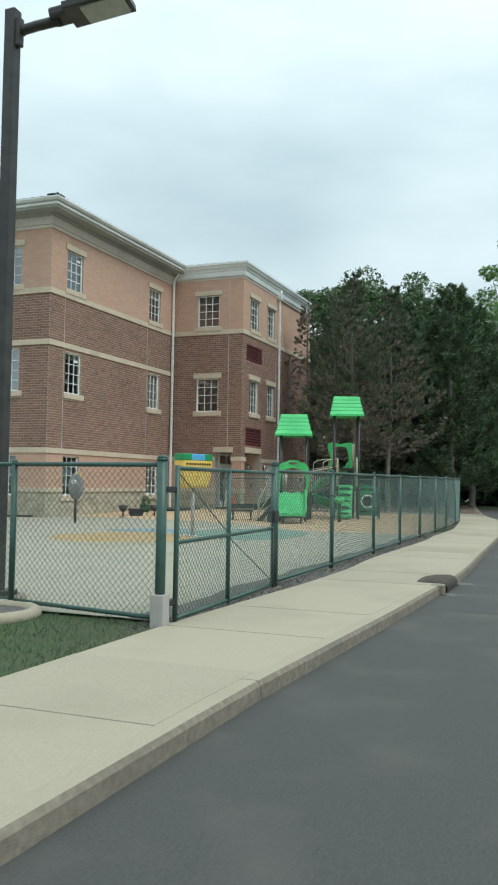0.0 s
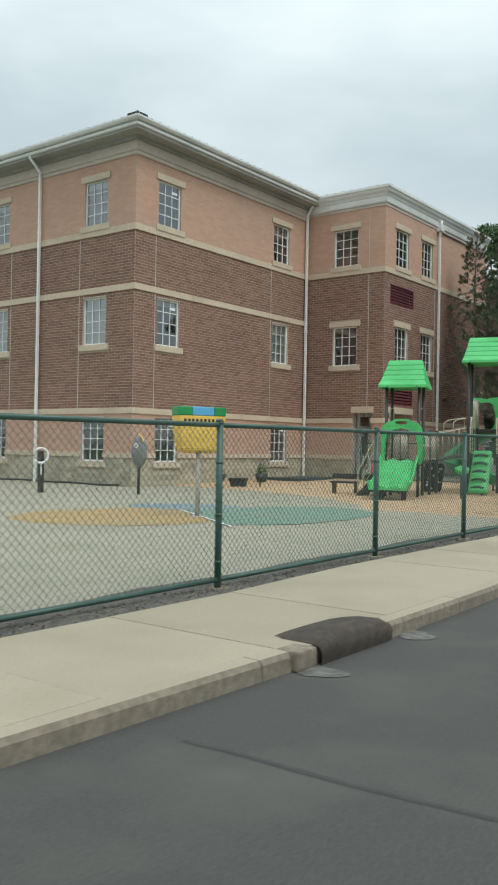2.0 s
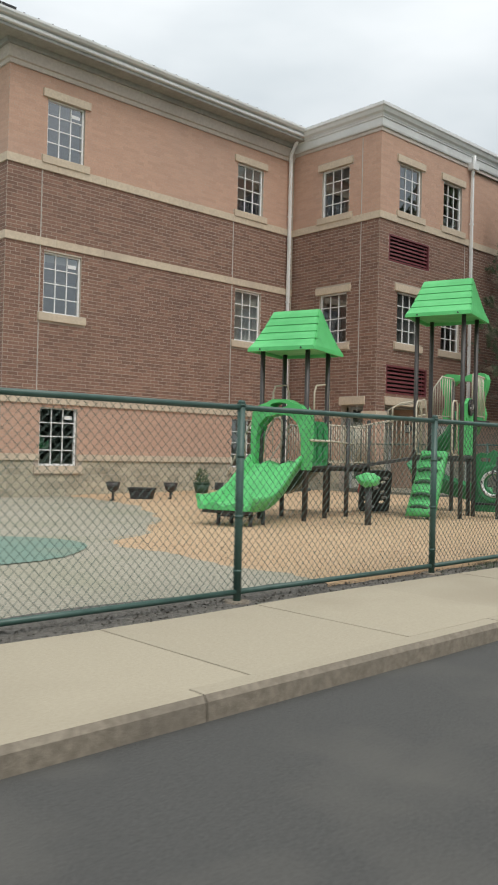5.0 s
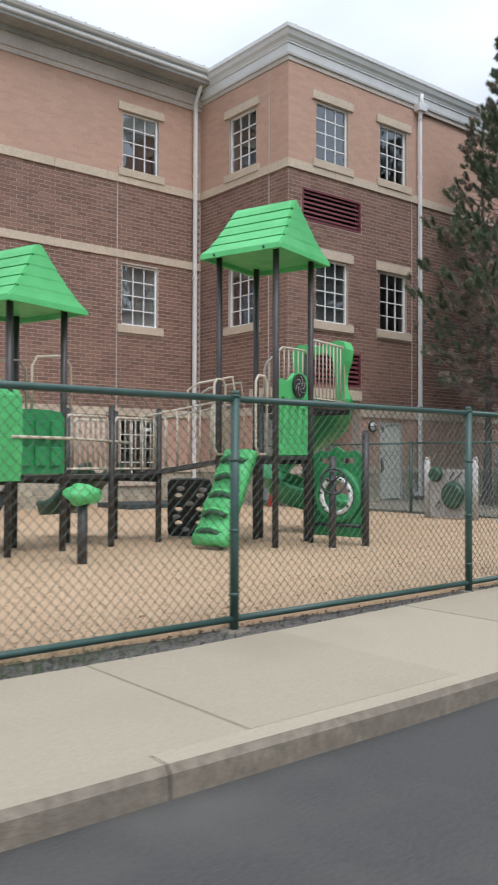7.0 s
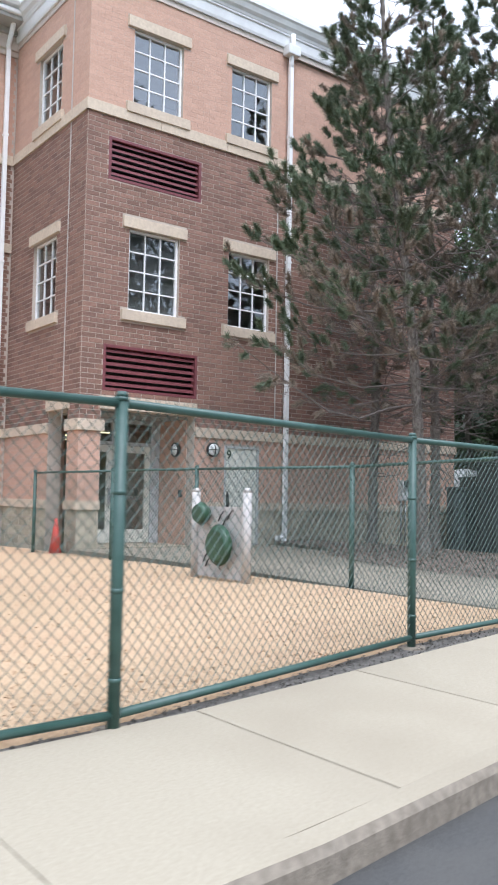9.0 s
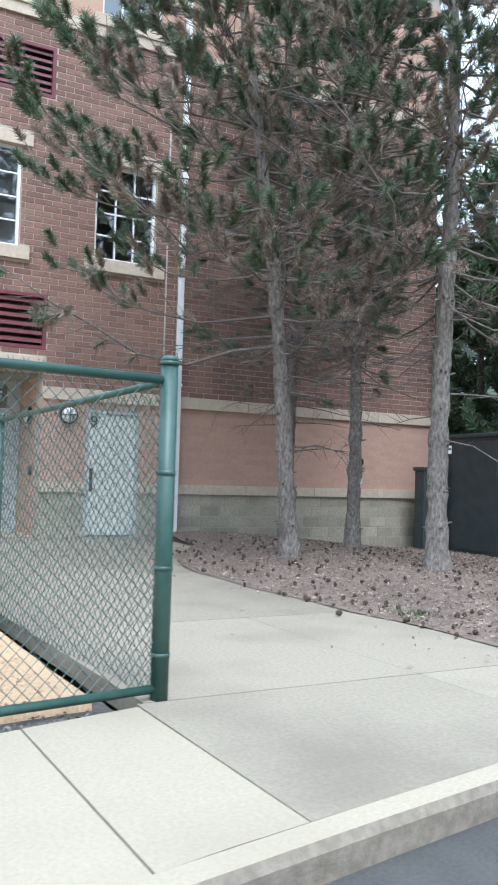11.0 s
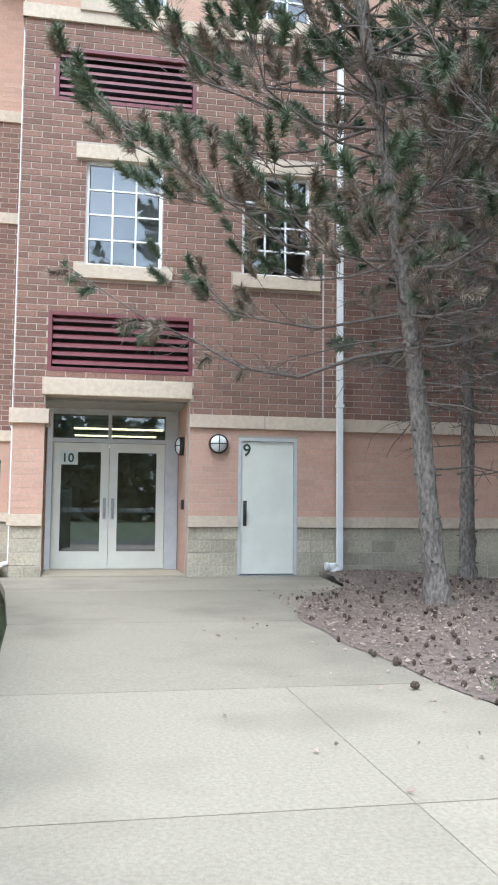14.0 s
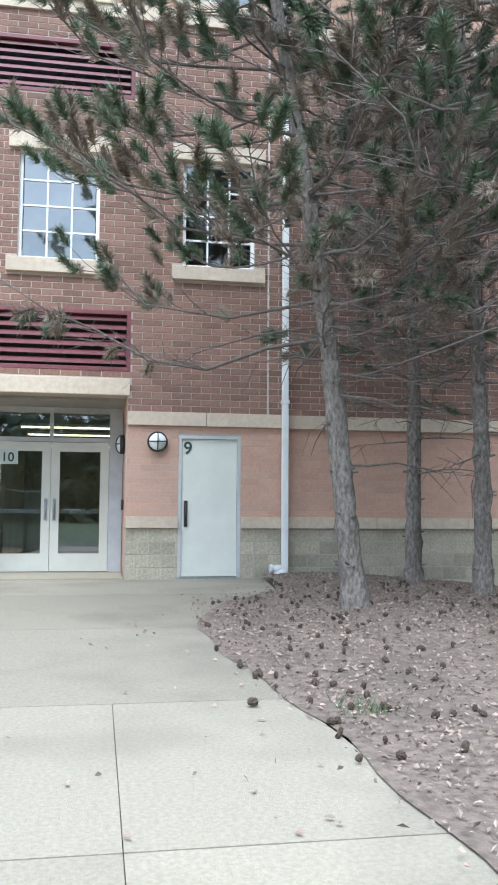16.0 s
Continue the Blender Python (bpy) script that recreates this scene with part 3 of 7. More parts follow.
# leafy bed under the pines
bx0 = [-14.55 + 0.3 * i for i in range(40)]
lv_v, lv_f = [], []
for x in bx0:
    for j in range(70):
        y = apron_n(x) - 0.06 + 0.3 * j
        xx = min(x, kerb_x(y) - 0.12)
        lv_v.append((xx, y, gz(xx, y) + 0.022 + 0.025 * noise.noise((xx * 1.5, y * 1.5, 3)) * smooth01(j / 3)))
for i in range(len(bx0) - 1):
    for j in range(69):
        lv_f.append((i * 70 + j, (i + 1) * 70 + j, (i + 1) * 70 + j + 1, i * 70 + j + 1))
lv = raw("leafy_bed", lv_v, lv_f, SOIL, smooth=True)
tagged(lv, "bare brown soil with leaf litter under the pines", "soil", kind="structure")

# grass corner by the gate
gr = sheet("grass_corner", [-12 + 0.5 * i for i in range(21)], [-6 + 0.5 * j for j in range(25)], lambda x, y: 0.095 + 0.01 * noise.noise((x, y, 5)), GRASS, inside=lambda x, y: x < -2.2 and y < 6.6)
tagged(gr, "short patchy grass beside the gate and pavement", "grass", kind="structure")

# ---- the school ----
XA, YA, XW, YW = -18.58, 26.87, -14.68, 37.77
Y_PIPE, Y_END = 42.87, 48.7
T = 0.3


def wall_cells(bm, u0, u1, z0, z1, holes, put):
    """Boxes that fill a wall round its openings; put(u0, u1, z0, z1) adds one."""
    us = sorted({u0, u1, *(h[k] for h in holes for k in (0, 1) if u0 < h[k] < u1)})
    zs = sorted({z0, z1, *(h[k] for h in holes for k in (2, 3) if z0 < h[k] < z1)})
    for a, b in zip(us, us[1:]):
        for c, d in zip(zs, zs[1:]):
            um, zm = (a + b) / 2, (c + d) / 2
            if not any(h[0] < um < h[1] and h[2] < zm < h[3] for h in holes):
                put(a, b, c, d)


def wall(name, face, at, u0, u1, z0, z1, holes, label):
    """A wall that faces east ('e', x = at) or south ('s', y = at)."""
    bm = B()
    if face == "e":
        wall_cells(bm, u0, u1, z0, z1, holes, lambda a, b, c, d: box(bm, at - T, at, a, b, c, d))
    else:
        wall_cells(bm, u0, u1, z0, z1, holes, lambda a, b, c, d: box(bm, a, b, at, at + T, c, d))
    bmesh.ops.remove_doubles(bm, verts=bm.verts, dist=1e-4)
    return tagged(part(name, bm, MORTAR), label, "wall", kind="structure")


Z_CMU, Z_CAP, Z_B1, Z_B1T, Z_B2, Z_B2T, Z_B3, Z_B3T, Z_TOP = 1.0, 1.175, 2.56, 2.77, 6.90, 7.12, 8.98, 9.21, 11.93
W3, W2, W1 = (9.39, 11.0), (5.06, 6.76), (0.85, 2.48)
AE = [(28.03, 29.22), (35.13, 36.30)]
AS = [(-21.2, -20.0), (-26.8, -25.6), (-31.0, -29.8)]
WS = [(-17.2, -16.0)]
WE = [(38.77, 39.98), (41.27, 42.41)]
LOUVRES = [(38.27, 40.47, 7.70, 8.54), (38.27, 40.47, 3.40, 4.29)]
PORCH_E = (38.24, 40.46, -0.5, 3.0)
PORCH_S = (-16.13, -15.2, -0.5, 3.0)
DOOR9 = (41.25, 42.21, -0.5, 2.42)
# openings: u0, u1, z0, z1
H_AE = [(a, b, *w) for a, b in AE for w in (W1, W2, W3)]
H_AS = [(a, b, *w) for a, b in AS for w in (W1, W2, W3)]
H_WS = [(a, b, *w) for a, b in WS for w in (W2, W3)] + [PORCH_S]
H_WE = [(a, b, *w) for a, b in WE for w in (W2, W3)] + LOUVRES + [PORCH_E, DOOR9]
wall_ae = wall("wall_east", "e", XA, YA, YW, -0.6, Z_TOP + 0.3, H_AE, "long brick school wall with salmon upper storey and stone bands")
wall_as = wall("wall_south", "s", YA, -36.0, XA - T, -0.6, Z_TOP + 0.3, H_AS, "brick school wall with a downpipe and white windows")
wall_ws = wall("wall_wing_south", "s", YW, XA, XW, -0.6, Z_TOP + 0.1, H_WS, "short brick wing wall facing the play yard")
wall_we = wall("wall_wing_east", "e", XW, YW + T, Y_PIPE, -0.6, Z_TOP + 0.1, H_WE, "brick wing wall with louvres, windows and doors")
wall_wn = wall("wall_north_part", "e", XW - 0.06, Y_PIPE, Y_END, -0.6, Z_TOP + 0.1, [], "plain brick wall shaded by the pines")
bm = B()
box(bm, -36.3, -36, YA, Y_END, -0.6, Z_TOP)
box(bm, -36, XW - 0.06, Y_END, Y_END + 0.3, -0.6, Z_TOP + 0.1)
tagged(part("wall_back", bm, MORTAR), "plain brick wall closing the school behind", "wall", kind="structure")
bm = B()
for z in (-0.3, 2.85, 7.12, 11.6):
    box(bm, -35.9, XA - T - 0.02, YA + T + 0.02, Y_END - 0.05, z, z + 0.25)
    if z > 0:
        box(bm, XA - T - 0.02, XW - T - 0.02, YW + T + 0.02, Y_END - 0.05, z + 0.2, z + 0.42)
tagged(part("floor_slabs", bm, ROOMWALL), "plain floor slabs inside the school", "floor", kind="structure")
bm = B()
box(bm, -24, -23.8, YA + 0.4, Y_END - 0.1, -0.2, 11.4)
box(bm, -23.7, XW - 0.5, 43.3, 43.5, -0.2, 11.4)
tagged(part("wall_interior", bm, ROOMWALL), "plain room wall inside the school", "wall", kind="structure")


def bands(name, at_list, z0, z1, proud, material, label, holes=()):
    """Stone courses along the walls, cut where openings interrupt them."""
    t = thing(name, label, "stone band", kind="structure")
    for face, at, u0, u1 in at_list:
        cuts = sorted((h[0], h[1]) for f, h in holes if f == (face, at) and u0 < h[1] and h[0] < u1)
        start = u0
        for a, b in [*cuts, (u1, u1)]:
            if a - start > 0.02:
                n = max(1, round((a - start) / 1.55))
                for k in range(n):
                    s0, s1 = start + (a - start) * k / n + 0.003, start + (a - start) * (k + 1) / n - 0.003
                    bm = B()
                    if face == "e":
                        box(bm, at - 0.05, at + proud, s0, s1, z0, z1, 0.006)
                    else:
                        box(bm, s0, s1, at - proud, at + 0.05, z0, z1, 0.006)
                    part("stone", bm, material, t)
            start = b
    return t


E_A, S_A, S_W, E_W, E_N = ("e", XA, YA - 0.045, YW), ("s", YA, -36.0, XA + 0.04), ("s", YW, XA, XW + 0.04), ("e", XW, YW - 0.045, Y_PIPE), ("e", XW - 0.06, Y_PIPE, Y_END + 0.34)
porch_cut = [(("e", XW), PORCH_E), (("s", YW), PORCH_S)]
door_cut = [(("e", XW), DOOR9)]
low_windows = [(("e", XA), h) for h in H_AE if h[2] < 1] + [(("s", YA), h) for h in H_AS if h[2] < 1]
bands("stone_base_cap", [E_A, S_A, S_W, E_W, E_N], Z_CMU, Z_CAP, 0.055, PRECAST, "tan stone course over the rough block base", porch_cut + door_cut + low_windows)
bands("stone_band_low", [E_A, S_A, S_W, E_W, E_N], Z_B1, Z_B1T, 0.05, PRECAST, "tan stone band above the ground floor", porch_cut)
bands("stone_band_middle", [E_A, S_A], Z_B2, Z_B2T, 0.04, PRECAST, "tan stone band above the first-floor windows")
bands("stone_band_high", [E_A, S_A, S_W, E_W, E_N], Z_B3, Z_B3T, 0.045, PRECAST, "tan stone band under the salmon storey")

# ---- eaves and roofs ----
eaves = thing("eaves", "pale grey eaves and gutter over the salmon storey", "eaves", kind="structure")


def run(name, prof, path, material, parent, closed=False):
    """A moulding: a profile of (out, z) swept along corners with mitres; the outside is to the path's right."""
    bm, rows = B(), []
    pts = [Vector((*p, 0)) for p in path]
    for i, p in enumerate(pts):
        d0 = (p - pts[i - 1]).normalized() if i else (pts[1] - p).normalized()
        d1 = (pts[i + 1] - p).normalized() if i < len(pts) - 1 else d0
        n0, n1 = Vector((d0.y, -d0.x, 0)), Vector((d1.y, -d1.x, 0))
        m = n0 + n1
        m = m / m.dot(n0)
        rows.append([bm.verts.new((p.x + m.x * o, p.y + m.y * o, z)) for o, z in prof])
    for r0, r1 in zip(rows, rows[1:]):
        for k in range(len(prof) - 1):
            bm.faces.new((r0[k], r1[k], r1[k + 1], r0[k + 1]))
    bm.faces.new(rows[0])
    bm.faces.new(rows[-1])
    bmesh.ops.recalc_face_normals(bm, faces=bm.faces)
    return part(name, bm, material, parent)


PATH_A = [(-36.0, YA), (XA, YA), (XA, YW)]
PATH_W = [(XA + 0.02, YW), (XW, YW), (XW, Y_END)]
run("frieze", [(0.0, 11.6), (0.05, 11.6), (0.05, 11.72), (0.10, 11.74), (0.10, 12.06), (0.0, 12.06)], PATH_A, SOFFIT, eaves, "pale stucco frieze")
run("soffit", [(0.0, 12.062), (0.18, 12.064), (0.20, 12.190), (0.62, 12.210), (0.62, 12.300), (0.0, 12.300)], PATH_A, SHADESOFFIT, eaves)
run("gutter", [(0.50, 12.302), (0.66, 12.304), (0.69, 12.330), (0.69, 12.400), (0.62, 12.415), (0.62, 12.455), (0.75, 12.470), (0.80, 12.540), (0.80, 12.600), (0.70, 12.600), (0.50, 12.540)], PATH_A, TRIM, eaves, "pale grey metal gutter")
run("fascia", [(0.0, 12.302), (0.50, 12.304), (0.50, 12.640), (0.0, 12.700)], PATH_A, TRIM, eaves)
cornice = thing("cornice", "pale grey stepped metal cornice round the wing roof", "cornice", kind="structure")
run("frieze", [(0.0, 11.78), (0.03, 11.78), (0.03, 11.9), (0.0, 11.9)], PATH_W, SOFFIT, cornice)
run("lower_moulding", [(0.0, 11.902), (0.07, 11.904), (0.09, 11.96), (0.10, 12.16), (0.13, 12.18), (0.13, 12.22), (0.0, 12.22)], PATH_W, TRIM, cornice)
run("crown", [(0.0, 12.222), (0.14, 12.224), (0.16, 12.28), (0.22, 12.34), (0.26, 12.44), (0.30, 12.48), (0.30, 12.58), (0.0, 12.6)], PATH_W, TRIM, cornice)


def roof(name, xs, ys, z, rise, label):
    """A low hipped metal roof with standing seams."""
    t = thing(name, label, "roof", kind="structure")
    x0, x1, y0, y1 = xs[0], xs[1], ys[0], ys[1]
    h = min(x1 - x0, y1 - y0) / 2
    bm = B()
    c = [bm.verts.new(p) for p in ((x0, y0, z), (x1, y0, z), (x1, y1, z), (x0, y1, z), (x0 + h, y0 + h, z + rise), (x1 - h, y0 + h, z + rise), (x1 - h, y1 - h, z + rise), (x0 + h, y1 - h, z + rise))]
    for f in ((0, 1, 5, 4), (1, 2, 6, 5), (2, 3, 7, 6), (3, 0, 4, 7), (4, 5, 6, 7), (3, 2, 1, 0)):
        bm.faces.new([c[k] for k in f])
    part("roof_skin", bm, ROOF, t)
    s = rise / h
    for cx in (x0, x1) if rise > 1 else ():
        d = Vector((h if cx == x0 else -h, h, rise)).normalized()
        part("hip_cap", pipe(B(), [Vector((cx, y0, z + 0.01)) + d * 0.02, Vector((cx, y0, z + 0.02)) + d * 4.0, Vector((cx, y0, z + 0.02)) + d * h * 1.38], 0.08, 6), ROOF, t)
    y = y0 + 0.3
    while y < y1 - 0.2:
        d = min(h, y - y0, y1 - y)
        bm = B()
        tube(bm, (x1 - 0.01, y, z + 0.02), (x1 - d, y, z + d * s + 0.02), 0.022, 5)
        part("seam", bm, ROOF, t)
        y += 0.42
    x = max(x0 + 0.3, -30)
    while x < x1 - 0.2:
        d = min(h, x - x0, x1 - x)
        bm = B()
        tube(bm, (x, y0 + 0.01, z + 0.02), (x, y0 + d, z + d * s + 0.02), 0.022, 5)
        part("seam", bm, ROOF, t)
        x += 0.42
    return t


roof("roof_main", (-36.8, XA + 0.72), (YA - 0.72, 49.1), 12.64, 1.6, "grey standing-seam metal roof")
roof("roof_wing", (-22.0, XW + 0.26), (YW - 0.26, 49.1), 12.59, 0.5, "low grey metal roof of the wing")

corner_cap = thing("roof_corner_cap", "dark folded metal cap on the roof corner", "roof cap")
bm = B()
box(bm, XA + 0.24, XA + 0.74, YA - 0.74, YA - 0.66, 12.645, 12.71, 0.01)
box(bm, XA + 0.66, XA + 0.74, YA - 0.65, YA - 0.24, 12.645, 12.71, 0.01)
part("cap", bm, BLACK, corner_cap)

# ---- windows ----
def local(face, at, u, z):
    """The pose of a thing in a wall: local x runs along the wall, local y goes in, z up."""
    return pose(at, u, z, 0, 0, 90) if face == "e" else pose(u, at, z, 0, 0, 0)


WINDOW_NO = [0]


def window(face, at, u0, u1, z0, z1, lintel=True, blind=0.0, sticker=False, cloth=None):
    WINDOW_NO[0] += 1
    w, h = u1 - u0, z1 - z0
    t = thing(f"window_{WINDOW_NO[0]}", "white-framed window with twelve panes in the brick wall", "window", kind="structure", at=local(face, at, u0, z0))
    bm = B()
    f = 0.052
    box(bm, 0.0, f, 0.07, 0.15, 0, h, 0.006)
    box(bm, w - f, w, 0.07, 0.15, 0, h, 0.006)
    box(bm, f, w - f, 0.07, 0.15, 0, f, 0.006)
    box(bm, f, w - f, 0.07, 0.15, h - f, h, 0.006)
    part("window_frame", bm, WHITE, t)
    for c in (1, 2):
        x = f + (w - 2 * f) * c / 3
        part("muntin", box(B(), x - 0.0135, x + 0.0135, 0.082, 0.125, f, h - f), WHITE, t)
    for r in (1, 2, 3):
        zz = f + (h - 2 * f) * r / 4
        part("muntin", box(B(), f, w - f, 0.085, 0.122, zz - 0.0135, zz + 0.0135), WHITE, t)
    for c in range(3):
        for r in range(4):
            xa, xb = f + (w - 2 * f) * c / 3, f + (w - 2 * f) * (c + 1) / 3
            za, zb = f + (h - 2 * f) * r / 4, f + (h - 2 * f) * (r + 1) / 4
            bm = B()
            tilt = 0.002 * ((c * 5 + r * 3) % 4 - 1.5)
            vs = [bm.verts.new(p) for p in ((xa + 0.014, 0.105 + tilt, za + 0.014), (xb - 0.014, 0.105 - tilt, za + 0.014), (xb - 0.014, 0.105, zb - 0.014), (xa + 0.014, 0.105 + tilt, zb - 0.014))]
            bm.faces.new(vs)
            part("pane", bm, GLASS, t).visible_shadow = False
    part("window_sill", box(B(), -0.16, w + 0.16, -0.075, 0.068, -0.215, -0.002, 0.008), PRECAST, t)
    if lintel:
        part("lintel", box(B(), -0.16, w + 0.16, -0.06, 0.066, h + 0.002, h + 0.225, 0.008), PRECAST, t)
    if blind:
        bm = B()
        n = int(blind * h / 0.05)
        for k in range(n):
            zz = h - 0.06 - 0.05 * k
            vs = [bm.verts.new(p) for p in ((0.02, 0.15, zz), (w - 0.02, 0.15, zz), (w - 0.02, 0.172, zz - 0.047), (0.02, 0.172, zz - 0.047))]
            bm.faces.new(vs)
        part("blind", bm, cloth or BLIND, t, "slatted blind, drawn")
    if sticker:
        part("sticker", box(B(), w * 0.68, w * 0.90, 0.098, 0.102, h * 0.80, h * 0.86), WHITE, t, "small white room sign in the glass")
    return t


for n, (a, b) in enumerate(AE):
    window("e", XA, a, b, *W1, lintel=False, sticker=True)
    window("e", XA, a, b, *W2, lintel=False, blind=0.97 if n else 0.12, sticker=not n)
    window("e", XA, a, b, *W3, blind=0.25 if n else 0.0, sticker=not n)
for n, (a, b) in enumerate(AS):
    window("s", YA, a, b, *W1, lintel=False)
    window("s", YA, a, b, *W2, lintel=False, blind=0.95)
    window("s", YA, a, b, *W3, blind=0.15)
for a, b in WS:
    window("s", YW, a, b, *W2)
    window("s", YW, a, b, *W3)
for n, (a, b) in enumerate(WE):
    window("e", XW, a, b, *W2, blind=0.97 if not n else 0.0, cloth=GREYBLIND)
    window("e", XW, a, b, *W3)

# ---- louvres ----
for a, b, z0, z1 in LOUVRES:
    w, h = b - a, z1 - z0
    t = thing("wall_louvre", "maroon metal louvre vent let into the brick wall", "louvre", "wall louvres", at=local("e", XW, a, z0))
    part("backing", box(B(), 0.0, w, 0.2, 0.22, 0, h), BLACK, t)
    bm = B()
    for x0, x1, za, zb in ((-0.022, 0.04, -0.022, h + 0.022), (w - 0.04, w + 0.022, -0.022, h + 0.022), (0.04, w - 0.04, -0.022, 0.04), (0.04, w - 0.04, h - 0.04, h + 0.022)):
        box(bm, x0, x1, -0.01, 0.15, za, zb, 0.004)
    part("louvre_frame", bm, LOUVRE, t)
    n = 6
    for k in range(n):
        z = 0.05 + (h - 0.09) * (k + 0.3) / n
        bm = B()
        v = [bm.verts.new(p) for x in (0.045, w - 0.045) for p in ((x, 0.03, z), (x, 0.035, z + 0.046), (x, 0.09, z + 0.085), (x, 0.09, z + 0.072))]
        for q in ((0, 1, 5, 4), (1, 2, 6, 5), (2, 3, 7, 6), (3, 0, 4, 7), (0, 3, 2, 1), (4, 5, 6, 7)):
            bm.faces.new([v[i] for i in q])
        part("slat", bm, LOUVRE, t)

# ---- porch with the double door ----
porch = thing("porch", "recessed brick entrance with a stone lintel", "porch", kind="structure")
XD = -16.1
bm = B()
box(bm, XD - 0.2, XW - T, 40.45, 40.75, -0.5, 3.0)
box(bm, -16.5, XD - 0.24, 38.03, 38.25, -0.5, 3.0)
part("side_wall", bm, ORANGE, porch)
bm = B()
box(bm, -16.5, XW - T - 0.01, YW + T + 0.01, 40.45, 2.96, 3.05)
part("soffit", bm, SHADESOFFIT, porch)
part("lintel", box(B(), XW - 0.28, XW + 0.05, 38.19, 40.49, 3.005, 3.26, 0.01), PRECAST, porch, "tan stone lintel")
part("lintel", box(B(), -16.2, -15.12, YW - 0.05, YW + 0.28, 3.005, 3.26, 0.01), PRECAST, porch, "tan stone lintel")
part("pillar_cap", box(B(), -15.24, XW + 0.06, YW - 0.06, 38.3, Z_B1 - 0.005, Z_B1T + 0.012, 0.01), PRECAST, porch, "tan stone pillar cap")
part("step", box(B(), XD - 0.3, XW - 0.02, 38.26, 40.44, 0.10, 0.25), CONCRETE, porch)

DY0, DY1, DZ0, DZT = 38.32, 40.22, 0.25, 2.39
door2 = thing("door_1", "white double door with tall glass panes and transom", "door", kind="structure", at=pose(XD, DY0, DZ0, 0, 0, 90))
W, H = DY1 - DY0, DZT - DZ0
bm = B()
box(bm, -0.09, 0.0, -0.03, 0.10, 0, 2.72)
box(bm, W, W + 0.22, -0.03, 0.10, 0, 2.72)
box(bm, 0, W, -0.03, 0.10, H, H + 0.07)
box(bm, 0, W, -0.03, 0.10, 2.62, 2.72)
box(bm, W / 2 - 0.03, W / 2 + 0.03, -0.02, 0.09, H + 0.07, 2.62)
part("door_frame", bm, mat("brushed_frame", (0.50, 0.52, 0.53), (0.58, 0.60, 0.61), 5, 0.45, bump=0.03), door2)
for a, b in ((0.02, W / 2 - 0.04), (W / 2 + 0.04, W - 0.02)):
    bm = B()
    vs = [bm.verts.new(p) for p in ((a, 0.035, H + 0.075), (b, 0.035, H + 0.075), (b, 0.035, 2.615), (a, 0.035, 2.615))]
    bm.faces.new(vs)
    part("transom_pane", bm, GLASS, door2).visible_shadow = False
for k in (0, 1):
    a, b = (0.006, W / 2 - 0.004) if not k else (W / 2 + 0.004, W - 0.006)
    s = 0.14
    bm = B()
    box(bm, a, a + s, 0.0, 0.05, 0.01, H - 0.006)
    box(bm, b - s, b, 0.0, 0.05, 0.01, H - 0.006)
    box(bm, a + s, b - s, 0.0, 0.05, 0.01, 0.30)
    box(bm, a + s, b - s, 0.0, 0.05, H - 0.16, H - 0.006)
    leaf = part("door_leaf", bm, DOORPAINT, door2)
    bm = B()
    vs = [bm.verts.new(p) for p in ((a + s, 0.02, 0.30), (b - s, 0.02, 0.30), (b - s, 0.02, H - 0.16), (a + s, 0.02, H - 0.16))]
    bm.faces.new(vs)
    part("pane", bm, GLASS, leaf).visible_shadow = False
    part("crash_bar", box(B(), a + 0.08, b - 0.08, 0.055, 0.09, 0.95, 1.03, 0.01), STEEL, leaf, "steel push bar inside")
    x = W / 2 - 0.07 if not k else W / 2 + 0.07
    bm = B()
    box(bm, x - 0.028, x + 0.028, -0.015, 0.0, 0.84, 1.2)
    pipe(bm, [(x, -0.01, 0.88), (x, -0.06, 0.90), (x, -0.06, 1.14), (x, -0.01, 1.16)], 0.012, 8)
    part("door_handle", bm, STEEL, leaf, "brushed steel pull handle")
part("number_plate", box(B(), 0.12, 0.42, -0.006, 0.0, H - 0.38, H - 0.14), mat("sage_plate", (0.56, 0.62, 0.58), (0.62, 0.68, 0.64), 6, 0.5, bump=0.02), door2, "pale square plate with a room number")


def lettering(text, size, m, material, parent, bold=0.0):
    cu = bpy.data.curves.new("lettering", "FONT")
    cu.body, cu.size, cu.extrude, cu.offset = text, size, 0.0015, bold
    ob = new("lettering", cu)
    me = bpy.data.meshes.new_from_object(ob)
    bpy.data.objects.remove(ob)
    me.materials.clear()
    me.materials.append(material)
    o2 = new("lettering", me)
    o2.parent, o2.matrix_basis = parent, m
    return o2


NUMERAL = mat("dark_green_numeral", (0.02, 0.045, 0.03), (0.03, 0.06, 0.04), 8, 0.5, bump=0.02)
lettering("10", 0.21, pose(0.15, -0.009, H - 0.335, 90, 0, 0), NUMERAL, door2, 0.003)

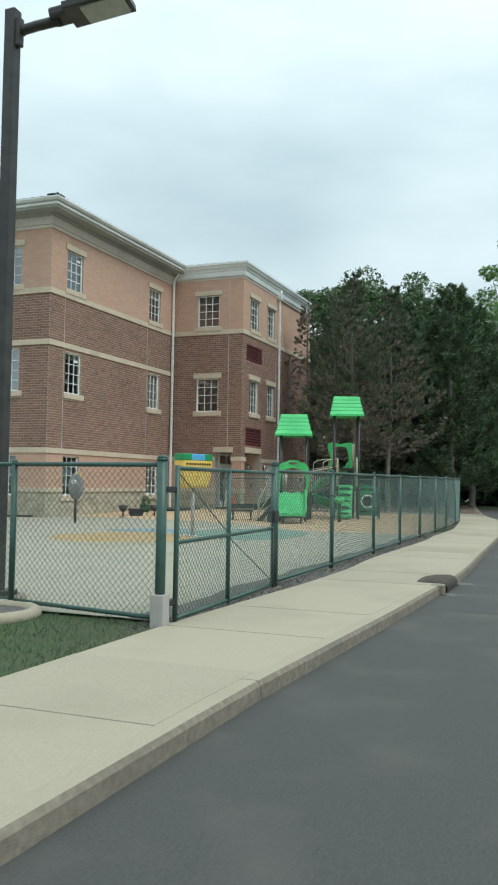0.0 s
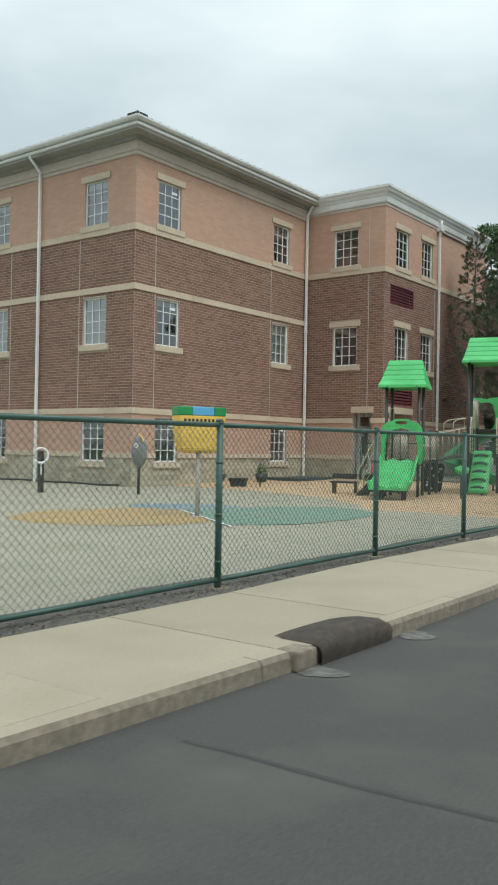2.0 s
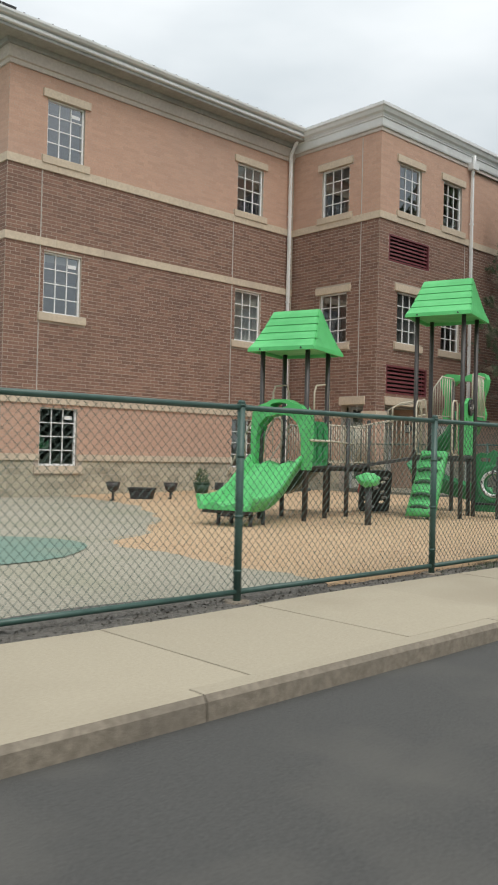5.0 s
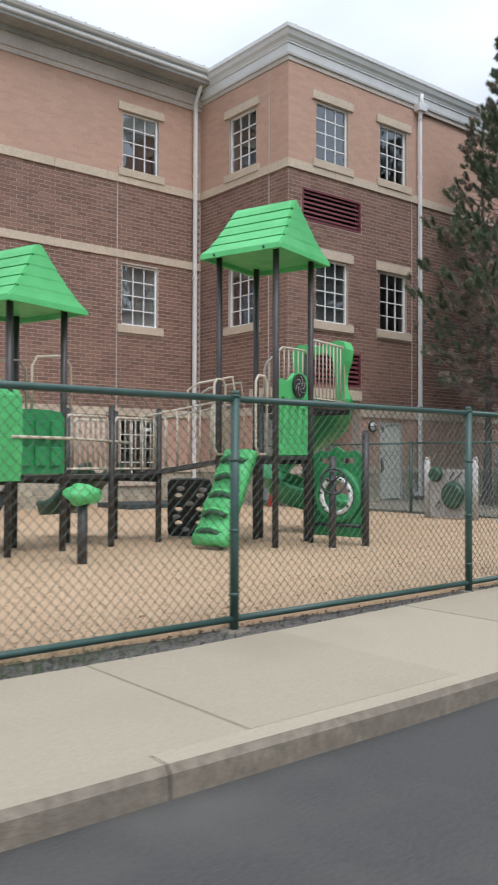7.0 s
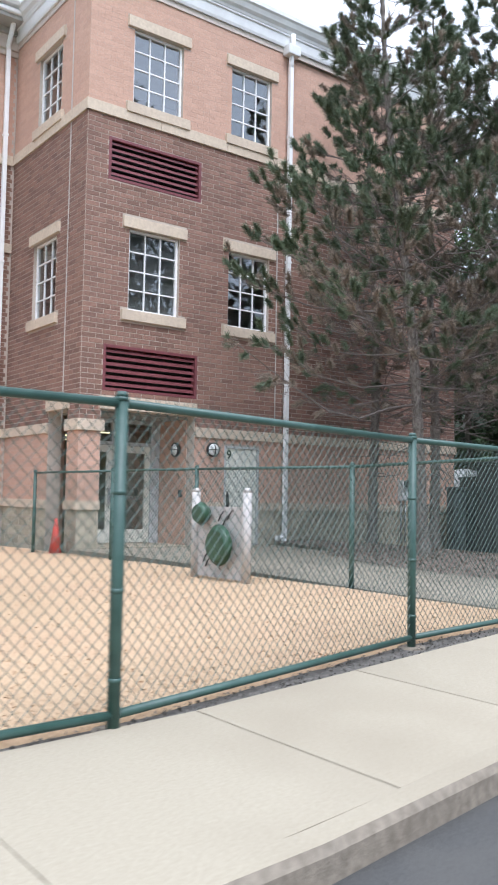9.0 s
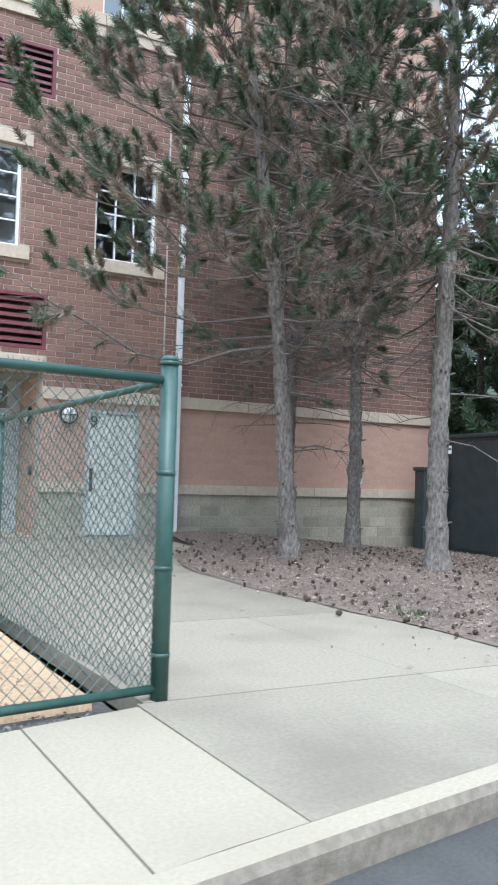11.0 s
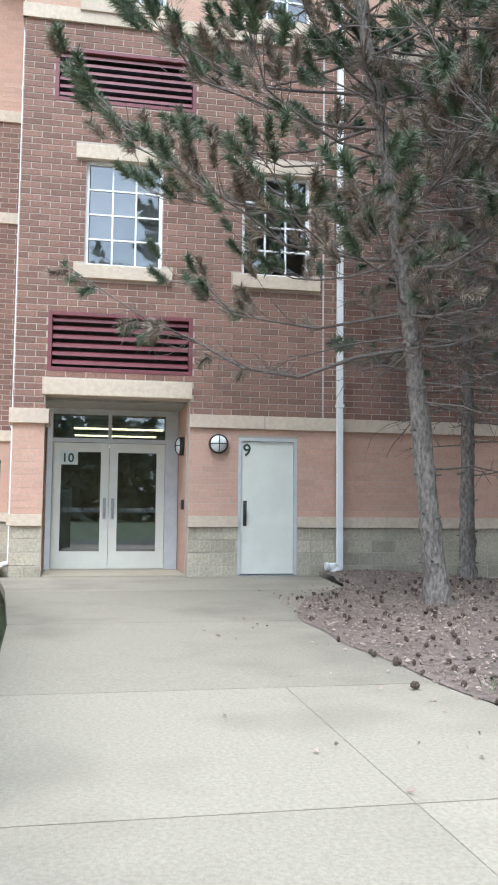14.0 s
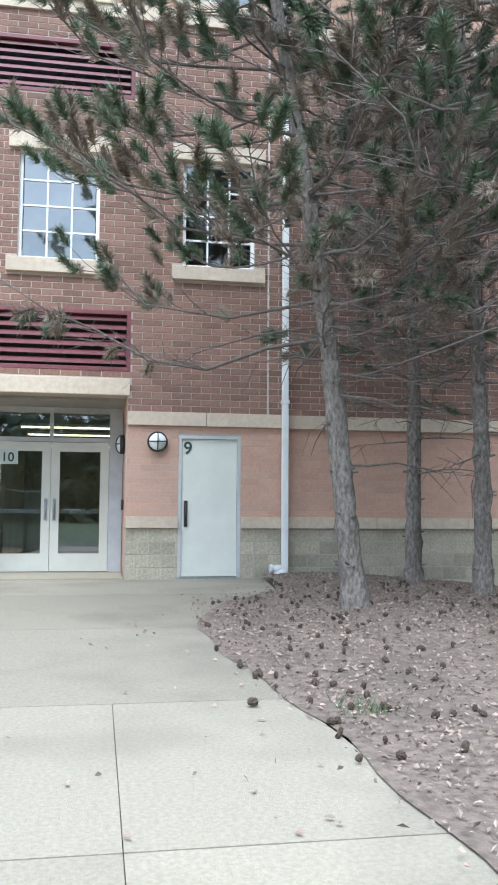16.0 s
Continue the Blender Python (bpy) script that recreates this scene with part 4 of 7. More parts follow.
door9 = thing("door_2", "flat pale grey steel door with a long dark pull", "door", kind="structure", at=pose(XW, DOOR9[0], 0.26, 0, 0, 90))
W9, H9 = DOOR9[1] - DOOR9[0], DOOR9[3] - 0.26
bm = B()
box(bm, 0.0, 0.05, 0.0, 0.14, 0, H9)
box(bm, W9 - 0.05, W9, 0.0, 0.14, 0, H9)
box(bm, 0.05, W9 - 0.05, 0.0, 0.14, H9 - 0.05, H9)
part("door_frame", bm, mat("grey_frame", (0.46, 0.47, 0.46), (0.54, 0.55, 0.54), 5, 0.5, bump=0.03), door9)
leaf = part("door_leaf", box(B(), 0.054, W9 - 0.054, 0.03, 0.075, 0.008, H9 - 0.054, 0.004), DOORPAINT, door9)
bm = B()
box(bm, 0.09, 0.145, 0.018, 0.029, 0.76, 1.16, 0.004)
pipe(bm, [(0.117, 0.02, 0.80), (0.117, -0.03, 0.83), (0.117, -0.03, 1.09), (0.117, 0.02, 1.12)], 0.011, 8)
part("door_handle", bm, BLACK, leaf, "long dark pull handle")
lettering("9", 0.27, pose(0.075, 0.024, H9 - 0.285, 90, 0, 0), NUMERAL, leaf, 0.004)
part("threshold", box(B(), 0.0, W9, 0.0, 0.16, -0.06, -0.004), STEEL, door9)


def bulkhead(m, label):
    t = thing("wall_lamp", label, "wall lamp", "round wall lamps", at=m)
    bm = B()
    tube(bm, (0, 0.0, 0), (0, -0.05, 0), 0.155, 28, 0.15)
    part("housing", bm, BLACK, t)
    bm = B()
    bmesh.ops.create_uvsphere(bm, u_segments=24, v_segments=10, radius=0.135)
    bmesh.ops.delete(bm, geom=[v for v in bm.verts if v.co.y > 0.01], context="VERTS")
    bmesh.ops.scale(bm, vec=(1, 0.55, 1), verts=bm.verts)
    bmesh.ops.translate(bm, vec=(0, -0.045, 0), verts=bm.verts)
    for f in bm.faces:
        f.smooth = True
    part("lens", bm, LENS, t, "white domed lens")
    bm = B()
    pipe(bm, ring_pts((0, -0.055, 0), (1, 0, 0), (0, 0, 1), 0.142, 0.142, 28), 0.014, 8, True)
    pipe(bm, [Vector((0, -0.05 - 0.082 * math.cos(a), 0.142 * math.sin(a))) for a in [radians(-90 + 20 * k) for k in range(10)]], 0.008, 6)
    pipe(bm, [Vector((0.142 * math.sin(a), -0.05 - 0.082 * math.cos(a), 0)) for a in [radians(-90 + 20 * k) for k in range(10)]], 0.008, 6)
    part("guard", bm, BLACK, t, "black crossed guard")
    return t


bulkhead(pose(XW + 0.012, 40.92, 2.31, 0, 0, 90), "round black bulkhead lamp beside the grey door")
bulkhead(pose(-15.35, 40.44, 2.31, 0, 0, 0), "round black bulkhead lamp in the porch")
part_kp = thing("keypad", "small dark entry keypad on the porch wall", "keypad", at=pose(-15.15, 40.44, 1.35))
part("case", box(B(), -0.05, 0.05, -0.04, 0.0, -0.08, 0.08, 0.008), BLACK, part_kp)

# corridor behind the double door
corr = thing("corridor", "pale corridor behind the glass double door", "corridor", kind="structure")
bm = B()
box(bm, -23.6, -16.4, 38.08, 38.23, -0.04, 2.84)
box(bm, -23.6, -16.4, 40.75, 40.88, -0.04, 2.84)
part("corridor_wall", bm, ROOMWALL, corr)
part("corridor_floor", box(B(), -23.6, -16.2, 38.23, 40.75, 0.18, 0.24), YARD, corr)
STRIP = glow("lit_tube", (1.0, 0.86, 0.44), 0.9)
for x in (-17.6, -19.2, -20.8, -22.4):
    t = thing("corridor_light", "lit strip light on the corridor ceiling", "ceiling light", "corridor lights")
    part("light_housing", box(B(), x - 0.09, x + 0.09, 38.63, 40.33, 2.78, 2.83), WHITE, t)
    part("diffuser", box(B(), x - 0.07, x + 0.07, 38.65, 40.31, 2.755, 2.779), STRIP, t, "glowing warm white diffuser")

# ---- downpipes ----
def downpipe(name, x, y, z0, z1, out, label):
    """A square downpipe that leans in from the gutter; out is the way from wall to gutter."""
    t = thing(name, label, "downpipe", "downpipes")
    ox, oy = out
    s = 0.048
    part("shaft", box(B(), x - s, x + s, y - s, y + s, z0 + 0.12, z1 - 0.62, 0.012), WHITE, t)
    bm = B()
    pipe(bm, [(x, y, z1 - 0.66), (x, y, z1 - 0.55), (x + ox, y + oy, z1 - 0.12), (x + ox, y + oy, z1 + 0.12)], 0.062, 8)
    part("offset", bm, WHITE, t)
    bm = B()
    pipe(bm, [(x, y, z0 + 0.2), (x, y, z0 + 0.1), (x + (0.16 if ox >= oy else 0), y - 0.16, z0 + 0.06)], 0.058, 8)
    part("shoe", bm, WHITE, t)
    for z in (z0 + 2.7, z0 + 6.5, z0 + 9.5):
        part("strap", box(B(), x - s - 0.012, x + s + 0.012, y - s - 0.012, y + s + 0.012, z, z + 0.05), WHITE, t)
    return t


downpipe("downpipe", XA + 0.13, 37.49, gz(XA, 37), 12.36, (0.28, 0.0), "white downpipe in the inner corner of the brick walls")
downpipe("downpipe", -23.6, YA - 0.13, gz(-19, 26), 12.36, (0.0, -0.5), "white downpipe on the brick wall")
dp = downpipe("downpipe", XW + 0.11, Y_PIPE + 0.02, 0.24, 12.10, (0.06, 0.0), "tall white downpipe beside the pale door")
bm = tube(B(), (XW + 0.11, Y_PIPE - 0.02, 0.40), (XW + 0.13, Y_PIPE - 0.19, 0.39), 0.055, 12)
tube(bm, (XW + 0.13, Y_PIPE - 0.17, 0.39), (XW + 0.13, Y_PIPE - 0.22, 0.39), 0.068, 12)
part("side_elbow", bm, WHITE, dp, "stubby white side elbow")
bm = B()
box(bm, XW + 0.02, XW + 0.26, Y_PIPE - 0.16, Y_PIPE + 0.2, 11.70, 11.94, 0.03)
part("hopper", bm, TRIM, dp, "pale grey rain hopper")

# control joints
CAULK = mat("joint_sealant", (0.50, 0.47, 0.43), (0.56, 0.53, 0.49), 6, 0.8, bump=0.02)
joints = thing("control_joints", "thin pale vertical joints in the brickwork", "joint", kind="structure")
for yy in (27.9, 34.97):
    for z0, z1 in ((Z_B1T, Z_B2), (Z_B2T, Z_B3)):
        part("joint", box(B(), XA + 0.006, XA + 0.018, yy - 0.013, yy + 0.013, z0, z1), CAULK, joints)
for xx in (-21.4, -25.4):
    for z0, z1 in ((Z_B1T, Z_B2), (Z_B2T, Z_B3)):
        part("joint", box(B(), xx - 0.013, xx + 0.013, YA - 0.018, YA - 0.006, z0, z1), CAULK, joints)
for z0, z1 in ((Z_B1T, Z_B3), (Z_B3T, 11.72)):
    part("joint", box(B(), -15.44 - 0.013, -15.44 + 0.013, YW - 0.018, YW - 0.006, z0, z1), CAULK, joints)
part("joint", box(B(), XW + 0.006, XW + 0.018, 42.62, 42.645, Z_B1T, Z_B3), CAULK, joints)

# meter box and conduit
meter = thing("meter_box", "pale utility meter box with conduits on the wall", "meter box")
part("case", box(B(), XW - 0.06, XW + 0.12, 46.78, 47.02, 1.28, 1.80, 0.015), TRIM, meter)
bm = B()
tube(bm, (XW + 0.12, 46.9, 1.72), (XW + 0.2, 46.9, 1.72), 0.085, 18)
part("dial", bm, BLACK, meter)
for yy in (46.81, 46.97):
    bm = B()
    tube(bm, (XW + 0.03, yy, 0.2), (XW + 0.03, yy, 1.279), 0.020, 8)
    part("conduit", bm, STEEL, meter)

# cabinets beyond the wall's end
for x, y, w, d, h in ((-14.12, 48.34, 0.32, 0.40, 1.70), (-13.93, 49.02, 0.64, 0.78, 1.98), (-12.84, 49.0, 1.45, 1.1, 2.36)):
    t = thing("utility_cabinet", "tall dark green utility cabinet at the end of the brick wall", "cabinet", "utility cabinets", at=pose(x, y, gz(x, y), 0, 0, -4))
    part("body", box(B(), -w / 2, w / 2, -d / 2, d / 2, 0.0, h - 0.08, 0.02), BINGREEN, t)
    part("lid", box(B(), -w / 2 - 0.03, w / 2 + 0.03, -d / 2 - 0.03, d / 2 + 0.03, h - 0.08, h, 0.02), BINGREEN, t)
    part("door_panel", box(B(), -w / 2 + 0.06, w / 2 - 0.06, -d / 2 - 0.015, -d / 2, 0.1, h - 0.16, 0.006), BINGREEN, t)

tank = thing("domed_tank", "white domed tank behind the dark utility cabinets", "tank", at=pose(-15.45, 50.3, gz(-15.45, 50.3)))
bm = B()
bmesh.ops.create_uvsphere(bm, u_segments=28, v_segments=14, radius=1)
for v in bm.verts:
    v.co = Vector((v.co.x * 0.78, v.co.y * 0.78, 1.72 + 0.56 * v.co.z)) if v.co.z > -0.01 else Vector((v.co.x * 0.78, v.co.y * 0.78, 1.72 * (1 + v.co.z)))
for f in bm.faces:
    f.smooth = True
part("shell", bm, WHITE, tank)
part("base_ring", tube(B(), (0, 0, 0), (0, 0, 0.12), 0.82, 28), KERB, tank)

# safety cone
cone = thing("traffic_cone", "red plastic safety cone beside the porch pillar", "cone", at=pose(-14.95, 37.48, gz(-15, 37.53)))
part("base", box(B(), -0.16, 0.16, -0.16, 0.16, 0, 0.03, 0.01), RED, cone)
part("cone_body", tube(B(), (0, 0, 0.03), (0, 0, 0.70), 0.12, 20, 0.028), RED, cone)

# ---- chain-link fences ----
def fabric(name, p, q, z0, z1, parent, cell=0.076, r=0.0022):
    """Woven wire between two posts: two sets of slanting wires, one in front of the other."""
    p, q = Vector((*p, 0)), Vector((*q, 0))
    length = (q - p).length
    d = (q - p) / length
    n = d.cross(Vector((0, 0, 1)))
    h = z1 - z0
    verts, faces = [], []
    for side in (-1, 1):
        k = -int(h / cell) - 1
        while k * cell < length:
            s0, s1 = k * cell, k * cell + h
            a, b = max(s0, 0.0), min(s1, length)
            if b > a:
                za, zb = a - s0, b - s0
                if side < 0:
                    za, zb = h - za, h - zb
                A = p + d * a + n * 0.003 * side + Vector((0, 0, z0 + za))
                C = p + d * b + n * 0.003 * side + Vector((0, 0, z0 + zb))
                way = (C - A).normalized()
                u = way.cross(n)
                i = len(verts)
                for E in (A, C):
                    for off in (n * r * 1.2, u * r - n * r * 0.7, -u * r - n * r * 0.7):
                        verts.append(E + off)
                faces += [(i, i + 1, i + 4, i + 3), (i + 1, i + 2, i + 5, i + 4), (i + 2, i, i + 3, i + 5)]
            k += 1
    return raw(name, verts, faces, WIRE, parent)


def fpost(x, y, z0, z1, r, parent, label=""):
    bm = B()
    tube(bm, (x, y, z0), (x, y, z1), r, 14)
    tube(bm, (x, y, z1), (x, y, z1 + 0.03), r * 1.12, 14, r * 0.7)
    tube(bm, (x, y, z1 - 0.02), (x, y, z1), r * 1.12, 14)
    return part("post", bm, FENCE, parent, label)


def rail(p, q, r, parent, name="rail"):
    return part(name, tube(B(), p, q, r, 10), FENCE, parent)


def knuckles(p, q, z, parent, step=0.076):
    """The twisted wire ends that stand above the top rail."""
    p, q = Vector((*p, z)), Vector((*q, z))
    n = int((q - p).length / step)
    verts, faces = [], []
    for k in range(n):
        c = p + (q - p) * (k + 0.5) / n
        for dx in (-0.008, 0.008):
            i = len(verts)
            verts += [c + Vector((0, dx - 0.003, 0)), c + Vector((0, dx + 0.003, 0)), c + Vector((0.003, dx * 1.8, 0.028))]
            faces.append((i, i + 1, i + 2))
    return tagged(raw("barb", verts, faces, WIRE, parent), kind="stuff")


def ztop(y):
    return 1.67 + 0.005 * (y - 12)


fence = thing("chain_link_fence", "dark green chain-link fence with pipe rails along the pavement", "fence")
POSTS = [9.2, 12.02, 15.23, 18.15, 21.0, 23.86, 26.88, 29.72, 32.58, 35.74, 38.45]
for n, y in enumerate(POSTS):
    end = y in (9.2, 38.45)
    fpost(fence_x(y), y, 0.02, ztop(y) + (0.10 if end else 0.03), 0.048 if end else 0.034, fence)
    part("footing", tube(B(), (fence_x(y), y, 0.0), (fence_x(y), y, 0.118), 0.11, 14), KERB, fence)
    if n:
        y0 = POSTS[n - 1]
        p, q = (fence_x(y0), y0), (fence_x(y), y)
        za, zb = ztop(y0), ztop(y)
        rail((*p, za), (*q, zb), 0.024, fence, "top_rail")
        rail((*p, 0.19), (*q, 0.19), 0.024, fence, "bottom_rail")
        fabric("wire_mesh", p, q, 0.17, (za + zb) / 2, fence)
        if y > 28:
            knuckles(p, q, (za + zb) / 2 + 0.02, fence)
        for z in (0.35, 0.8, 1.3):
            part("tie_band", tube(B(), (*q, z), (*q, z + 0.025), 0.052 if end else 0.037, 12), FENCE, fence)

# fence back towards the street lamp
fence2 = thing("chain_link_fence", "dark green chain-link fence running from the gate post past the lamp", "fence")
P2 = [(-2.45, 5.74), (-4.46, 6.13), (-7.6, 6.74), (-10.8, 7.35)]
for n, p in enumerate(P2):
    fpost(*p, 0.0, 1.72 if n == 0 else 1.68, 0.05 if n == 0 else 0.034, fence2)
    if n:
        q = P2[n - 1]
        rail((*q, 1.66), (*p, 1.66), 0.024, fence2, "top_rail")
        rail((*q, 0.19), (*p, 0.19), 0.022, fence2, "bottom_rail")
        fabric("wire_mesh", q, p, 0.16, 1.66, fence2)
part("post_sleeve", box(B(), -2.52, -2.38, 5.67, 5.81, 0.0, 0.42, 0.01), GREYPOST, fence2, "pale concrete post collar")

# gate
gate = thing("chain_link_gate", "wide green chain-link gate with a diagonal brace, closed", "gate")
G = [(-2.40, 5.97), (-2.45, 7.40), (-2.53, 9.10)]
for x, y in G:
    part("upright", tube(B(), (x, y, 0.13), (x, y, 1.66), 0.026, 12), FENCE, gate)
for a, b in zip(G, G[1:]):
    for z in (0.16, 0.9, 1.63):
        rail((*a, z), (*b, z), 0.022, gate)
    fabric("wire_mesh", a, b, 0.15, 1.64, gate)
part("brace", tube(B(), (*G[1], 0.88), (*G[2], 0.2), 0.006, 6), FENCE, gate)
part("brace", tube(B(), (*G[0], 1.6), (*G[1], 0.92), 0.006, 6), FENCE, gate)
for z in (0.32, 1.42):
    bm = B()
    box(bm, -2.46, -2.39, 5.74, 6.0, z - 0.03, z + 0.03, 0.01)
    part("hinge", bm, BLACK, gate)
bm = B()
box(bm, -2.60, -2.49, 9.05, 9.25, 0.98, 1.14, 0.02)
part("latch", bm, BLACK, gate, "dark latch box")
part("cane_bolt", pipe(B(), [(-2.49, 9.0, 0.9), (-2.49, 9.0, 0.2), (-2.49, 9.0, 0.13)], 0.010, 8), BLACK, gate)

# low fence between the mulch and the walk
fence3 = thing("chain_link_fence", "green chain-link fence between mulch bed and walk", "fence")
P3 = [(-4.64, 38.45), (-7.48, 38.21), (-10.73, 37.94), (-12.9, 37.6), (-15.36, 37.2)]
for n, p in enumerate(P3):
    if n:
        z0 = gz(*p)
        fpost(*p, z0 - 0.1, z0 + 1.62, 0.034, fence3)
        q = P3[n - 1]
        zq = 1.80 if n == 1 else gz(*q) + 1.59
        rail((*q, zq), (*p, z0 + 1.59), 0.021, fence3, "top_rail")
        fabric("wire_mesh", q, p, 0.13, (zq + z0 + 1.59) / 2, fence3)

# ---- street lamp ----
lamp = thing("street_lamp", "dark bronze square pole lamp with a flat head", "street lamp")
LP = mat("dark_bronze_pole", (0.045, 0.042, 0.040), (0.07, 0.066, 0.062), 5, 0.45, 0.3, bump=0.05)
lx, ly = -4.93, 6.48
part("pole", box(B(), lx - 0.07, lx + 0.07, ly - 0.07, ly + 0.07, 0.2, 7.02, 0.01), LP, lamp)
part("base_plate", box(B(), lx - 0.17, lx + 0.17, ly - 0.17, ly + 0.17, 0.17, 0.23, 0.01), LP, lamp)
bm = B()
tube(bm, (lx, ly, -0.1), (lx, ly, 0.17), 0.34, 24)
part("footing", bm, KERB, lamp, "round concrete footing")
d = Vector((0.985, 0.174, 0)).normalized()
bm = B()
box(bm, lx + 0.03, lx + 0.13, ly - 0.05, ly + 0.05, 6.57, 6.91, 0.02)
pipe(bm, [Vector((lx, ly, 6.73)) + d * 0.04, Vector((lx, ly, 6.78)) + d * 0.16, Vector((lx, ly, 6.81)) + d * 0.32, Vector((lx, ly, 6.85)) + d * 0.60], 0.06, 10)
part("arm", bm, LP, lamp)
head_m = Matrix.Translation(Vector((lx, ly, 6.92)) + d * 0.96) @ Matrix.Rotation(math.atan2(d.y, d.x), 4, "Z") @ Matrix.Rotation(radians(-10), 4, "Y")
bm = box(B(), -0.26, 0.5, -0.22, 0.22, -0.02, 0.07, 0.015)
box(bm, -0.46, -0.24, -0.13, 0.13, -0.015, 0.10, 0.03)
bmesh.ops.transform(bm, matrix=head_m, verts=bm.verts)
part("lamp_head", bm, LP, lamp)
bm = box(B(), -0.06, 0.45, -0.17, 0.17, -0.045, -0.021)
bmesh.ops.transform(bm, matrix=head_m, verts=bm.verts)
part("lens", bm, mat("led_lens", (0.40, 0.40, 0.36), (0.5, 0.5, 0.46), 10, 0.4, bump=0.05), lamp, "flat unlit lens")
bm = B()
for k in range(5):
    box(bm, -0.22, -0.02, -0.17 + 0.075 * k, -0.14 + 0.075 * k, 0.066, 0.10)
bmesh.ops.transform(bm, matrix=head_m, verts=bm.verts)
part("cooling_fins", bm, LP, lamp)
# kerbed bed round the lamp
edging = thing("planter_kerb", "low round concrete edging with dark soil in the grass by the lamp", "edging", at=pose(lx + 0.5, ly - 0.92, 0.09))
part("kerb_ring", pipe(B(), ring_pts((0, 0, 0.03), (1, 0, 0), (0, 1, 0), 0.56, 0.56, 30), 0.075, 10, True), CONCRETE, edging)
bm = tube(B(), (0, 0, -0.05), (0, 0, 0.05), 0.53, 26, 0.50)
part("soil", bm, GRIT, edging, "dark soil")

# ---- the play structure ----
play = thing("play_structure", "green and dark brown play structure with slides and roofs", "playground")


def moved(bm, m):
    bmesh.ops.transform(bm, matrix=m, verts=bm.verts)
    return bm


def tower_roof(m, hx, hy, rx, z0, z1, parent):
    """A plastic roof with stepped courses: two broad slopes and two steep curved ends."""
    bm = B()
    n = 5

    def at(s):
        """Half sizes and height at s from eave (0) to ridge (1)."""
        return hx + (rx - hx) * s ** 0.85, hy + (0.04 - hy) * s ** 0.8, z0 + (z1 - z0) * s

    loops = []
    for k in range(n):
        for s, grow in ((k / n, 0.014), ((k + 0.5) / n, 0.013), ((k + 1) / n - 0.012, 0.0)):
            a, b, z = at(s)
            b += grow
            loops.append([bm.verts.new(p) for p in ((-a, -b, z), (a, -b, z), (a, b, z), (-a, b, z))])
    lip = [bm.verts.new((v.co.x * 1.015, v.co.y * 1.015, z0 - 0.075)) for v in loops[0]]
    inner = [bm.verts.new((v.co.x * 0.93, v.co.y * 0.93, z0 - 0.075)) for v in loops[0]]
    roof_in = [bm.verts.new((v.co.x * 0.9, v.co.y * 0.9, z0 - 0.02)) for v in loops[0]]
    for a, b in zip([roof_in, inner, lip, *loops], [inner, lip, *loops]):
        for k in range(4):
            bm.faces.new((a[k], a[(k + 1) % 4], b[(k + 1) % 4], b[k]))
    bm.faces.new(loops[-1])
    bm.faces.new(roof_in[::-1])
    bmesh.ops.recalc_face_normals(bm, faces=bm.faces)
    bmesh.ops.bevel(bm, geom=[e for e in bm.edges if abs(e.verts[0].co.z - e.verts[1].co.z) > 0.02 and e.verts[0].co.z > z0 - 0.01], offset=0.02, segments=2, affect="EDGES")
    ob = part("roof", moved(bm, m), GREEN, parent, "bright green plastic shingle-style roof")
    for sx in (-1, 1):
        for sy in (-1, 1):
            bm = tube(B(), (sx * hx * 0.62, sy * hy * 1.02, z0 - 0.04), (sx * hx * 0.62, sy * hy * 1.05, z0 - 0.04), 0.018, 8)
            part("roof_bolt", moved(bm, m), BLACK, ob)
    return ob


def round_post(x, y, z1, parent, r=0.044, z0=None):
    z0 = gz(x, y) - 0.05 if z0 is None else z0
    bm = tube(B(), (x, y, z0), (x, y, z1), r, 16)
    tube(bm, (x, y, z1), (x, y, z1 + 0.025), r, 16, r * 0.4)
    return part("post", bm, POST, parent)


def deck(m, x0, x1, y0, y1, z, parent):
    top = part("deck", moved(box(B(), x0, x1, y0, y1, z - 0.05, z, 0.008), m), POST, parent, "dark brown coated deck")
    for k in range(1, 6):
        x = x0 + (x1 - x0) * k / 6
        part("rib", moved(box(B(), x - 0.01, x + 0.01, y0 + 0.032, y1 - 0.032, z - 0.09, z - 0.052), m), POST, top)
    for ya in (y0, y1 - 0.03):
        part("edge_beam", moved(box(B(), x0, x1, ya, ya + 0.03, z - 0.11, z - 0.051), m), POST, top)
    return top


def bars(m, x0, x1, y, z0, z1, n, parent, name="barrier", drop=0.0):
    """A barrier of upright bars with a top and bottom rail, in local x; its top may fall by drop towards x0."""
    bm = B()
    pipe(bm, [(x0, y, z0), (x0, y, z1 - 0.06 - drop), (x0 + 0.05, y, z1 - 0.85 * drop), (x0 + 0.05 + 1.2 * drop, y, z1), (x1 - 0.05, y, z1), (x1, y, z1 - 0.06), (x1, y, z0)], 0.017, 8)
    pipe(bm, [(x0, y, z0 + 0.05), (x1, y, z0 + 0.05)], 0.014, 8)
    frame_ob = part(name, moved(bm, m), CREAM, parent, "cream metal bar barrier")
    for k in range(1, n):
        x = x0 + (x1 - x0) * k / n
        part("bar", moved(pipe(B(), [(x, y, z0 + 0.05), (x, y, z1 - (max(0.0, drop - (x - x0 - 0.05) / 1.2)))], 0.010, 6), m), CREAM, frame_ob)
    return frame_ob


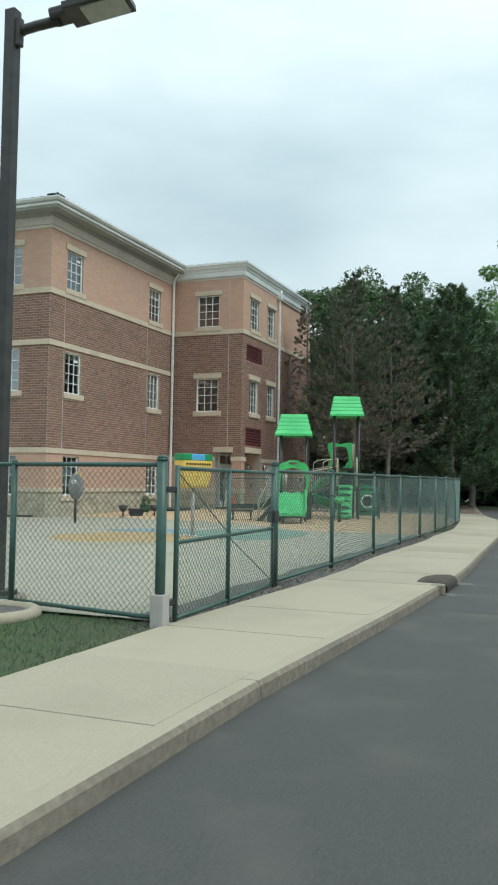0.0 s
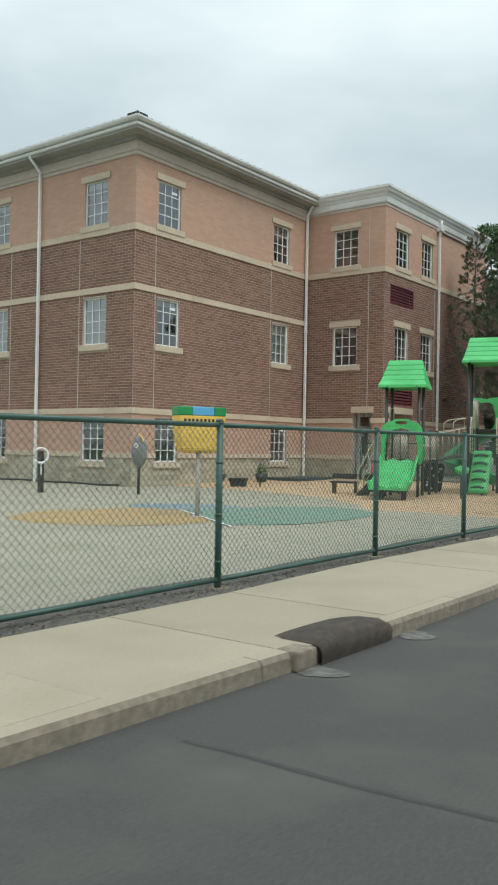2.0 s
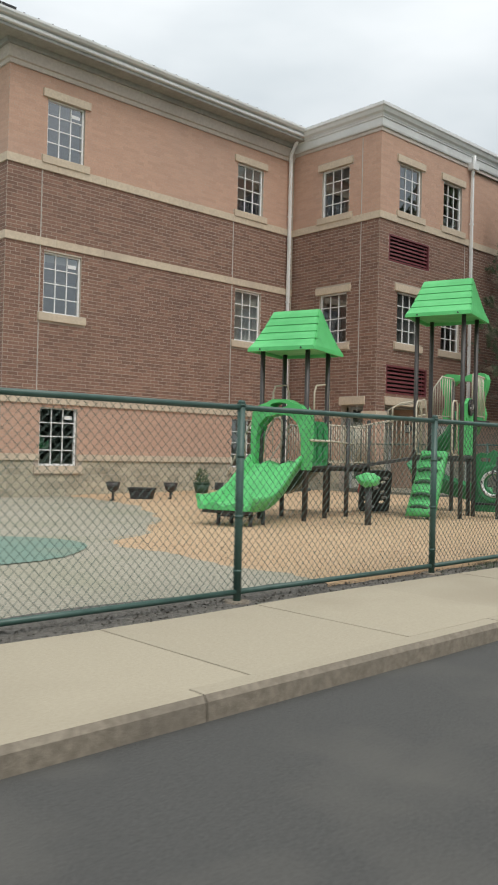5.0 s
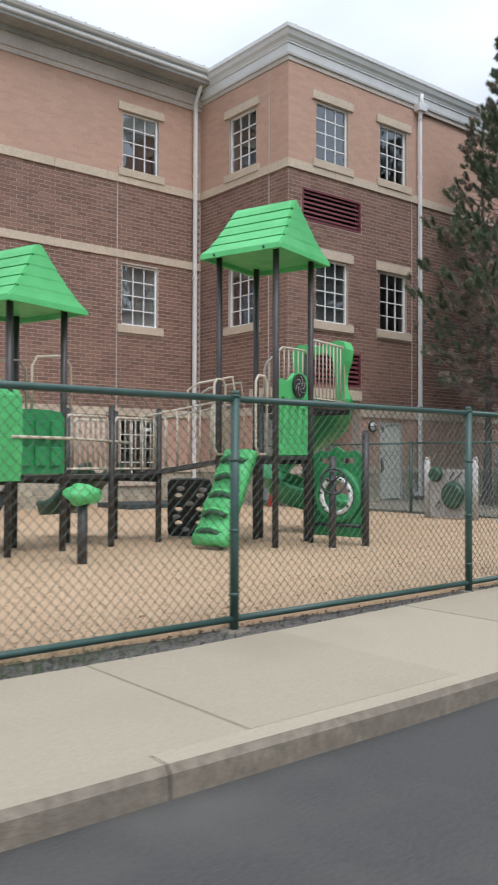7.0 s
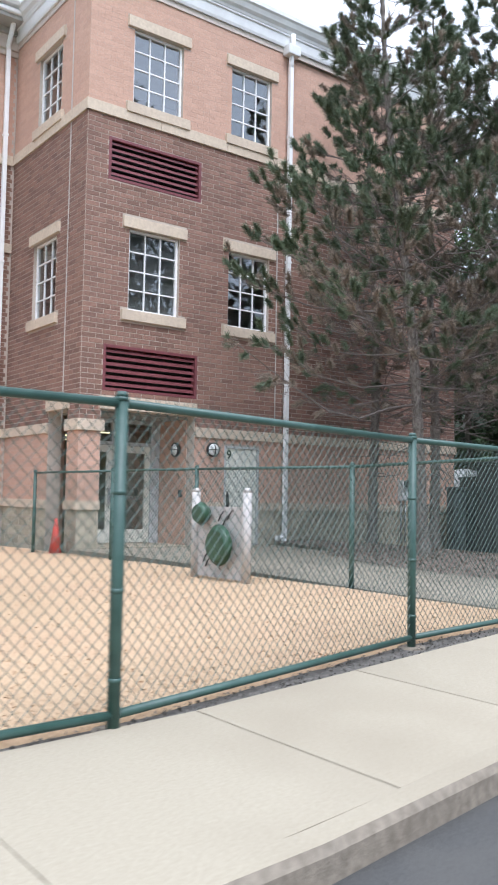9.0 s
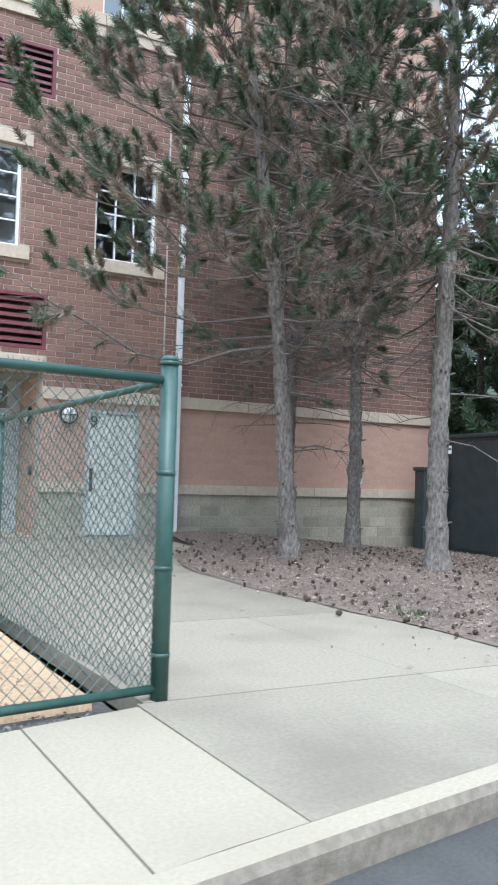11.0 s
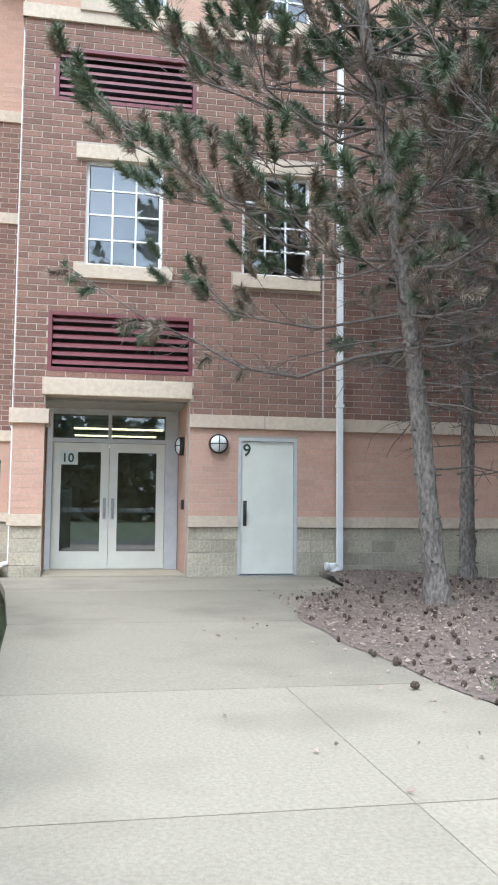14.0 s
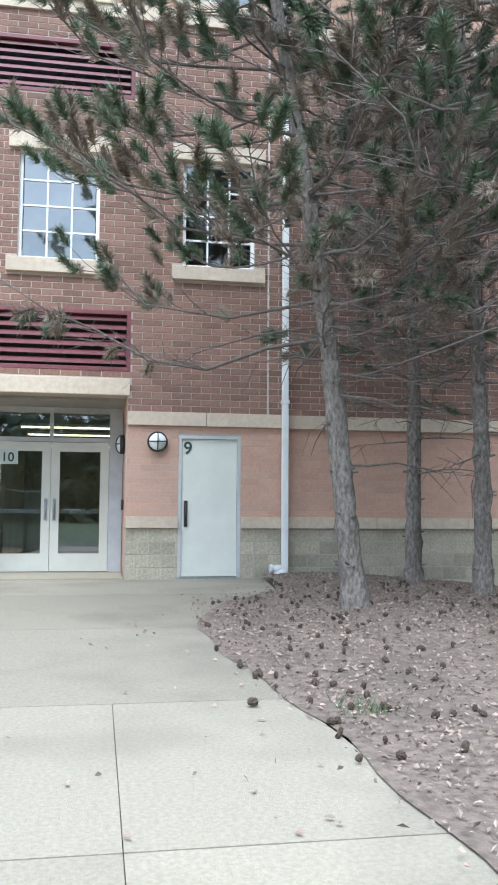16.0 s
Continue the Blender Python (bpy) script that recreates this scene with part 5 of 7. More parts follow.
R1, R2 = radians(18), radians(9.3)
M1 = Matrix.Translation((-8.5, 27.62, 0)) @ Matrix.Rotation(R1, 4, "Z")
M2 = Matrix.Translation((-7.47, 30.9, 0)) @ Matrix.Rotation(R2, 4, "Z")
M2T = Matrix.Translation((-7.45, 30.93, 0)) @ Matrix.Rotation(radians(17), 4, "Z")
D1, D2, D3 = 1.12, 1.38, 2.15
for m, eave, ridge, dz, hx, hy, rx, hf in ((M1, 3.26, 4.0, D1, 0.66, 0.64, 0.47, 0.45), (M2T, 4.20, 4.95, D2, 0.66, 0.66, 0.50, 0.47)):
    tower_roof(m, hx, hy, rx, eave, ridge, play)
    for sx in (-1, 1):
        for sy in (-1, 1):
            p = m @ Vector((sx * hf, sy * hf, 0))
            round_post(p.x, p.y, eave + 0.1, play)
    deck(m, -hf, hf, -hf, hf, dz, play)


def slide_bed(name, pts, half, wall_h, thick, material, parent, label, m=None, wave=0.0):
    """An open plastic chute along points, with raised rounded sides."""
    pts = [Vector(p) for p in pts]
    prof = [(-half - 0.045, wall_h - 0.05), (-half - 0.02, wall_h), (-half + 0.02, wall_h - 0.01), (-half + 0.06, 0.05), (-half + 0.12, 0.0), (-half * 0.42, wave), (0, 0.0), (half * 0.42, wave), (half - 0.12, 0.0), (half - 0.06, 0.05), (half - 0.02, wall_h - 0.01), (half + 0.02, wall_h), (half + 0.045, wall_h - 0.05)]
    under = [(half + 0.02, wall_h - 0.09), (half - 0.02, -thick), (-half + 0.02, -thick), (-half - 0.02, wall_h - 0.09)]
    ring = prof + under
    bm, rows = B(), []
    for i, p in enumerate(pts):
        d = (pts[min(i + 1, len(pts) - 1)] - pts[max(i - 1, 0)]).normalized()
        side = d.cross(Vector((0, 0, 1))).normalized()
        up = side.cross(d)
        rows.append([bm.verts.new(p + side * a + up * b) for a, b in ring])
    k = len(ring)
    for r0, r1 in zip(rows, rows[1:]):
        for j in range(k):
            bm.faces.new((r0[j], r0[(j + 1) % k], r1[(j + 1) % k], r1[j])).smooth = True
    bm.faces.new(rows[0])
    bm.faces.new(rows[-1][::-1])
    bmesh.ops.recalc_face_normals(bm, faces=bm.faces)
    if m is not None:
        moved(bm, m)
    return part(name, bm, material, parent, label)


# slide of the low tower
prof = [(-0.44, D1 + 0.03), (-0.6, D1), (-0.8, D1 - 0.13), (-1.0, D1 - 0.30), (-1.2, D1 - 0.46), (-1.4, D1 - 0.58), (-1.6, D1 - 0.67), (-1.85, D1 - 0.72), (-2.05, D1 - 0.73), (-2.2, D1 - 0.71)]
prof = [(-0.44 + (y + 0.44) * 1.13, z + 0.055 * smooth01((-y - 0.9) / 1.2)) for y, z in prof]
chute = slide_bed("slide", [(-0.05, y, z) for y, z in prof], 0.50, 0.20, 0.05, GREEN, play, "bright green wavy plastic slide", M1, 0.075)
for x in (-0.3, 0.3):
    for y, z in ((-2.15, D1 - 0.75), (-1.72, D1 - 0.70)):
        part("slide_leg", moved(tube(B(), (x, y, 0.0), (x, y, z), 0.035, 10), M1), POST, chute)
part("slide_beam", moved(box(B(), -0.5, 0.42, -2.36, -2.28, D1 - 0.765, D1 - 0.715, 0.008), M1), POST, chute)
# its hood
out = [(-0.52, 0.0), (-0.55, 0.40), (-0.55, 0.75), (-0.53, 1.02), (-0.44, 1.13), (-0.26, 1.19), (-0.14, 1.25), (0.14, 1.25), (0.26, 1.19), (0.44, 1.13), (0.53, 1.02), (0.55, 0.75), (0.55, 0.40), (0.52, 0.0), (0.47, 0.0), (0.455, 0.35), (0.445, 0.58), (0.39, 0.80), (0.25, 0.94), (0.0, 0.99), (-0.25, 0.94), (-0.39, 0.80), (-0.445, 0.58), (-0.455, 0.35), (-0.47, 0.0)]
bm = solid(B(), out, 0.34, Matrix.Translation((0, -0.66, D1 - 0.06)), holes=[circle2(0.0, 1.145, 0.17, 16, 0.05)])
hood = part("slide_hood", moved(bm, M1), GREEN, play, "bright green plastic slide hood")
bm = B()
for k in range(7):
    x = -0.36 + 0.12 * k
    tube(bm, (x, -0.672, D1 + 1.01 - 0.25 * x * x), (x, -0.659, D1 + 1.01 - 0.25 * x * x), 0.010, 6)
part("hood_bolt", moved(bm, M1), BLACK, hood)


def side_panel(x, y0, y1, z0, z1, m, parent, material, label, slots=0, holes=()):
    """A moulded panel on the east face; local x of its outline runs north."""
    pm = m @ Matrix.Translation((x, 0, 0)) @ Matrix.Rotation(radians(90), 4, "Z")
    top = [(y1, z1 - 0.10), (y1 - 0.06, z1 - 0.02), ((y0 + y1) / 2 + 0.14, z1), ((y0 + y1) / 2 - 0.14, z1), (y0 + 0.06, z1 - 0.02), (y0, z1 - 0.10)]
    if slots:
        top = [(y1, z1 - 0.12), (y1 - 0.05, z1 - 0.03), (y1 - 0.20, z1 + 0.01), (y1 - 0.36, z1 - 0.01), (y1 - 0.46, z1 - 0.10), (y0 + 0.24, z1 - 0.14), (y0 + 0.14, z1 - 0.11), (y0 + 0.05, z1 - 0.12), (y0, z1 - 0.18)]
    outline = [(y0, z0), (y1, z0), *top]
    cut = list(holes)
    for k in range(slots):
        c = y0 + (y1 - y0) * (k + 0.75) / (slots + 0.5)
        zt = z0 + 0.80 - 0.045 * k
        cut.append([(c - 0.085, z0 + 0.14), (c - 0.07, z0 + 0.12), (c - 0.01, z0 + 0.12), (c + 0.005, z0 + 0.14), (c + 0.07, zt - 0.05), (c + 0.065, zt - 0.02), (c + 0.01, zt), (c - 0.01, zt - 0.01)])
    return part("panel", moved(solid(B(), outline, 0.06, pm), Matrix.Identity(4)) if not cut else solid(B(), outline, 0.06, pm, holes=cut), material, parent, label)


# stairs on the west side of the low tower
for k in range(4):
    x = -0.53 - 0.19 * k
    z = D1 * (1 - (k + 1) / 5)
    part("stair_tread", moved(box(B(), x - 0.11, x + 0.08, -0.36, 0.36, z - 0.04, z, 0.008), M1), POST, play)
for y in (-0.40, 0.40):
    bm = B()
    pipe(bm, [(-0.46, y, D1 + 0.10), (-0.46, y, D1 + 0.86), (-0.54, y, D1 + 0.93), (-0.64, y, D1 + 0.88), (-1.16, y, 0.98), (-1.24, y, 0.86), (-1.24, y, 0.0)], 0.018, 8)
    pipe(bm, [(-0.46, y, D1 + 0.45), (-1.24, y, 0.45)], 0.014, 8)
    stair_rail = part("handrail", moved(bm, M1), CREAM, play, "cream bent metal handrail")
    for k in range(1, 5):
        x = -0.50 - 0.15 * k
        part("bar", moved(pipe(B(), [(x, y, D1 + 0.45 - 0.667 * 1.29 * (-0.46 - x) / 0.74), (x, y, D1 + 0.90 - 0.80 * (-0.60 - x) / 0.52 * 0.98 if x < -0.64 else D1 + 0.88)], 0.010, 6), M1), CREAM, stair_rail)
    bm = B()
    v = [bm.verts.new((x, yy, z)) for yy in (y - 0.02, y + 0.02) for x, z in ((-0.45, D1 - 0.20), (-0.45, D1 - 0.02), (-1.32, 0.12), (-1.32, 0.0), (-1.20, 0.0))]
    bm.faces.new(v[:5])
    bm.faces.new(v[5:][::-1])
    for k in range(5):
        bm.faces.new((v[k], v[(k + 1) % 5], v[5 + (k + 1) % 5], v[5 + k]))
    bmesh.ops.recalc_face_normals(bm, faces=bm.faces)
    part("stringer", moved(bm, M1), POST, play)

# game panel on the low tower's east side
side_panel(0.50, -0.42, 0.42, D1 + 0.02, D1 + 0.82, M1, play, DEEPGREEN, "deep green moulded game panel")
for r in range(2):
    for c in range(3):
        bm = B()
        y = -0.26 + 0.26 * c
        z = D1 + 0.24 + 0.33 * r
        box(bm, 0.505, 0.535, y - 0.09, y + 0.09, z - 0.12, z + 0.12, 0.012)
        part("game_block", moved(bm, M1), DEEPGREEN, play)
bm = pipe(B(), [(0.56, -0.5, D1 + 0.47), (0.56, 0.5, D1 + 0.47), (0.56, 1.6, D1 + 0.44)], 0.02, 8)
part("rail", moved(bm, M1), CREAM, play)

# walkway from the low tower north, then a ramp up to the high tower
a = M1 @ Vector((0, 0.46, 0))
walk_m = Matrix.Translation((a.x, a.y, 0)) @ Matrix.Rotation(R1 - radians(6), 4, "Z")
deck(walk_m, -0.42, 0.42, 0.0, 1.75, D1, play)
for sx in (-0.46, 0.46):
    for y in (0.85, 1.75):
        p = walk_m @ Vector((sx, y, 0))
        round_post(p.x, p.y, D1 + 0.92, play)
side_m = walk_m @ Matrix.Rotation(radians(90), 4, "Z")
bars(side_m, 0.08, 0.80, -0.44, D1 + 0.03, D1 + 0.78, 8, play)
bars(side_m, 0.92, 1.70, -0.44, D1 + 0.03, D1 + 0.78, 8, play)
bars(side_m, 0.08, 0.80, 0.44, D1 + 0.03, D1 + 0.78, 8, play)
bars(side_m, 0.92, 1.70, 0.44, D1 + 0.03, D1 + 0.78, 8, play)
# ramp
r0 = walk_m @ Vector((0.0, 1.78, D1))
r1 = M2T @ Vector((-0.47, 0.05, D2))
side = Vector((r1.y - r0.y, r0.x - r1.x, 0)).normalized() * 0.42
bm = B()
v = [bm.verts.new(p + o) for o in (Vector((0, 0, 0)), Vector((0, 0, -0.06))) for p in (r0 - side, r0 + side, r1 + side, r1 - side)]
for q in ((0, 1, 2, 3), (7, 6, 5, 4), (0, 4, 5, 1), (1, 5, 6, 2), (2, 6, 7, 3), (3, 7, 4, 0)):
    bm.faces.new([v[k] for k in q])
bmesh.ops.recalc_face_normals(bm, faces=bm.faces)
part("ramp", bm, POST, play, "dark brown coated ramp")
for s in (-1, 1):
    bm = B()
    A, C = r0 + side * s, r1 + side * s
    up = Vector((0, 0, 0.78))
    pipe(bm, [A, A + up, C + up * 1.05, C], 0.017, 8)
    ramp_side = part("barrier", bm, CREAM, play, "cream metal ramp barrier")
    for k in range(1, 9):
        p = A + (C - A) * k / 9
        part("bar", pipe(B(), [p, p + up * (1 + 0.05 * k / 9)], 0.010, 6), CREAM, ramp_side)
    bm = B()
    q = A + (C - A) * 0.55
    pipe(bm, [q + Vector((0, 0, 0.75)), q + Vector((0, 0, 1.05)), q + (C - A) * 0.1 + Vector((0, 0, 1.12)), q + (C - A) * 0.42 + Vector((0, 0, 1.12)), q + (C - A) * 0.45 + Vector((0, 0, 0.8))], 0.018, 8)
    part("hand_loop", bm, CREAM, play, "cream bent grab rail")
for s in (0.42, -0.42):
    bm = pipe(B(), [M1 @ Vector((s, 0.62, D1 + 0.7)), M1 @ Vector((s, 0.60, D1 + 1.42)), M1 @ Vector((s, 0.48, D1 + 1.54)), M1 @ Vector((s, 0.02, D1 + 1.48)), M1 @ Vector((s, -0.06, D1 + 1.36)), M1 @ Vector((s, -0.06, D1 + 0.8))], 0.017, 8)
    part("hand_loop", bm, CREAM, play)

# black rock wall under the ramp
cw = Matrix.Translation((-9.2, 30.86, -0.10)) @ Matrix.Rotation(radians(55), 4, "Z") @ Matrix.Rotation(radians(14), 4, "X")
pts = rounded2(-0.34, 0.34, 0.24, 1.16, 0.1)
bm = solid(B(), pts, 0.08, cw, holes=[circle2(x, z, 0.065, 10, 0.045) for x in (-0.17, 0.16) for z in (0.46, 0.68, 0.9)])
cl = part("climbing_wall", bm, BLACK, play, "black plastic climbing wall with grip holes")
for x, z in ((-0.06, 0.36), (0.20, 0.57), (-0.20, 0.57), (0.0, 0.78), (0.20, 1.0), (-0.14, 1.02)):
    bm = B()
    bmesh.ops.create_icosphere(bm, subdivisions=2, radius=0.055)
    bmesh.ops.scale(bm, vec=(1.2, 0.7, 0.7), verts=bm.verts)
    bmesh.ops.translate(bm, vec=(x, -0.01, z), verts=bm.verts)
    part("grip", moved(bm, cw), GREYPOST, cl)
# dark green low slide to the west of the walkway
pp = [walk_m @ Vector((-x, 1.55, D1 - d)) for x, d in ((0.43, 0.0), (0.6, 0.03), (0.8, 0.16), (1.02, 0.36), (1.25, 0.53), (1.45, 0.60), (1.65, 0.61))]
slide_bed("slide", pp, 0.30, 0.18, 0.04, DARKGREEN, play, "dark green low side slide")

# tyre climber on the south side of the high tower
cm = M2 @ Matrix.Translation((0.08, -0.54, 0))
ca, cb = Vector((0.0, 0.0, D2 + 0.05)), Vector((0.0, -0.61, 0.20))
bm = B()
rows = []
for k in range(13):
    s = k / 12
    c = ca + (cb - ca) * s
    wdt = 0.27 + 0.02 * s
    bulge = 0.035 * math.sin(s * math.pi * 6)
    rows.append([bm.verts.new((x * wdt, c.y - (0.07 if abs(x) < 1 else 0.0) + bulge * (abs(x) < 1) + dy, c.z + (0.04 if abs(x) < 1 else 0))) for x, dy in ((-1, 0.06), (-1, -0.04), (-0.86, -0.01), (0.86, -0.01), (1, -0.04), (1, 0.06))])
for a, b in zip(rows, rows[1:]):
    for k in range(5):
        bm.faces.new((a[k], a[k + 1], b[k + 1], b[k])).smooth = True
    bm.faces.new((a[5], a[0], b[0], b[5]))
bm.faces.new(rows[0])
bm.faces.new(rows[-1])
bmesh.ops.recalc_face_normals(bm, faces=bm.faces)
climber = part("climber", moved(bm, cm), GREEN, play, "bright green tyre-tread climber")
for k in range(5):
    s = (k + 0.6) / 5.2
    c = ca + (cb - ca) * s
    # dark bars paint in the shadow arcs of the climber's recessed footholds
    bm = pipe(B(), [Vector((x * 0.20, c.y - 0.085 - 0.02 * (1 - x * x), c.z + 0.06 - 0.05 * x * x)) for x in [-1 + 0.25 * j for j in range(9)]], 0.034, 8)
    part("rung", moved(bm, cm), DARKGREEN, climber, "dark green bar painted as the shadow in a foothold")
    bm = pipe(B(), [Vector((x * 0.24, c.y - 0.075 - 0.03 * (1 - x * x), c.z + 0.105 - 0.06 * x * x)) for x in [-1 + 0.25 * j for j in range(9)]], 0.022, 8)
    part("tread", moved(bm, cm), GREEN, climber)
part("climber_foot", moved(tube(B(), (0.1, -0.5, 0.0), (0.1, -0.5, 0.3), 0.035, 8), cm), POST, climber)

for x in (-0.32, 0.44):
    bm = pipe(B(), [(x, 0.02, D2 + 0.02), (x, 0.02, D2 + 0.98), (x, -0.03, D2 + 1.06), (x, -0.15, D2 + 1.06), (x, -0.20, D2 + 0.98), (x, -0.20, D2 + 0.12), (x, -0.14, D2 + 0.02), (x, 0.02, D2 + 0.02)], 0.017, 8)
    part("hand_loop", moved(bm, cm), CREAM, play, "cream bent grab rail")

# slotted panel with a spiral disc on the east face of the high tower
up_panel = side_panel(0.455, -0.42, 0.42, 1.40, 2.55, M2T, play, GREEN, "bright green slotted panel", slots=4)
pm = M2T @ Matrix.Translation((0.465, 0.14, 2.36))
disc = part("spiral_disc", moved(tube(B(), (0, 0, 0), (0.03, 0, 0), 0.17, 24), pm), BLACK, up_panel, "black disc with a pale spiral")
for k in range(6):
    a0 = 2 * math.pi * k / 6
    bm = pipe(B(), [(0.034, (0.03 + 0.11 * j / 7) * math.cos(a0 + 0.22 * j), (0.03 + 0.11 * j / 7) * math.sin(a0 + 0.22 * j)) for j in range(8)], 0.004, 5)
    part("spiral_arm", moved(bm, pm), GREYPOST, disc)

# wheel panel between the high tower and its outer post
pe = M2 @ Vector((0.33, 0.65, 0))
po = M2 @ Vector((1.27, 0.70, 0))
po.z = 0.0
round_post(po.x, po.y, 1.72, play, 0.05)
ang = math.atan2(po.y - pe.y, po.x - pe.x)
wm = Matrix.Translation((pe.x, pe.y, 0)) @ Matrix.Rotation(ang, 4, "Z")
Lp = (po - Vector((pe.x, pe.y, 0))).length
outl = [(0.05, 0.26), (Lp - 0.05, 0.26), (Lp - 0.04, 1.36), (Lp - 0.16, 1.46), (Lp * 0.62, 1.44), (Lp * 0.5, 1.52), (Lp * 0.36, 1.44), (0.2, 1.46), (0.05, 1.40)]
bm = solid(B(), outl, 0.07, wm, holes=[circle2(Lp / 2 + 0.03, 0.83, 0.185, 18), rounded2(0.18, 0.40, 1.28, 1.36, 0.03), rounded2(Lp - 0.40, Lp - 0.18, 1.28, 1.36, 0.03)])
wp = part("wheel_panel", bm, DEEPGREEN, play, "deep green panel shaped like a truck front")
bm = pipe(B(), [wm @ Vector((Lp / 2 + 0.03 + 0.335 * math.cos(a), -0.02, 0.83 + 0.335 * math.sin(a))) for a in [2 * math.pi * k / 28 for k in range(28)]], 0.06, 10, True)
part("tyre", bm, DEEPGREEN, wp, "raised green tyre")
bm = pipe(B(), [wm @ Vector((Lp / 2 + 0.03 + 0.243 * math.cos(a), -0.06, 0.83 + 0.243 * math.sin(a))) for a in [2 * math.pi * k / 28 for k in range(28)]], 0.034, 8, True)
rim = part("rim", bm, WHITE, wp, "white wheel rim")
for k in range(7):
    a = 2 * math.pi * k / 7 + 0.3
    c = Vector((Lp / 2 + 0.03 + 0.243 * math.cos(a), -0.098, 0.83 + 0.243 * math.sin(a)))
    part("lug", tube(B(), wm @ c, wm @ (c + Vector((0, 0.02, 0))), 0.018, 8), BLACK, rim)
part("rail", pipe(B(), [wm @ Vector((0.05, -0.06, 0.42)), wm @ Vector((Lp - 0.05, -0.06, 0.42))], 0.025, 8), BLACK, wp)

# upper deck and its covered slide behind the high tower
M3 = M2 @ Matrix.Translation((-0.175, 1.25, 0))
deck(M3, -0.42, 0.42, -0.55, 0.55, D3, play)
for sx, sy, up in ((-0.44, 0.56, 0.9), (-0.44, -0.58, 0.0), (0.44, -0.58, 0.0)):
    p = M3 @ Vector((sx, sy, 0))
    round_post(p.x, p.y, D3 + up, play)
bars(M3 @ Matrix.Rotation(radians(99), 4, "Z"), -0.52, 0.54, -0.36, D3 + 0.04, D3 + 0.95, 9, play)
bars(M3 @ Matrix.Rotation(radians(90), 4, "Z"), -0.52, 0.54, 0.42, D3 + 0.04, D3 + 0.95, 9, play, drop=0.32)
outh = [(-0.46, 0.0), (-0.49, 0.15), (-0.43, 0.38), (-0.45, 0.55), (-0.52, 0.74), (-0.55, 0.92), (-0.50, 1.03), (-0.40, 1.07), (-0.16, 1.05), (-0.06, 1.01), (0.06, 1.01), (0.16, 1.05), (0.40, 1.07), (0.50, 1.03), (0.55, 0.92), (0.52, 0.74), (0.45, 0.55), (0.43, 0.38), (0.49, 0.15), (0.46, 0.0), (0.34, 0.0), (0.33, 0.5), (0.27, 0.80), (0.15, 0.90), (-0.15, 0.90), (-0.27, 0.80), (-0.33, 0.5), (-0.34, 0.0)]
bm = solid(B(), outh, 0.20, M3 @ Matrix.Translation((-0.21, 0.56, D3)))
part("slide_hood", bm, GREEN, play, "bright green plastic slide hood")
sp = []
for k in range(19):
    q = 1.5 * math.pi * k / 18
    sp.append(M2 @ Vector((-0.78 + 0.36 * math.cos(q), 2.10 + 0.40 * math.sin(q), D3 + 0.02 - (D3 - 0.78) * k / 18)))
sp += [M2 @ Vector((-0.5, 1.66, 0.70)), M2 @ Vector((-0.05, 1.74, 0.59)), M2 @ Vector((0.36, 1.83, 0.48)), M2 @ Vector((0.60, 1.88, 0.46))]
sp = [p + Vector((-0.62, 0.38, -0.07)) * smooth01((k - 6) / 12) for k, p in enumerate(sp)]
# deep green paints the underside's shade into a slide of bright green plastic
spiral = slide_bed("slide", sp, 0.30, 0.30, 0.05, DEEPGREEN, play, "bright green curved plastic slide, deepened by painted shade")
part("slide_leg", tube(B(), (sp[-2].x, sp[-2].y, 0.0), (sp[-2].x, sp[-2].y, 0.44), 0.035, 8), POST, spiral)

# steering wheel stand beside the wheel panel
steer = thing("steering_stand", "dark post with a black toy steering wheel", "play stand")
sx, sy = -6.39, 31.22
part("post", tube(B(), (sx, sy, 0.0), (sx, sy, 1.38), 0.05, 14), POST, steer)
part("foot", tube(B(), (sx, sy, 0.05), (sx, sy, 0.16), 0.07, 14), GREYPOST, steer)
bm = B()
wv = Vector((0.75, -0.6, 0.2)).normalized()
u = wv.orthogonal().normalized()
v2 = wv.cross(u)
c = Vector((sx, sy, 1.02)) + wv * 0.12
pipe(bm, ring_pts(c, u, v2, 0.17, 0.17, 20), 0.017, 8, True)
for k in range(3):
    a = 2 * math.pi * k / 3
    pipe(bm, [c, c + (u * math.cos(a) + v2 * math.sin(a)) * 0.17], 0.012, 6)
pipe(bm, [c, Vector((sx, sy, 1.02))], 0.025, 8)
part("steering_wheel", bm, BLACK, steer)

# talk pod
pod = thing("talk_pod", "green moulded plastic pod on a dark post", "play stand")
px, py = -6.8, 27.72
part("post", tube(B(), (px, py, 0.0), (px, py, 0.86), 0.058, 14), POST, pod)
bm = B()
bmesh.ops.create_icosphere(bm, subdivisions=3, radius=0.2)
for v in bm.verts:
    v.co = Vector((v.co.x, v.co.y, v.co.z * 0.6)) * (1 + 0.3 * noise.noise(v.co * 8)) + Vector((px, py, 0.93))
for f in bm.faces:
    f.smooth = True
part("pod_shell", bm, GREEN, pod, "bright green lumpy plastic shell")

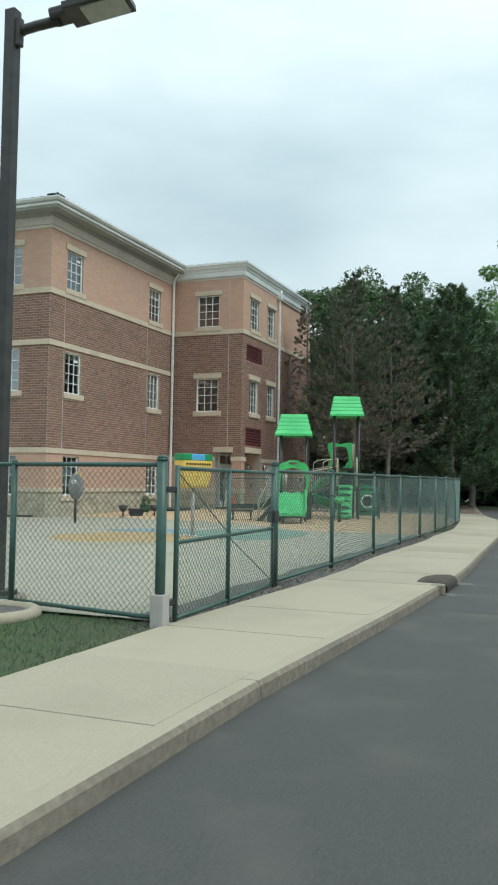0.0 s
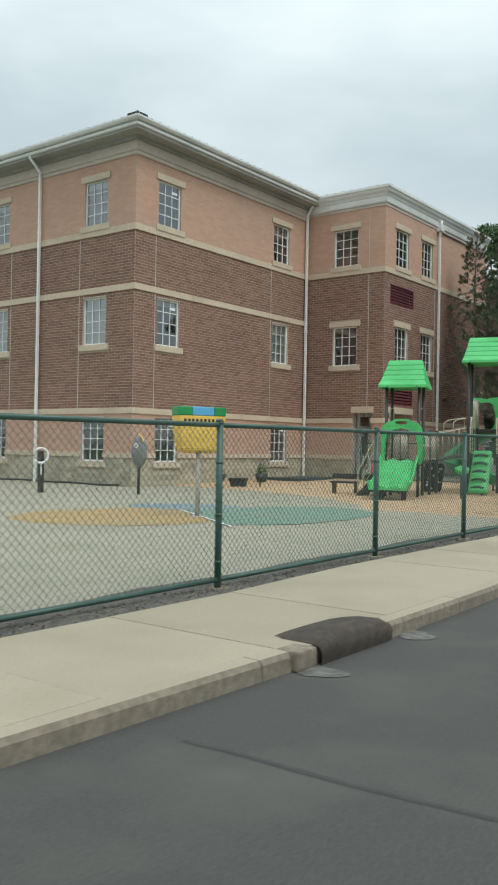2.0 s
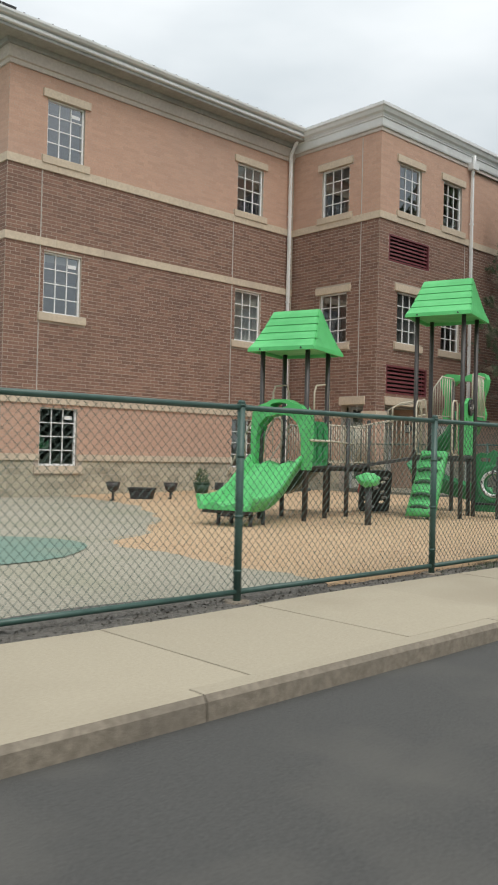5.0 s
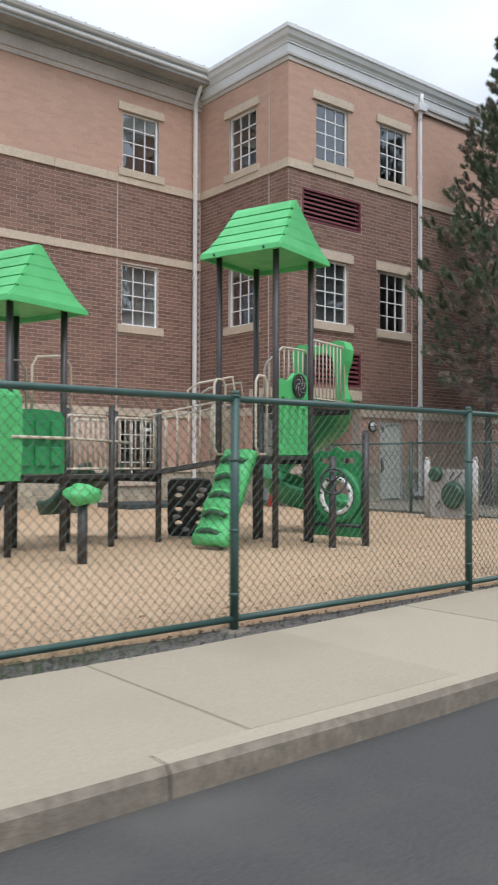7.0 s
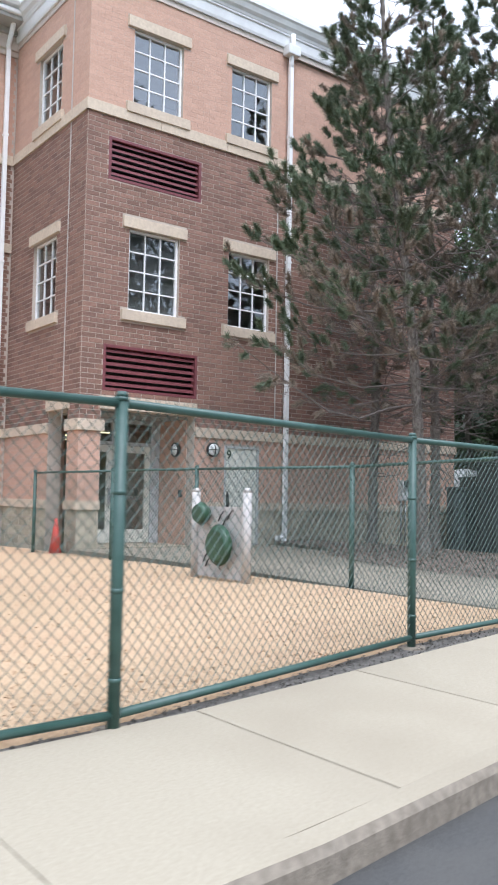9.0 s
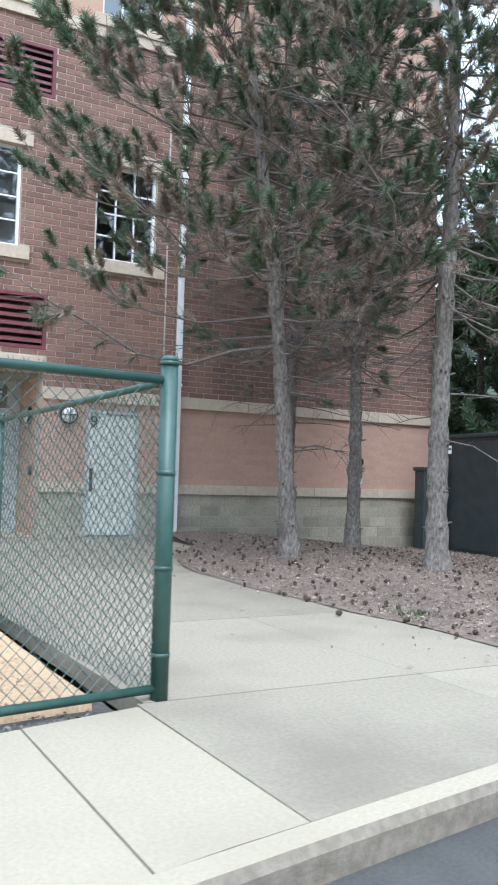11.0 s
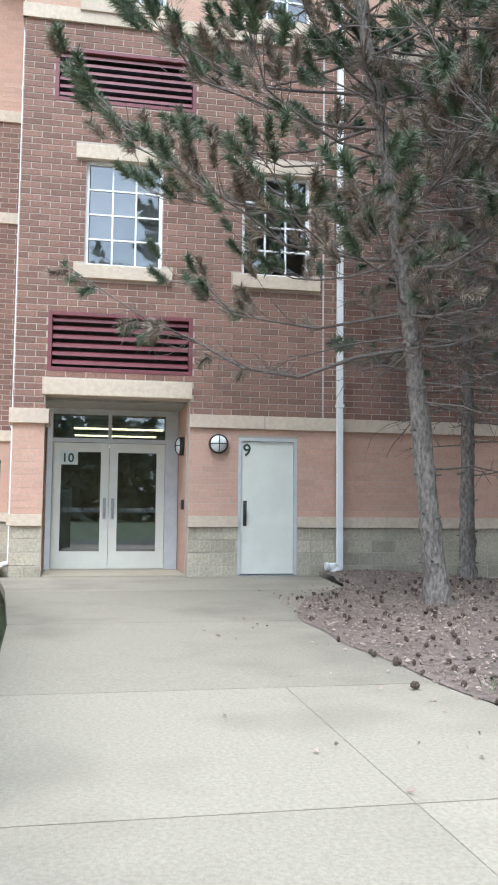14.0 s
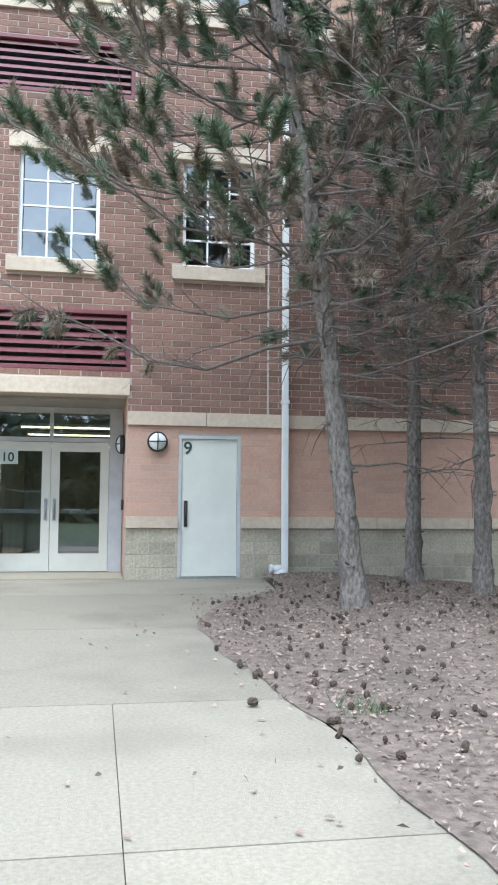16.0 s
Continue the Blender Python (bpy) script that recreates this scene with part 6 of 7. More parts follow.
# music panel between grey posts
music = thing("music_panel", "grey play panel with two dark green drums between grey posts", "play panel")
A, C = Vector((-9.73, 37.28, 0)), Vector((-8.57, 37.33, 0))
for p in (A, C):
    z = gz(p.x, p.y)
    bm = tube(B(), (p.x, p.y, z), (p.x, p.y, z + 1.24), 0.062, 16)
    tube(bm, (p.x, p.y, z + 1.24), (p.x, p.y, z + 1.30), 0.062, 16, 0.03)
    part("post", bm, GREYPOST, music)
mm = Matrix.Translation(A + Vector((0, 0, gz(A.x, A.y)))) @ Matrix.Rotation(math.atan2(C.y - A.y, C.x - A.x), 4, "Z")
bm = solid(B(), rounded2(0.06, (C - A).length - 0.06, 0.06, 1.04, 0.04), 0.05, mm)
board = part("board", bm, GREYPOST, music, "grey plastic board")
for x, z, r in ((0.29, 0.94, 0.165), (0.71, 0.52, 0.285)):
    bm = B()
    tube(bm, mm @ Vector((x, -0.02, z)), mm @ Vector((x, -0.12, z)), r * 0.6, 24, r)
    tube(bm, mm @ Vector((x, -0.12, z)), mm @ Vector((x, -0.20, z)), r, 24, r * 0.72)
    part("drum", bm, DARKGREEN, board, "dark green plastic drum")
for x, z in ((0.62, 0.92), (0.72, 0.86), (0.82, 0.94), (0.28, 0.34), (0.34, 0.28)):
    part("chime", pipe(B(), [mm @ Vector((x - 0.06, -0.02, z - 0.08)), mm @ Vector((x, -0.03, z)), mm @ Vector((x + 0.05, -0.02, z + 0.06))], 0.010, 6), BLACK, board)

# ---- things on the yard ----
yp = thing("basket_panel", "yellow ball-toss panel with green and blue top on a pole", "play panel")
bx, by = -7.9, 17.95
bz = gz(bx, by)
ym = Matrix.Translation((bx, by, 0)) @ Matrix.Rotation(radians(63), 4, "Z")
part("pole", tube(B(), (bx, by, bz), (bx, by, 1.5), 0.045, 14), GREYPOST, yp)
part("base_plate", tube(B(), (bx, by, bz), (bx, by, bz + 0.03), 0.13, 16), GREYPOST, yp)
bm = B()
rows = []
for z, w, d in ((1.33, 0.33, 0.09), (1.40, 0.40, 0.14), (1.65, 0.45, 0.17), (2.03, 0.485, 0.18)):
    rows.append([bm.verts.new(p) for p in ((-w, -d, z), (-w * 0.3, -d - 0.03, z + (0.06 if z < 1.35 else 0)), (w * 0.3, -d - 0.03, z + (0.06 if z < 1.35 else 0)), (w, -d, z), (w, d, z), (-w, d, z))])
for a, b in zip(rows, rows[1:]):
    for k in range(6):
        bm.faces.new((a[k], a[(k + 1) % 6], b[(k + 1) % 6], b[k]))
bm.faces.new(rows[0][::-1])
bm.faces.new(rows[-1])
bmesh.ops.recalc_face_normals(bm, faces=bm.faces)
bmesh.ops.bevel(bm, geom=[e for e in bm.edges if e.calc_face_angle(0) > 0.5], offset=0.02, segments=2, affect="EDGES")
part("hopper", moved(bm, ym), YELLOW, yp, "yellow moulded plastic hopper")
for x0, x1, mt, lab in ((-0.485, -0.20, DEEPGREEN, "green top block"), (-0.198, 0.24, BLUE, "light blue top block"), (0.242, 0.485, DEEPGREEN, "green top block")):
    part("top_block", moved(box(B(), x0, x1, -0.18, 0.18, 2.034, 2.2, 0.02), ym), mt, yp, lab)
bm = B()
for k in range(10):
    x = -0.36 + 0.08 * k
    box(bm, x - 0.02, x + 0.02, -0.222, -0.205, 1.92, 1.97)
part("vent_slots", moved(bm, ym), BLACK, yp)

post_sign = thing("play_post", "grey weathered owl-shaped plastic panel on a post", "play panel")
qx, qy = -15.1, 23.7
qz = gz(qx, qy)
part("post", tube(B(), (qx, qy, qz), (qx, qy, 0.95), 0.045, 12), POST, post_sign)
bm = B()
bmesh.ops.create_uvsphere(bm, u_segments=20, v_segments=12, radius=1)
bmesh.ops.scale(bm, vec=(0.30, 0.15, 0.47), verts=bm.verts)
bmesh.ops.translate(bm, vec=(qx, qy, 1.27), verts=bm.verts)
for f in bm.faces:
    f.smooth = True
shell = part("shell", bm, mat("weathered_grey_plastic", (0.20, 0.20, 0.20), (0.30, 0.29, 0.28), 8, 0.7, bump=0.1), post_sign)
bm = pipe(B(), [Vector((qx + 0.08 * math.cos(a), qy - 0.135, 1.44 + 0.05 * math.sin(a))) for a in [2 * math.pi * k / 16 for k in range(16)]], 0.018, 6, True)
part("dial", bm, LENS, shell, "pale ring")
bm = pipe(B(), [Vector((qx + 0.02 + 0.26 * math.sin(a), qy - 0.10, 1.50 + 0.26 * math.cos(a))) for a in [0.1 + 0.14 * k for k in range(10)]], 0.022, 6)
part("crest", bm, YELLOW, shell, "faded orange curved crest")

hose = thing("garden_hose", "dark hose lying along the foot of the brick wall", "hose")
part("hose_line", pipe(B(), [(x, YA - 0.22 - 0.05 * math.sin(x * 1.7), gz(x, YA) + 0.035 + 0.03 * abs(math.sin(x * 1.1))) for x in [-26.0 + 0.5 * k for k in range(15)]], 0.032, 8), BLACK, hose)

ringp = thing("ring_post", "open white ring on a dark play post beside the wall", "play stand")
qx, qy = -17.8, 22.3
part("post", box(B(), qx - 0.08, qx + 0.08, qy - 0.06, qy + 0.06, gz(qx, qy), 1.24, 0.02), POST, ringp)
bm = pipe(B(), [Vector((qx + 0.16 + 0.21 * math.cos(a) * 0.63, qy - 0.14 + 0.21 * math.cos(a) * 0.77, 1.10 + 0.22 * math.sin(a))) for a in [-2.5 + 5.0 * k / 20 for k in range(21)]], 0.036, 8)
part("rod", tube(B(), (qx + 0.17, qy - 0.13, 0.90), (qx + 0.17, qy - 0.13, 0.52), 0.022, 8), WHITE, ringp, "white hanging rod")
part("ring", bm, WHITE, ringp, "white plastic ring")


def mushroom(x, y, h, r, label):
    z = gz(x, y)
    t = thing("play_stool", label, "play stool", "black play stools", at=pose(x, y, z))
    part("stem", tube(B(), (0, 0, 0), (0, 0, h * 0.5), 0.035, 12, 0.03), POST, t)
    part("foot", tube(B(), (0, 0, 0), (0, 0, 0.025), 0.09, 16, 0.08), POST, t)
    bm = B()
    tube(bm, (0, 0, h * 0.45), (0, 0, h * 0.58), 0.05, 20, r * 0.72)
    tube(bm, (0, 0, h * 0.58), (0, 0, h * 0.95), r * 0.72, 20, r)
    tube(bm, (0, 0, h * 0.95), (0, 0, h), r, 20, r * 0.94)
    part("seat", bm, POST, t)


mushroom(-16.2, 28.88, 0.50, 0.19, "dark cup-shaped play stool on a thin stem")
mushroom(-15.46, 30.2, 0.48, 0.19, "dark cup-shaped play stool on a thin stem")
bench = thing("play_bench", "low black moulded bench on the mulch", "bench", at=pose(-16.05, 29.7, gz(-16.05, 29.7), 0, 0, 32))
bm = B()
solid(bm, [(-0.25, 0.0), (-0.07, 0.0), (-0.05, 0.05), (0.05, 0.05), (0.07, 0.0), (0.25, 0.0), (0.32, 0.27), (-0.32, 0.27)], 0.30)
bmesh.ops.recalc_face_normals(bm, faces=bm.faces)
lo = min(v.co.y for v in bm.verts)
bmesh.ops.translate(bm, vec=(0, -0.15 - lo, 0), verts=bm.verts)
part("body", bm, BLACK, bench)
part("seat", box(B(), -0.35, 0.35, -0.18, 0.18, 0.272, 0.34, 0.025), BLACK, bench)
bench2 = thing("play_bench", "low dark bench beside the slide", "bench", at=pose(-10.58, 27.88, gz(-10.58, 27.88), 0, 0, 20))
part("seat", box(B(), -0.42, 0.42, -0.2, 0.2, 0.34, 0.40, 0.01), POST, bench2)
part("backrest", box(B(), -0.42, 0.42, 0.17, 0.21, 0.46, 0.62, 0.01), POST, bench2)
for x in (-0.33, 0.33):
    part("leg", box(B(), x - 0.03, x + 0.03, -0.18, 0.2, 0.0, 0.339), POST, bench2)
# sand box border
sb = thing("dark_planter", "low dark planter box against the brick wall", "planter", at=pose(-17.2, 35.4, gz(-17.2, 35.4)))
part("box_wall", box(B(), -0.8, 0.8, -1.3, 1.3, 0.0, 0.14, 0.02), BINGREEN, sb)

bush = thing("shrub", "small grey-green shrub in a dark pot before the wall", "shrub")
hv, hf = [], []
rng = np.random.default_rng(7)
for k in range(240):
    d = rng.normal(size=3)
    d /= np.linalg.norm(d)
    c = np.array([-17.35, 32.85, gz(-17.35, 32.85) + 0.50]) + d * np.array([0.24, 0.24, 0.30]) * rng.uniform(0.5, 1.0)
    a, b = rng.normal(size=3) * 0.035, rng.normal(size=3) * 0.035
    i = len(hv)
    hv += [c - a, c + b, c + a]
    hf.append((i, i + 1, i + 2))
raw("foliage", hv, hf, FARNEEDLE, bush)
part("stem", tube(B(), (-17.35, 32.85, gz(-17.35, 32.85)), (-17.35, 32.85, 0.4), 0.03, 8), TWIG, bush)
part("pot", tube(tube(B(), (-17.35, 32.85, gz(-17.35, 32.85)), (-17.35, 32.85, gz(-17.35, 32.85) + 0.32), 0.17, 20, 0.25), (-17.35, 32.85, gz(-17.35, 32.85) + 0.32), (-17.35, 32.85, gz(-17.35, 32.85) + 0.36), 0.265, 20), DARKGREEN, bush, "dark green round pot")

# ---- trees ----
class Bag:
    """Collects triangles and bars for one mesh."""

    def __init__(self):
        self.v, self.f, self.n = [], [], 0

    def tris(self, a, b, c):
        k = len(a)
        self.v.append(np.stack([a, b, c], 1).reshape(-1, 3))
        self.f.append((np.arange(3 * k).reshape(-1, 3) + self.n))
        self.n += 3 * k

    def bar(self, pts, rad, n=5, rough=None):
        pts = np.asarray(pts, float)
        m = len(pts)
        d = np.gradient(pts, axis=0)
        d /= np.linalg.norm(d, axis=1)[:, None] + 1e-9
        ref = np.where(np.abs(d[:, 2:3]) > 0.8, [[1.0, 0, 0]], [[0, 0, 1.0]])
        a = np.cross(d, ref)
        a /= np.linalg.norm(a, axis=1)[:, None] + 1e-9
        b = np.cross(d, a)
        ang = 2 * np.pi * np.arange(n) / n
        ring = pts[:, None] + (a[:, None] * np.cos(ang)[None, :, None] + b[:, None] * np.sin(ang)[None, :, None]) * np.asarray(rad)[:, None, None] * (1.0 if rough is None else rough[:, :, None])
        self.v.append(ring.reshape(-1, 3))
        i, k = np.meshgrid(np.arange(m - 1), np.arange(n), indexing="ij")
        p = i * n + k
        q = i * n + (k + 1) % n
        quads = np.stack([p, q, q + n, p + n], -1).reshape(-1, 4)
        self.f.append(np.concatenate([quads[:, [0, 1, 2]], quads[:, [0, 2, 3]]]) + self.n)
        self.n += m * n

    def make(self, name, material, parent, smooth=False):
        v, f = np.concatenate(self.v), np.concatenate(self.f)
        me = bpy.data.meshes.new(name)
        me.vertices.add(len(v))
        me.vertices.foreach_set("co", v.astype(np.float32).ravel())
        me.loops.add(f.size)
        me.loops.foreach_set("vertex_index", f.astype(np.int32).ravel())
        me.polygons.add(len(f))
        me.polygons.foreach_set("loop_start", np.arange(0, f.size, 3, dtype=np.int32))
        me.polygons.foreach_set("use_smooth", np.full(len(f), smooth))
        me.update(calc_edges=True)
        me.materials.append(material)
        ob = new(name, me)
        ob.parent = parent
        return ob


def tufts(bag, rng, centres, ways, count, length, width):
    """Brushes of needles: count thin triangles round each centre, leaning along its way."""
    k = len(centres)
    c = np.repeat(centres, count, 0)
    w = np.repeat(ways, count, 0)
    d = rng.normal(size=(k * count, 3))
    d -= (d * w).sum(1)[:, None] * w
    d /= np.linalg.norm(d, axis=1)[:, None] + 1e-9
    lean = rng.uniform(0.3, 1.35, (k * count, 1))
    n = d * np.sin(lean) + w * np.cos(lean)
    ln = length * rng.uniform(0.6, 1.1, (k * count, 1))
    base = c - w * rng.uniform(0, length * 0.6, (k * count, 1)) + d * 0.004
    s = np.cross(n, rng.normal(size=n.shape))
    s /= np.linalg.norm(s, axis=1)[:, None] + 1e-9
    tip = base + n * ln - np.array([0, 0, 1.0]) * ln * 0.12 * rng.uniform(0, 1, (k * count, 1))
    bag.tris(base - s * width / 2, base + s * width / 2, tip)


def pine(x, y, h, seed, lean=(0, 0), r0=0.17, clear=2.4, reach=2.6, density=1.0, needles=34, length=0.15, width=0.007, label="tall pine with flaky grey bark and dark needle tufts", dead=16, brown_to=0.0, taper=0.8, clump=4, brown_share=0.6, foliage=None, level=1.0, favour=(0.0, 0.0)):
    rng = np.random.default_rng(seed)
    z0 = gz(x, y) - 0.05
    t = thing("pine_tree", label, "tree", "pines beside the wall")
    trunk, twig, leaf, dry = Bag(), Bag(), Bag(), Bag()
    m = 110
    s = np.linspace(0, 1, m)
    axis = np.stack([x + lean[0] * s * h + 0.05 * np.sin(s * 9 + seed), y + lean[1] * s * h + 0.05 * np.cos(s * 7 + seed), z0 + s * h], 1)
    rad = r0 * (1 - 0.88 * s) + 0.09 * r0 / 0.17 * np.exp(-s * h / 0.22) + 0.017 * np.exp(-(((s * h + seed + 0.1 * np.sin(s * 31)) % 0.47 - 0.23) / 0.045) ** 2) + rng.normal(size=m) * 0.0045
    trunk.bar(axis, rad, 16, 1 + np.clip(rng.normal(size=(m, 16)) * 0.07, -0.14, 0.16))

    def spot(zz):
        q = min(1.0, max(0.0, zz / h))
        return np.array([np.interp(q, s, axis[:, k]) for k in range(3)]), float(np.interp(q, s, rad))

    zz, turn = clear, rng.uniform(0, 6)
    cen, way, cen_d, way_d = [], [], [], []
    step = length * 0.4
    while zz < h - 0.3:
        q = (zz - clear) / (h - clear)
        for k in range(rng.integers(4, 7)):
            a = turn + k * 2 * np.pi / 5 + rng.uniform(-0.35, 0.35)
            ln = reach * (0.75 + 0.5 * min(1, q * 4)) * (1 - q) ** taper * rng.uniform(0.65, 1.15) * (1 + favour[1] * max(-0.7, 1 - 3.5 * q) * np.cos(a - favour[0])) + 0.25
            p0, rr = spot(zz + rng.uniform(-0.1, 0.1))
            rise = (0.1 + 0.55 * q) * level
            out = np.array([np.cos(a), np.sin(a), 0])
            u = np.linspace(0, 1, 7)
            line = p0 + np.outer(u, out) * ln + np.outer(u * rise - 0.22 * level * np.sin(u * np.pi) * (1 - q) + 0.18 * u ** 3, [0, 0, 1]) * ln
            line[1:] += rng.normal(size=(6, 3)) * 0.035 * ln * u[1:, None]
            rb = max(0.009, min(rr * 0.45, 0.006 + 0.0052 * ln))
            twig.bar(line, rb * (1 - 0.75 * u), 5)
            for j in range(int((4 + 5 * ln) * density)):
                f = rng.uniform(0.3, 1.0)
                p = np.array([np.interp(f, u, line[:, c]) for c in range(3)])
                sd = (1 if j % 2 else -1)
                b = a + sd * rng.uniform(0.3, 1.1)
                l2 = rng.uniform(0.25, 0.7) * (1.15 - 0.6 * f) * min(1.2, 0.5 + ln * 0.35)
                d2 = np.array([np.cos(b), np.sin(b), rng.uniform(-0.1, 0.55)])
                d2 /= np.linalg.norm(d2)
                v = np.linspace(0, 1, 4)
                low = zz < brown_to
                sub = p + np.outer(v, d2) * l2 + np.outer(v ** 2, [0, 0, -0.1 if low else 0.42]) * l2
                twig.bar(sub, 0.0055 * (1 - 0.5 * v), 4)
                tip = d2 * 0.8 + np.array([0, 0, -0.35 if low else 0.75])
                tip /= np.linalg.norm(tip)
                if low:
                    for g in range(3):
                        d3 = d2 + rng.normal(size=3) * 0.6
                        d3 /= np.linalg.norm(d3)
                        twig.bar(sub[1 + g % 3] + np.outer(np.linspace(0, 1, 3), d3) * rng.uniform(0.12, 0.45), np.array([0.004, 0.003, 0.0015]), 3)
                if rng.uniform() < ((0.85 if f < 0.7 else 0.55) if low else (0.6 if f < 0.55 else 0.15)):
                    continue
                browned = brown_share * (1.0 if zz < brown_to + 3.2 else 0.45)
                brown = rng.uniform() < ((0.85 if f < 0.75 else 0.45) if low else (browned if f < 0.75 else 0.3 * browned))
                for e in range(clump if l2 > 0.3 else clump - 1):
                    (cen_d if brown else cen).append(sub[-1] - tip * step * (e - 1))
                    (way_d if brown else way).append(tip)
            cen.append(line[-1])
            w = line[-1] - line[-2]
            way.append(w / np.linalg.norm(w))
        turn += 0.9
        zz += rng.uniform(0.30, 0.46) * (1.15 - 0.3 * q)
    for ring in np.arange((0.23 - seed) % 0.47, min(h * 0.45, clear + 2.0), 0.47):
        for k in range(4):
            p0, rr = spot(ring + rng.uniform(-0.03, 0.03))
            a = rng.uniform(0, 2 * np.pi)
            stub = np.array([np.cos(a), np.sin(a), rng.uniform(-0.1, 0.3)])
            trunk.bar(p0 + np.outer([rr * 0.7, rr + rng.uniform(0.015, 0.07)], stub), [0.019, 0.011], 6)
    for k in range(dead):
        zz = rng.uniform(1.5 if clear > 2 else 0.8, clear + 2.4)
        p0, rr = spot(zz)
        a = rng.uniform(0, 2 * np.pi)
        ln = rng.uniform(0.5, 1.9)
        u = np.linspace(0, 1, 6)
        out = np.array([np.cos(a), np.sin(a), rng.uniform(-0.25, 0.15)])
        line = p0 + np.outer(u, out) * ln + np.outer(-0.12 * u ** 2, [0, 0, 1]) * ln + rng.normal(size=(6, 3)) * 0.03 * u[:, None]
        twig.bar(line, 0.014 * (1 - 0.8 * u), 5)
        for j in range(rng.integers(2, 7)):
            f = rng.uniform(0.3, 1)
            p = np.array([np.interp(f, u, line[:, c]) for c in range(3)])
            d2 = rng.normal(size=3) + out
            d2 /= np.linalg.norm(d2)
            twig.bar(p + np.outer(np.linspace(0, 1, 3), d2) * rng.uniform(0.15, 0.55), np.array([0.005, 0.004, 0.002]), 4)
    tufts(leaf, rng, np.array(cen), np.array(way), needles, length, width)
    if cen_d:
        tufts(dry, rng, np.array(cen_d), np.array(way_d), needles, length * 0.95, width)
    trunk.make("trunk", BARK, t, True)
    twig.make("limbwork", TWIG, t, True)
    leaf.make("crown", foliage or NEEDLE, t)
    if cen_d:
        dry.make("dry_foliage", DRYNEEDLE, t)
    return t


near = dict(needles=58, length=0.13, width=0.0108, clump=4, brown_share=0.62)
thin = dict(near, density=0.8, brown_to=6.2, taper=1.3)
pine(-10.19, 42.69, 12.3, 11, lean=(0.02, -0.138), r0=0.118, clear=2.85, reach=3.1, dead=22, density=1.45, brown_to=3.2, taper=1.35, level=0.4, favour=(radians(-82), 0.45), label="leaning pine with flaky grey bark beside the concrete walk", **near)
pine(-13.35, 44.55, 11.6, 23, lean=(0.0, -0.02), r0=0.115, clear=2.8, reach=1.75, dead=18, **dict(thin, brown_to=8.6))
pine(-11.85, 44.83, 12.0, 37, lean=(0.0, -0.015), r0=0.115, clear=3.0, reach=2.2, dead=18, **thin)
pine(-8.6, 43.85, 11.9, 41, lean=(0.01, -0.01), r0=0.135, clear=3.3, reach=3.3, dead=16, density=1.5, brown_to=4.2, taper=1.3, label="thick-trunked pine with flaky grey bark in leaf litter", **near)
far = dict(needles=12, length=0.27, width=0.055, dead=4, density=1.15, brown_share=0.0, foliage=FARNEEDLE)
for n, (x, y, h) in enumerate(((-6.3, 50.7, 13.4), (-9.5, 52.1, 13.0), (-12.6, 51.7, 13.5), (-5.6, 55.1, 13.2), (-8.4, 57.0, 14.2), (-14.4, 55.6, 14.6), (-17.5, 53.1, 8.2), (-11.5, 59.0, 14.0))):
    pine(x, y, h, 100 + n, r0=0.18, clear=1.4 if n % 2 else 1.8, reach=2.9, label="dark pine in the row behind the school", **far)


def broadleaf(x, y, h, r, seed, material, count, size, label):
    rng = np.random.default_rng(seed)
    t = thing("tree", label, "tree", "broadleaf trees behind the drive")
    z0 = gz(x, y) - 0.1
    trunk, leaf = Bag(), Bag()
    u = np.linspace(0, 1, 10)
    axis = np.stack([x + 0.25 * np.sin(u * 3 + seed), y + 0.25 * np.cos(u * 2 + seed), z0 + u * h * 0.75], 1)
    trunk.bar(axis, 0.24 * (1 - 0.8 * u) + 0.02, 10)
    cl = []
    for k in range(34):
        f = rng.uniform(0.22, 1.0)
        a = rng.uniform(0, 2 * np.pi)
        rr = r * np.sqrt(rng.uniform(0.1, 1)) * (0.65 + 0.6 * np.sin(f * np.pi)) * (1.1 - 0.55 * f)
        c = np.array([x + rr * np.cos(a), y + rr * np.sin(a), z0 + h * (0.22 + 0.76 * f)])
        p = np.array([np.interp(min(1, f * 0.8), u, axis[:, j]) for j in range(3)])
        v = np.linspace(0, 1, 5)
        trunk.bar(p + np.outer(v, c - p) + np.outer(np.sin(v * np.pi), [0, 0, 0.25]), 0.06 * (1 - 0.85 * v) + 0.006, 5)
        cl.append((c, rng.uniform(0.7, 1.4)))
    per = count // len(cl)
    for c, rr in cl:
        d = rng.normal(size=(per, 3))
        d /= np.linalg.norm(d, axis=1)[:, None]
        pos = c + d * rr * np.array([1, 1, 0.7]) * rng.uniform(0.3, 1.1, (per, 1)) ** 0.6
        a = rng.normal(size=(per, 3))
        a /= np.linalg.norm(a, axis=1)[:, None]
        b = np.cross(a, rng.normal(size=(per, 3)))
        b /= np.linalg.norm(b, axis=1)[:, None]
        q = size * rng.uniform(0.6, 1.2, (per, 1))
        leaf.tris(pos - a * q, pos + b * q * 0.6, pos + a * q)
    trunk.make("trunk", BARK, t, True)
    leaf.make("crown", material, t)
    return t


for n, (x, y, h, r) in enumerate(((-3.4, 61.0, 19.0, 4.2), (-6.6, 64.0, 15.5, 4.0), (0.5, 60.0, 15.0, 4.0), (-10.0, 68.0, 17.0, 4.2), (-1.0, 68.0, 17.0, 4.2), (-14.5, 66.0, 17.0, 4.2))):
    broadleaf(x, y, h, r, 300 + n, LEAF, 12000, 0.17, "leafy green tree at the end of the drive")

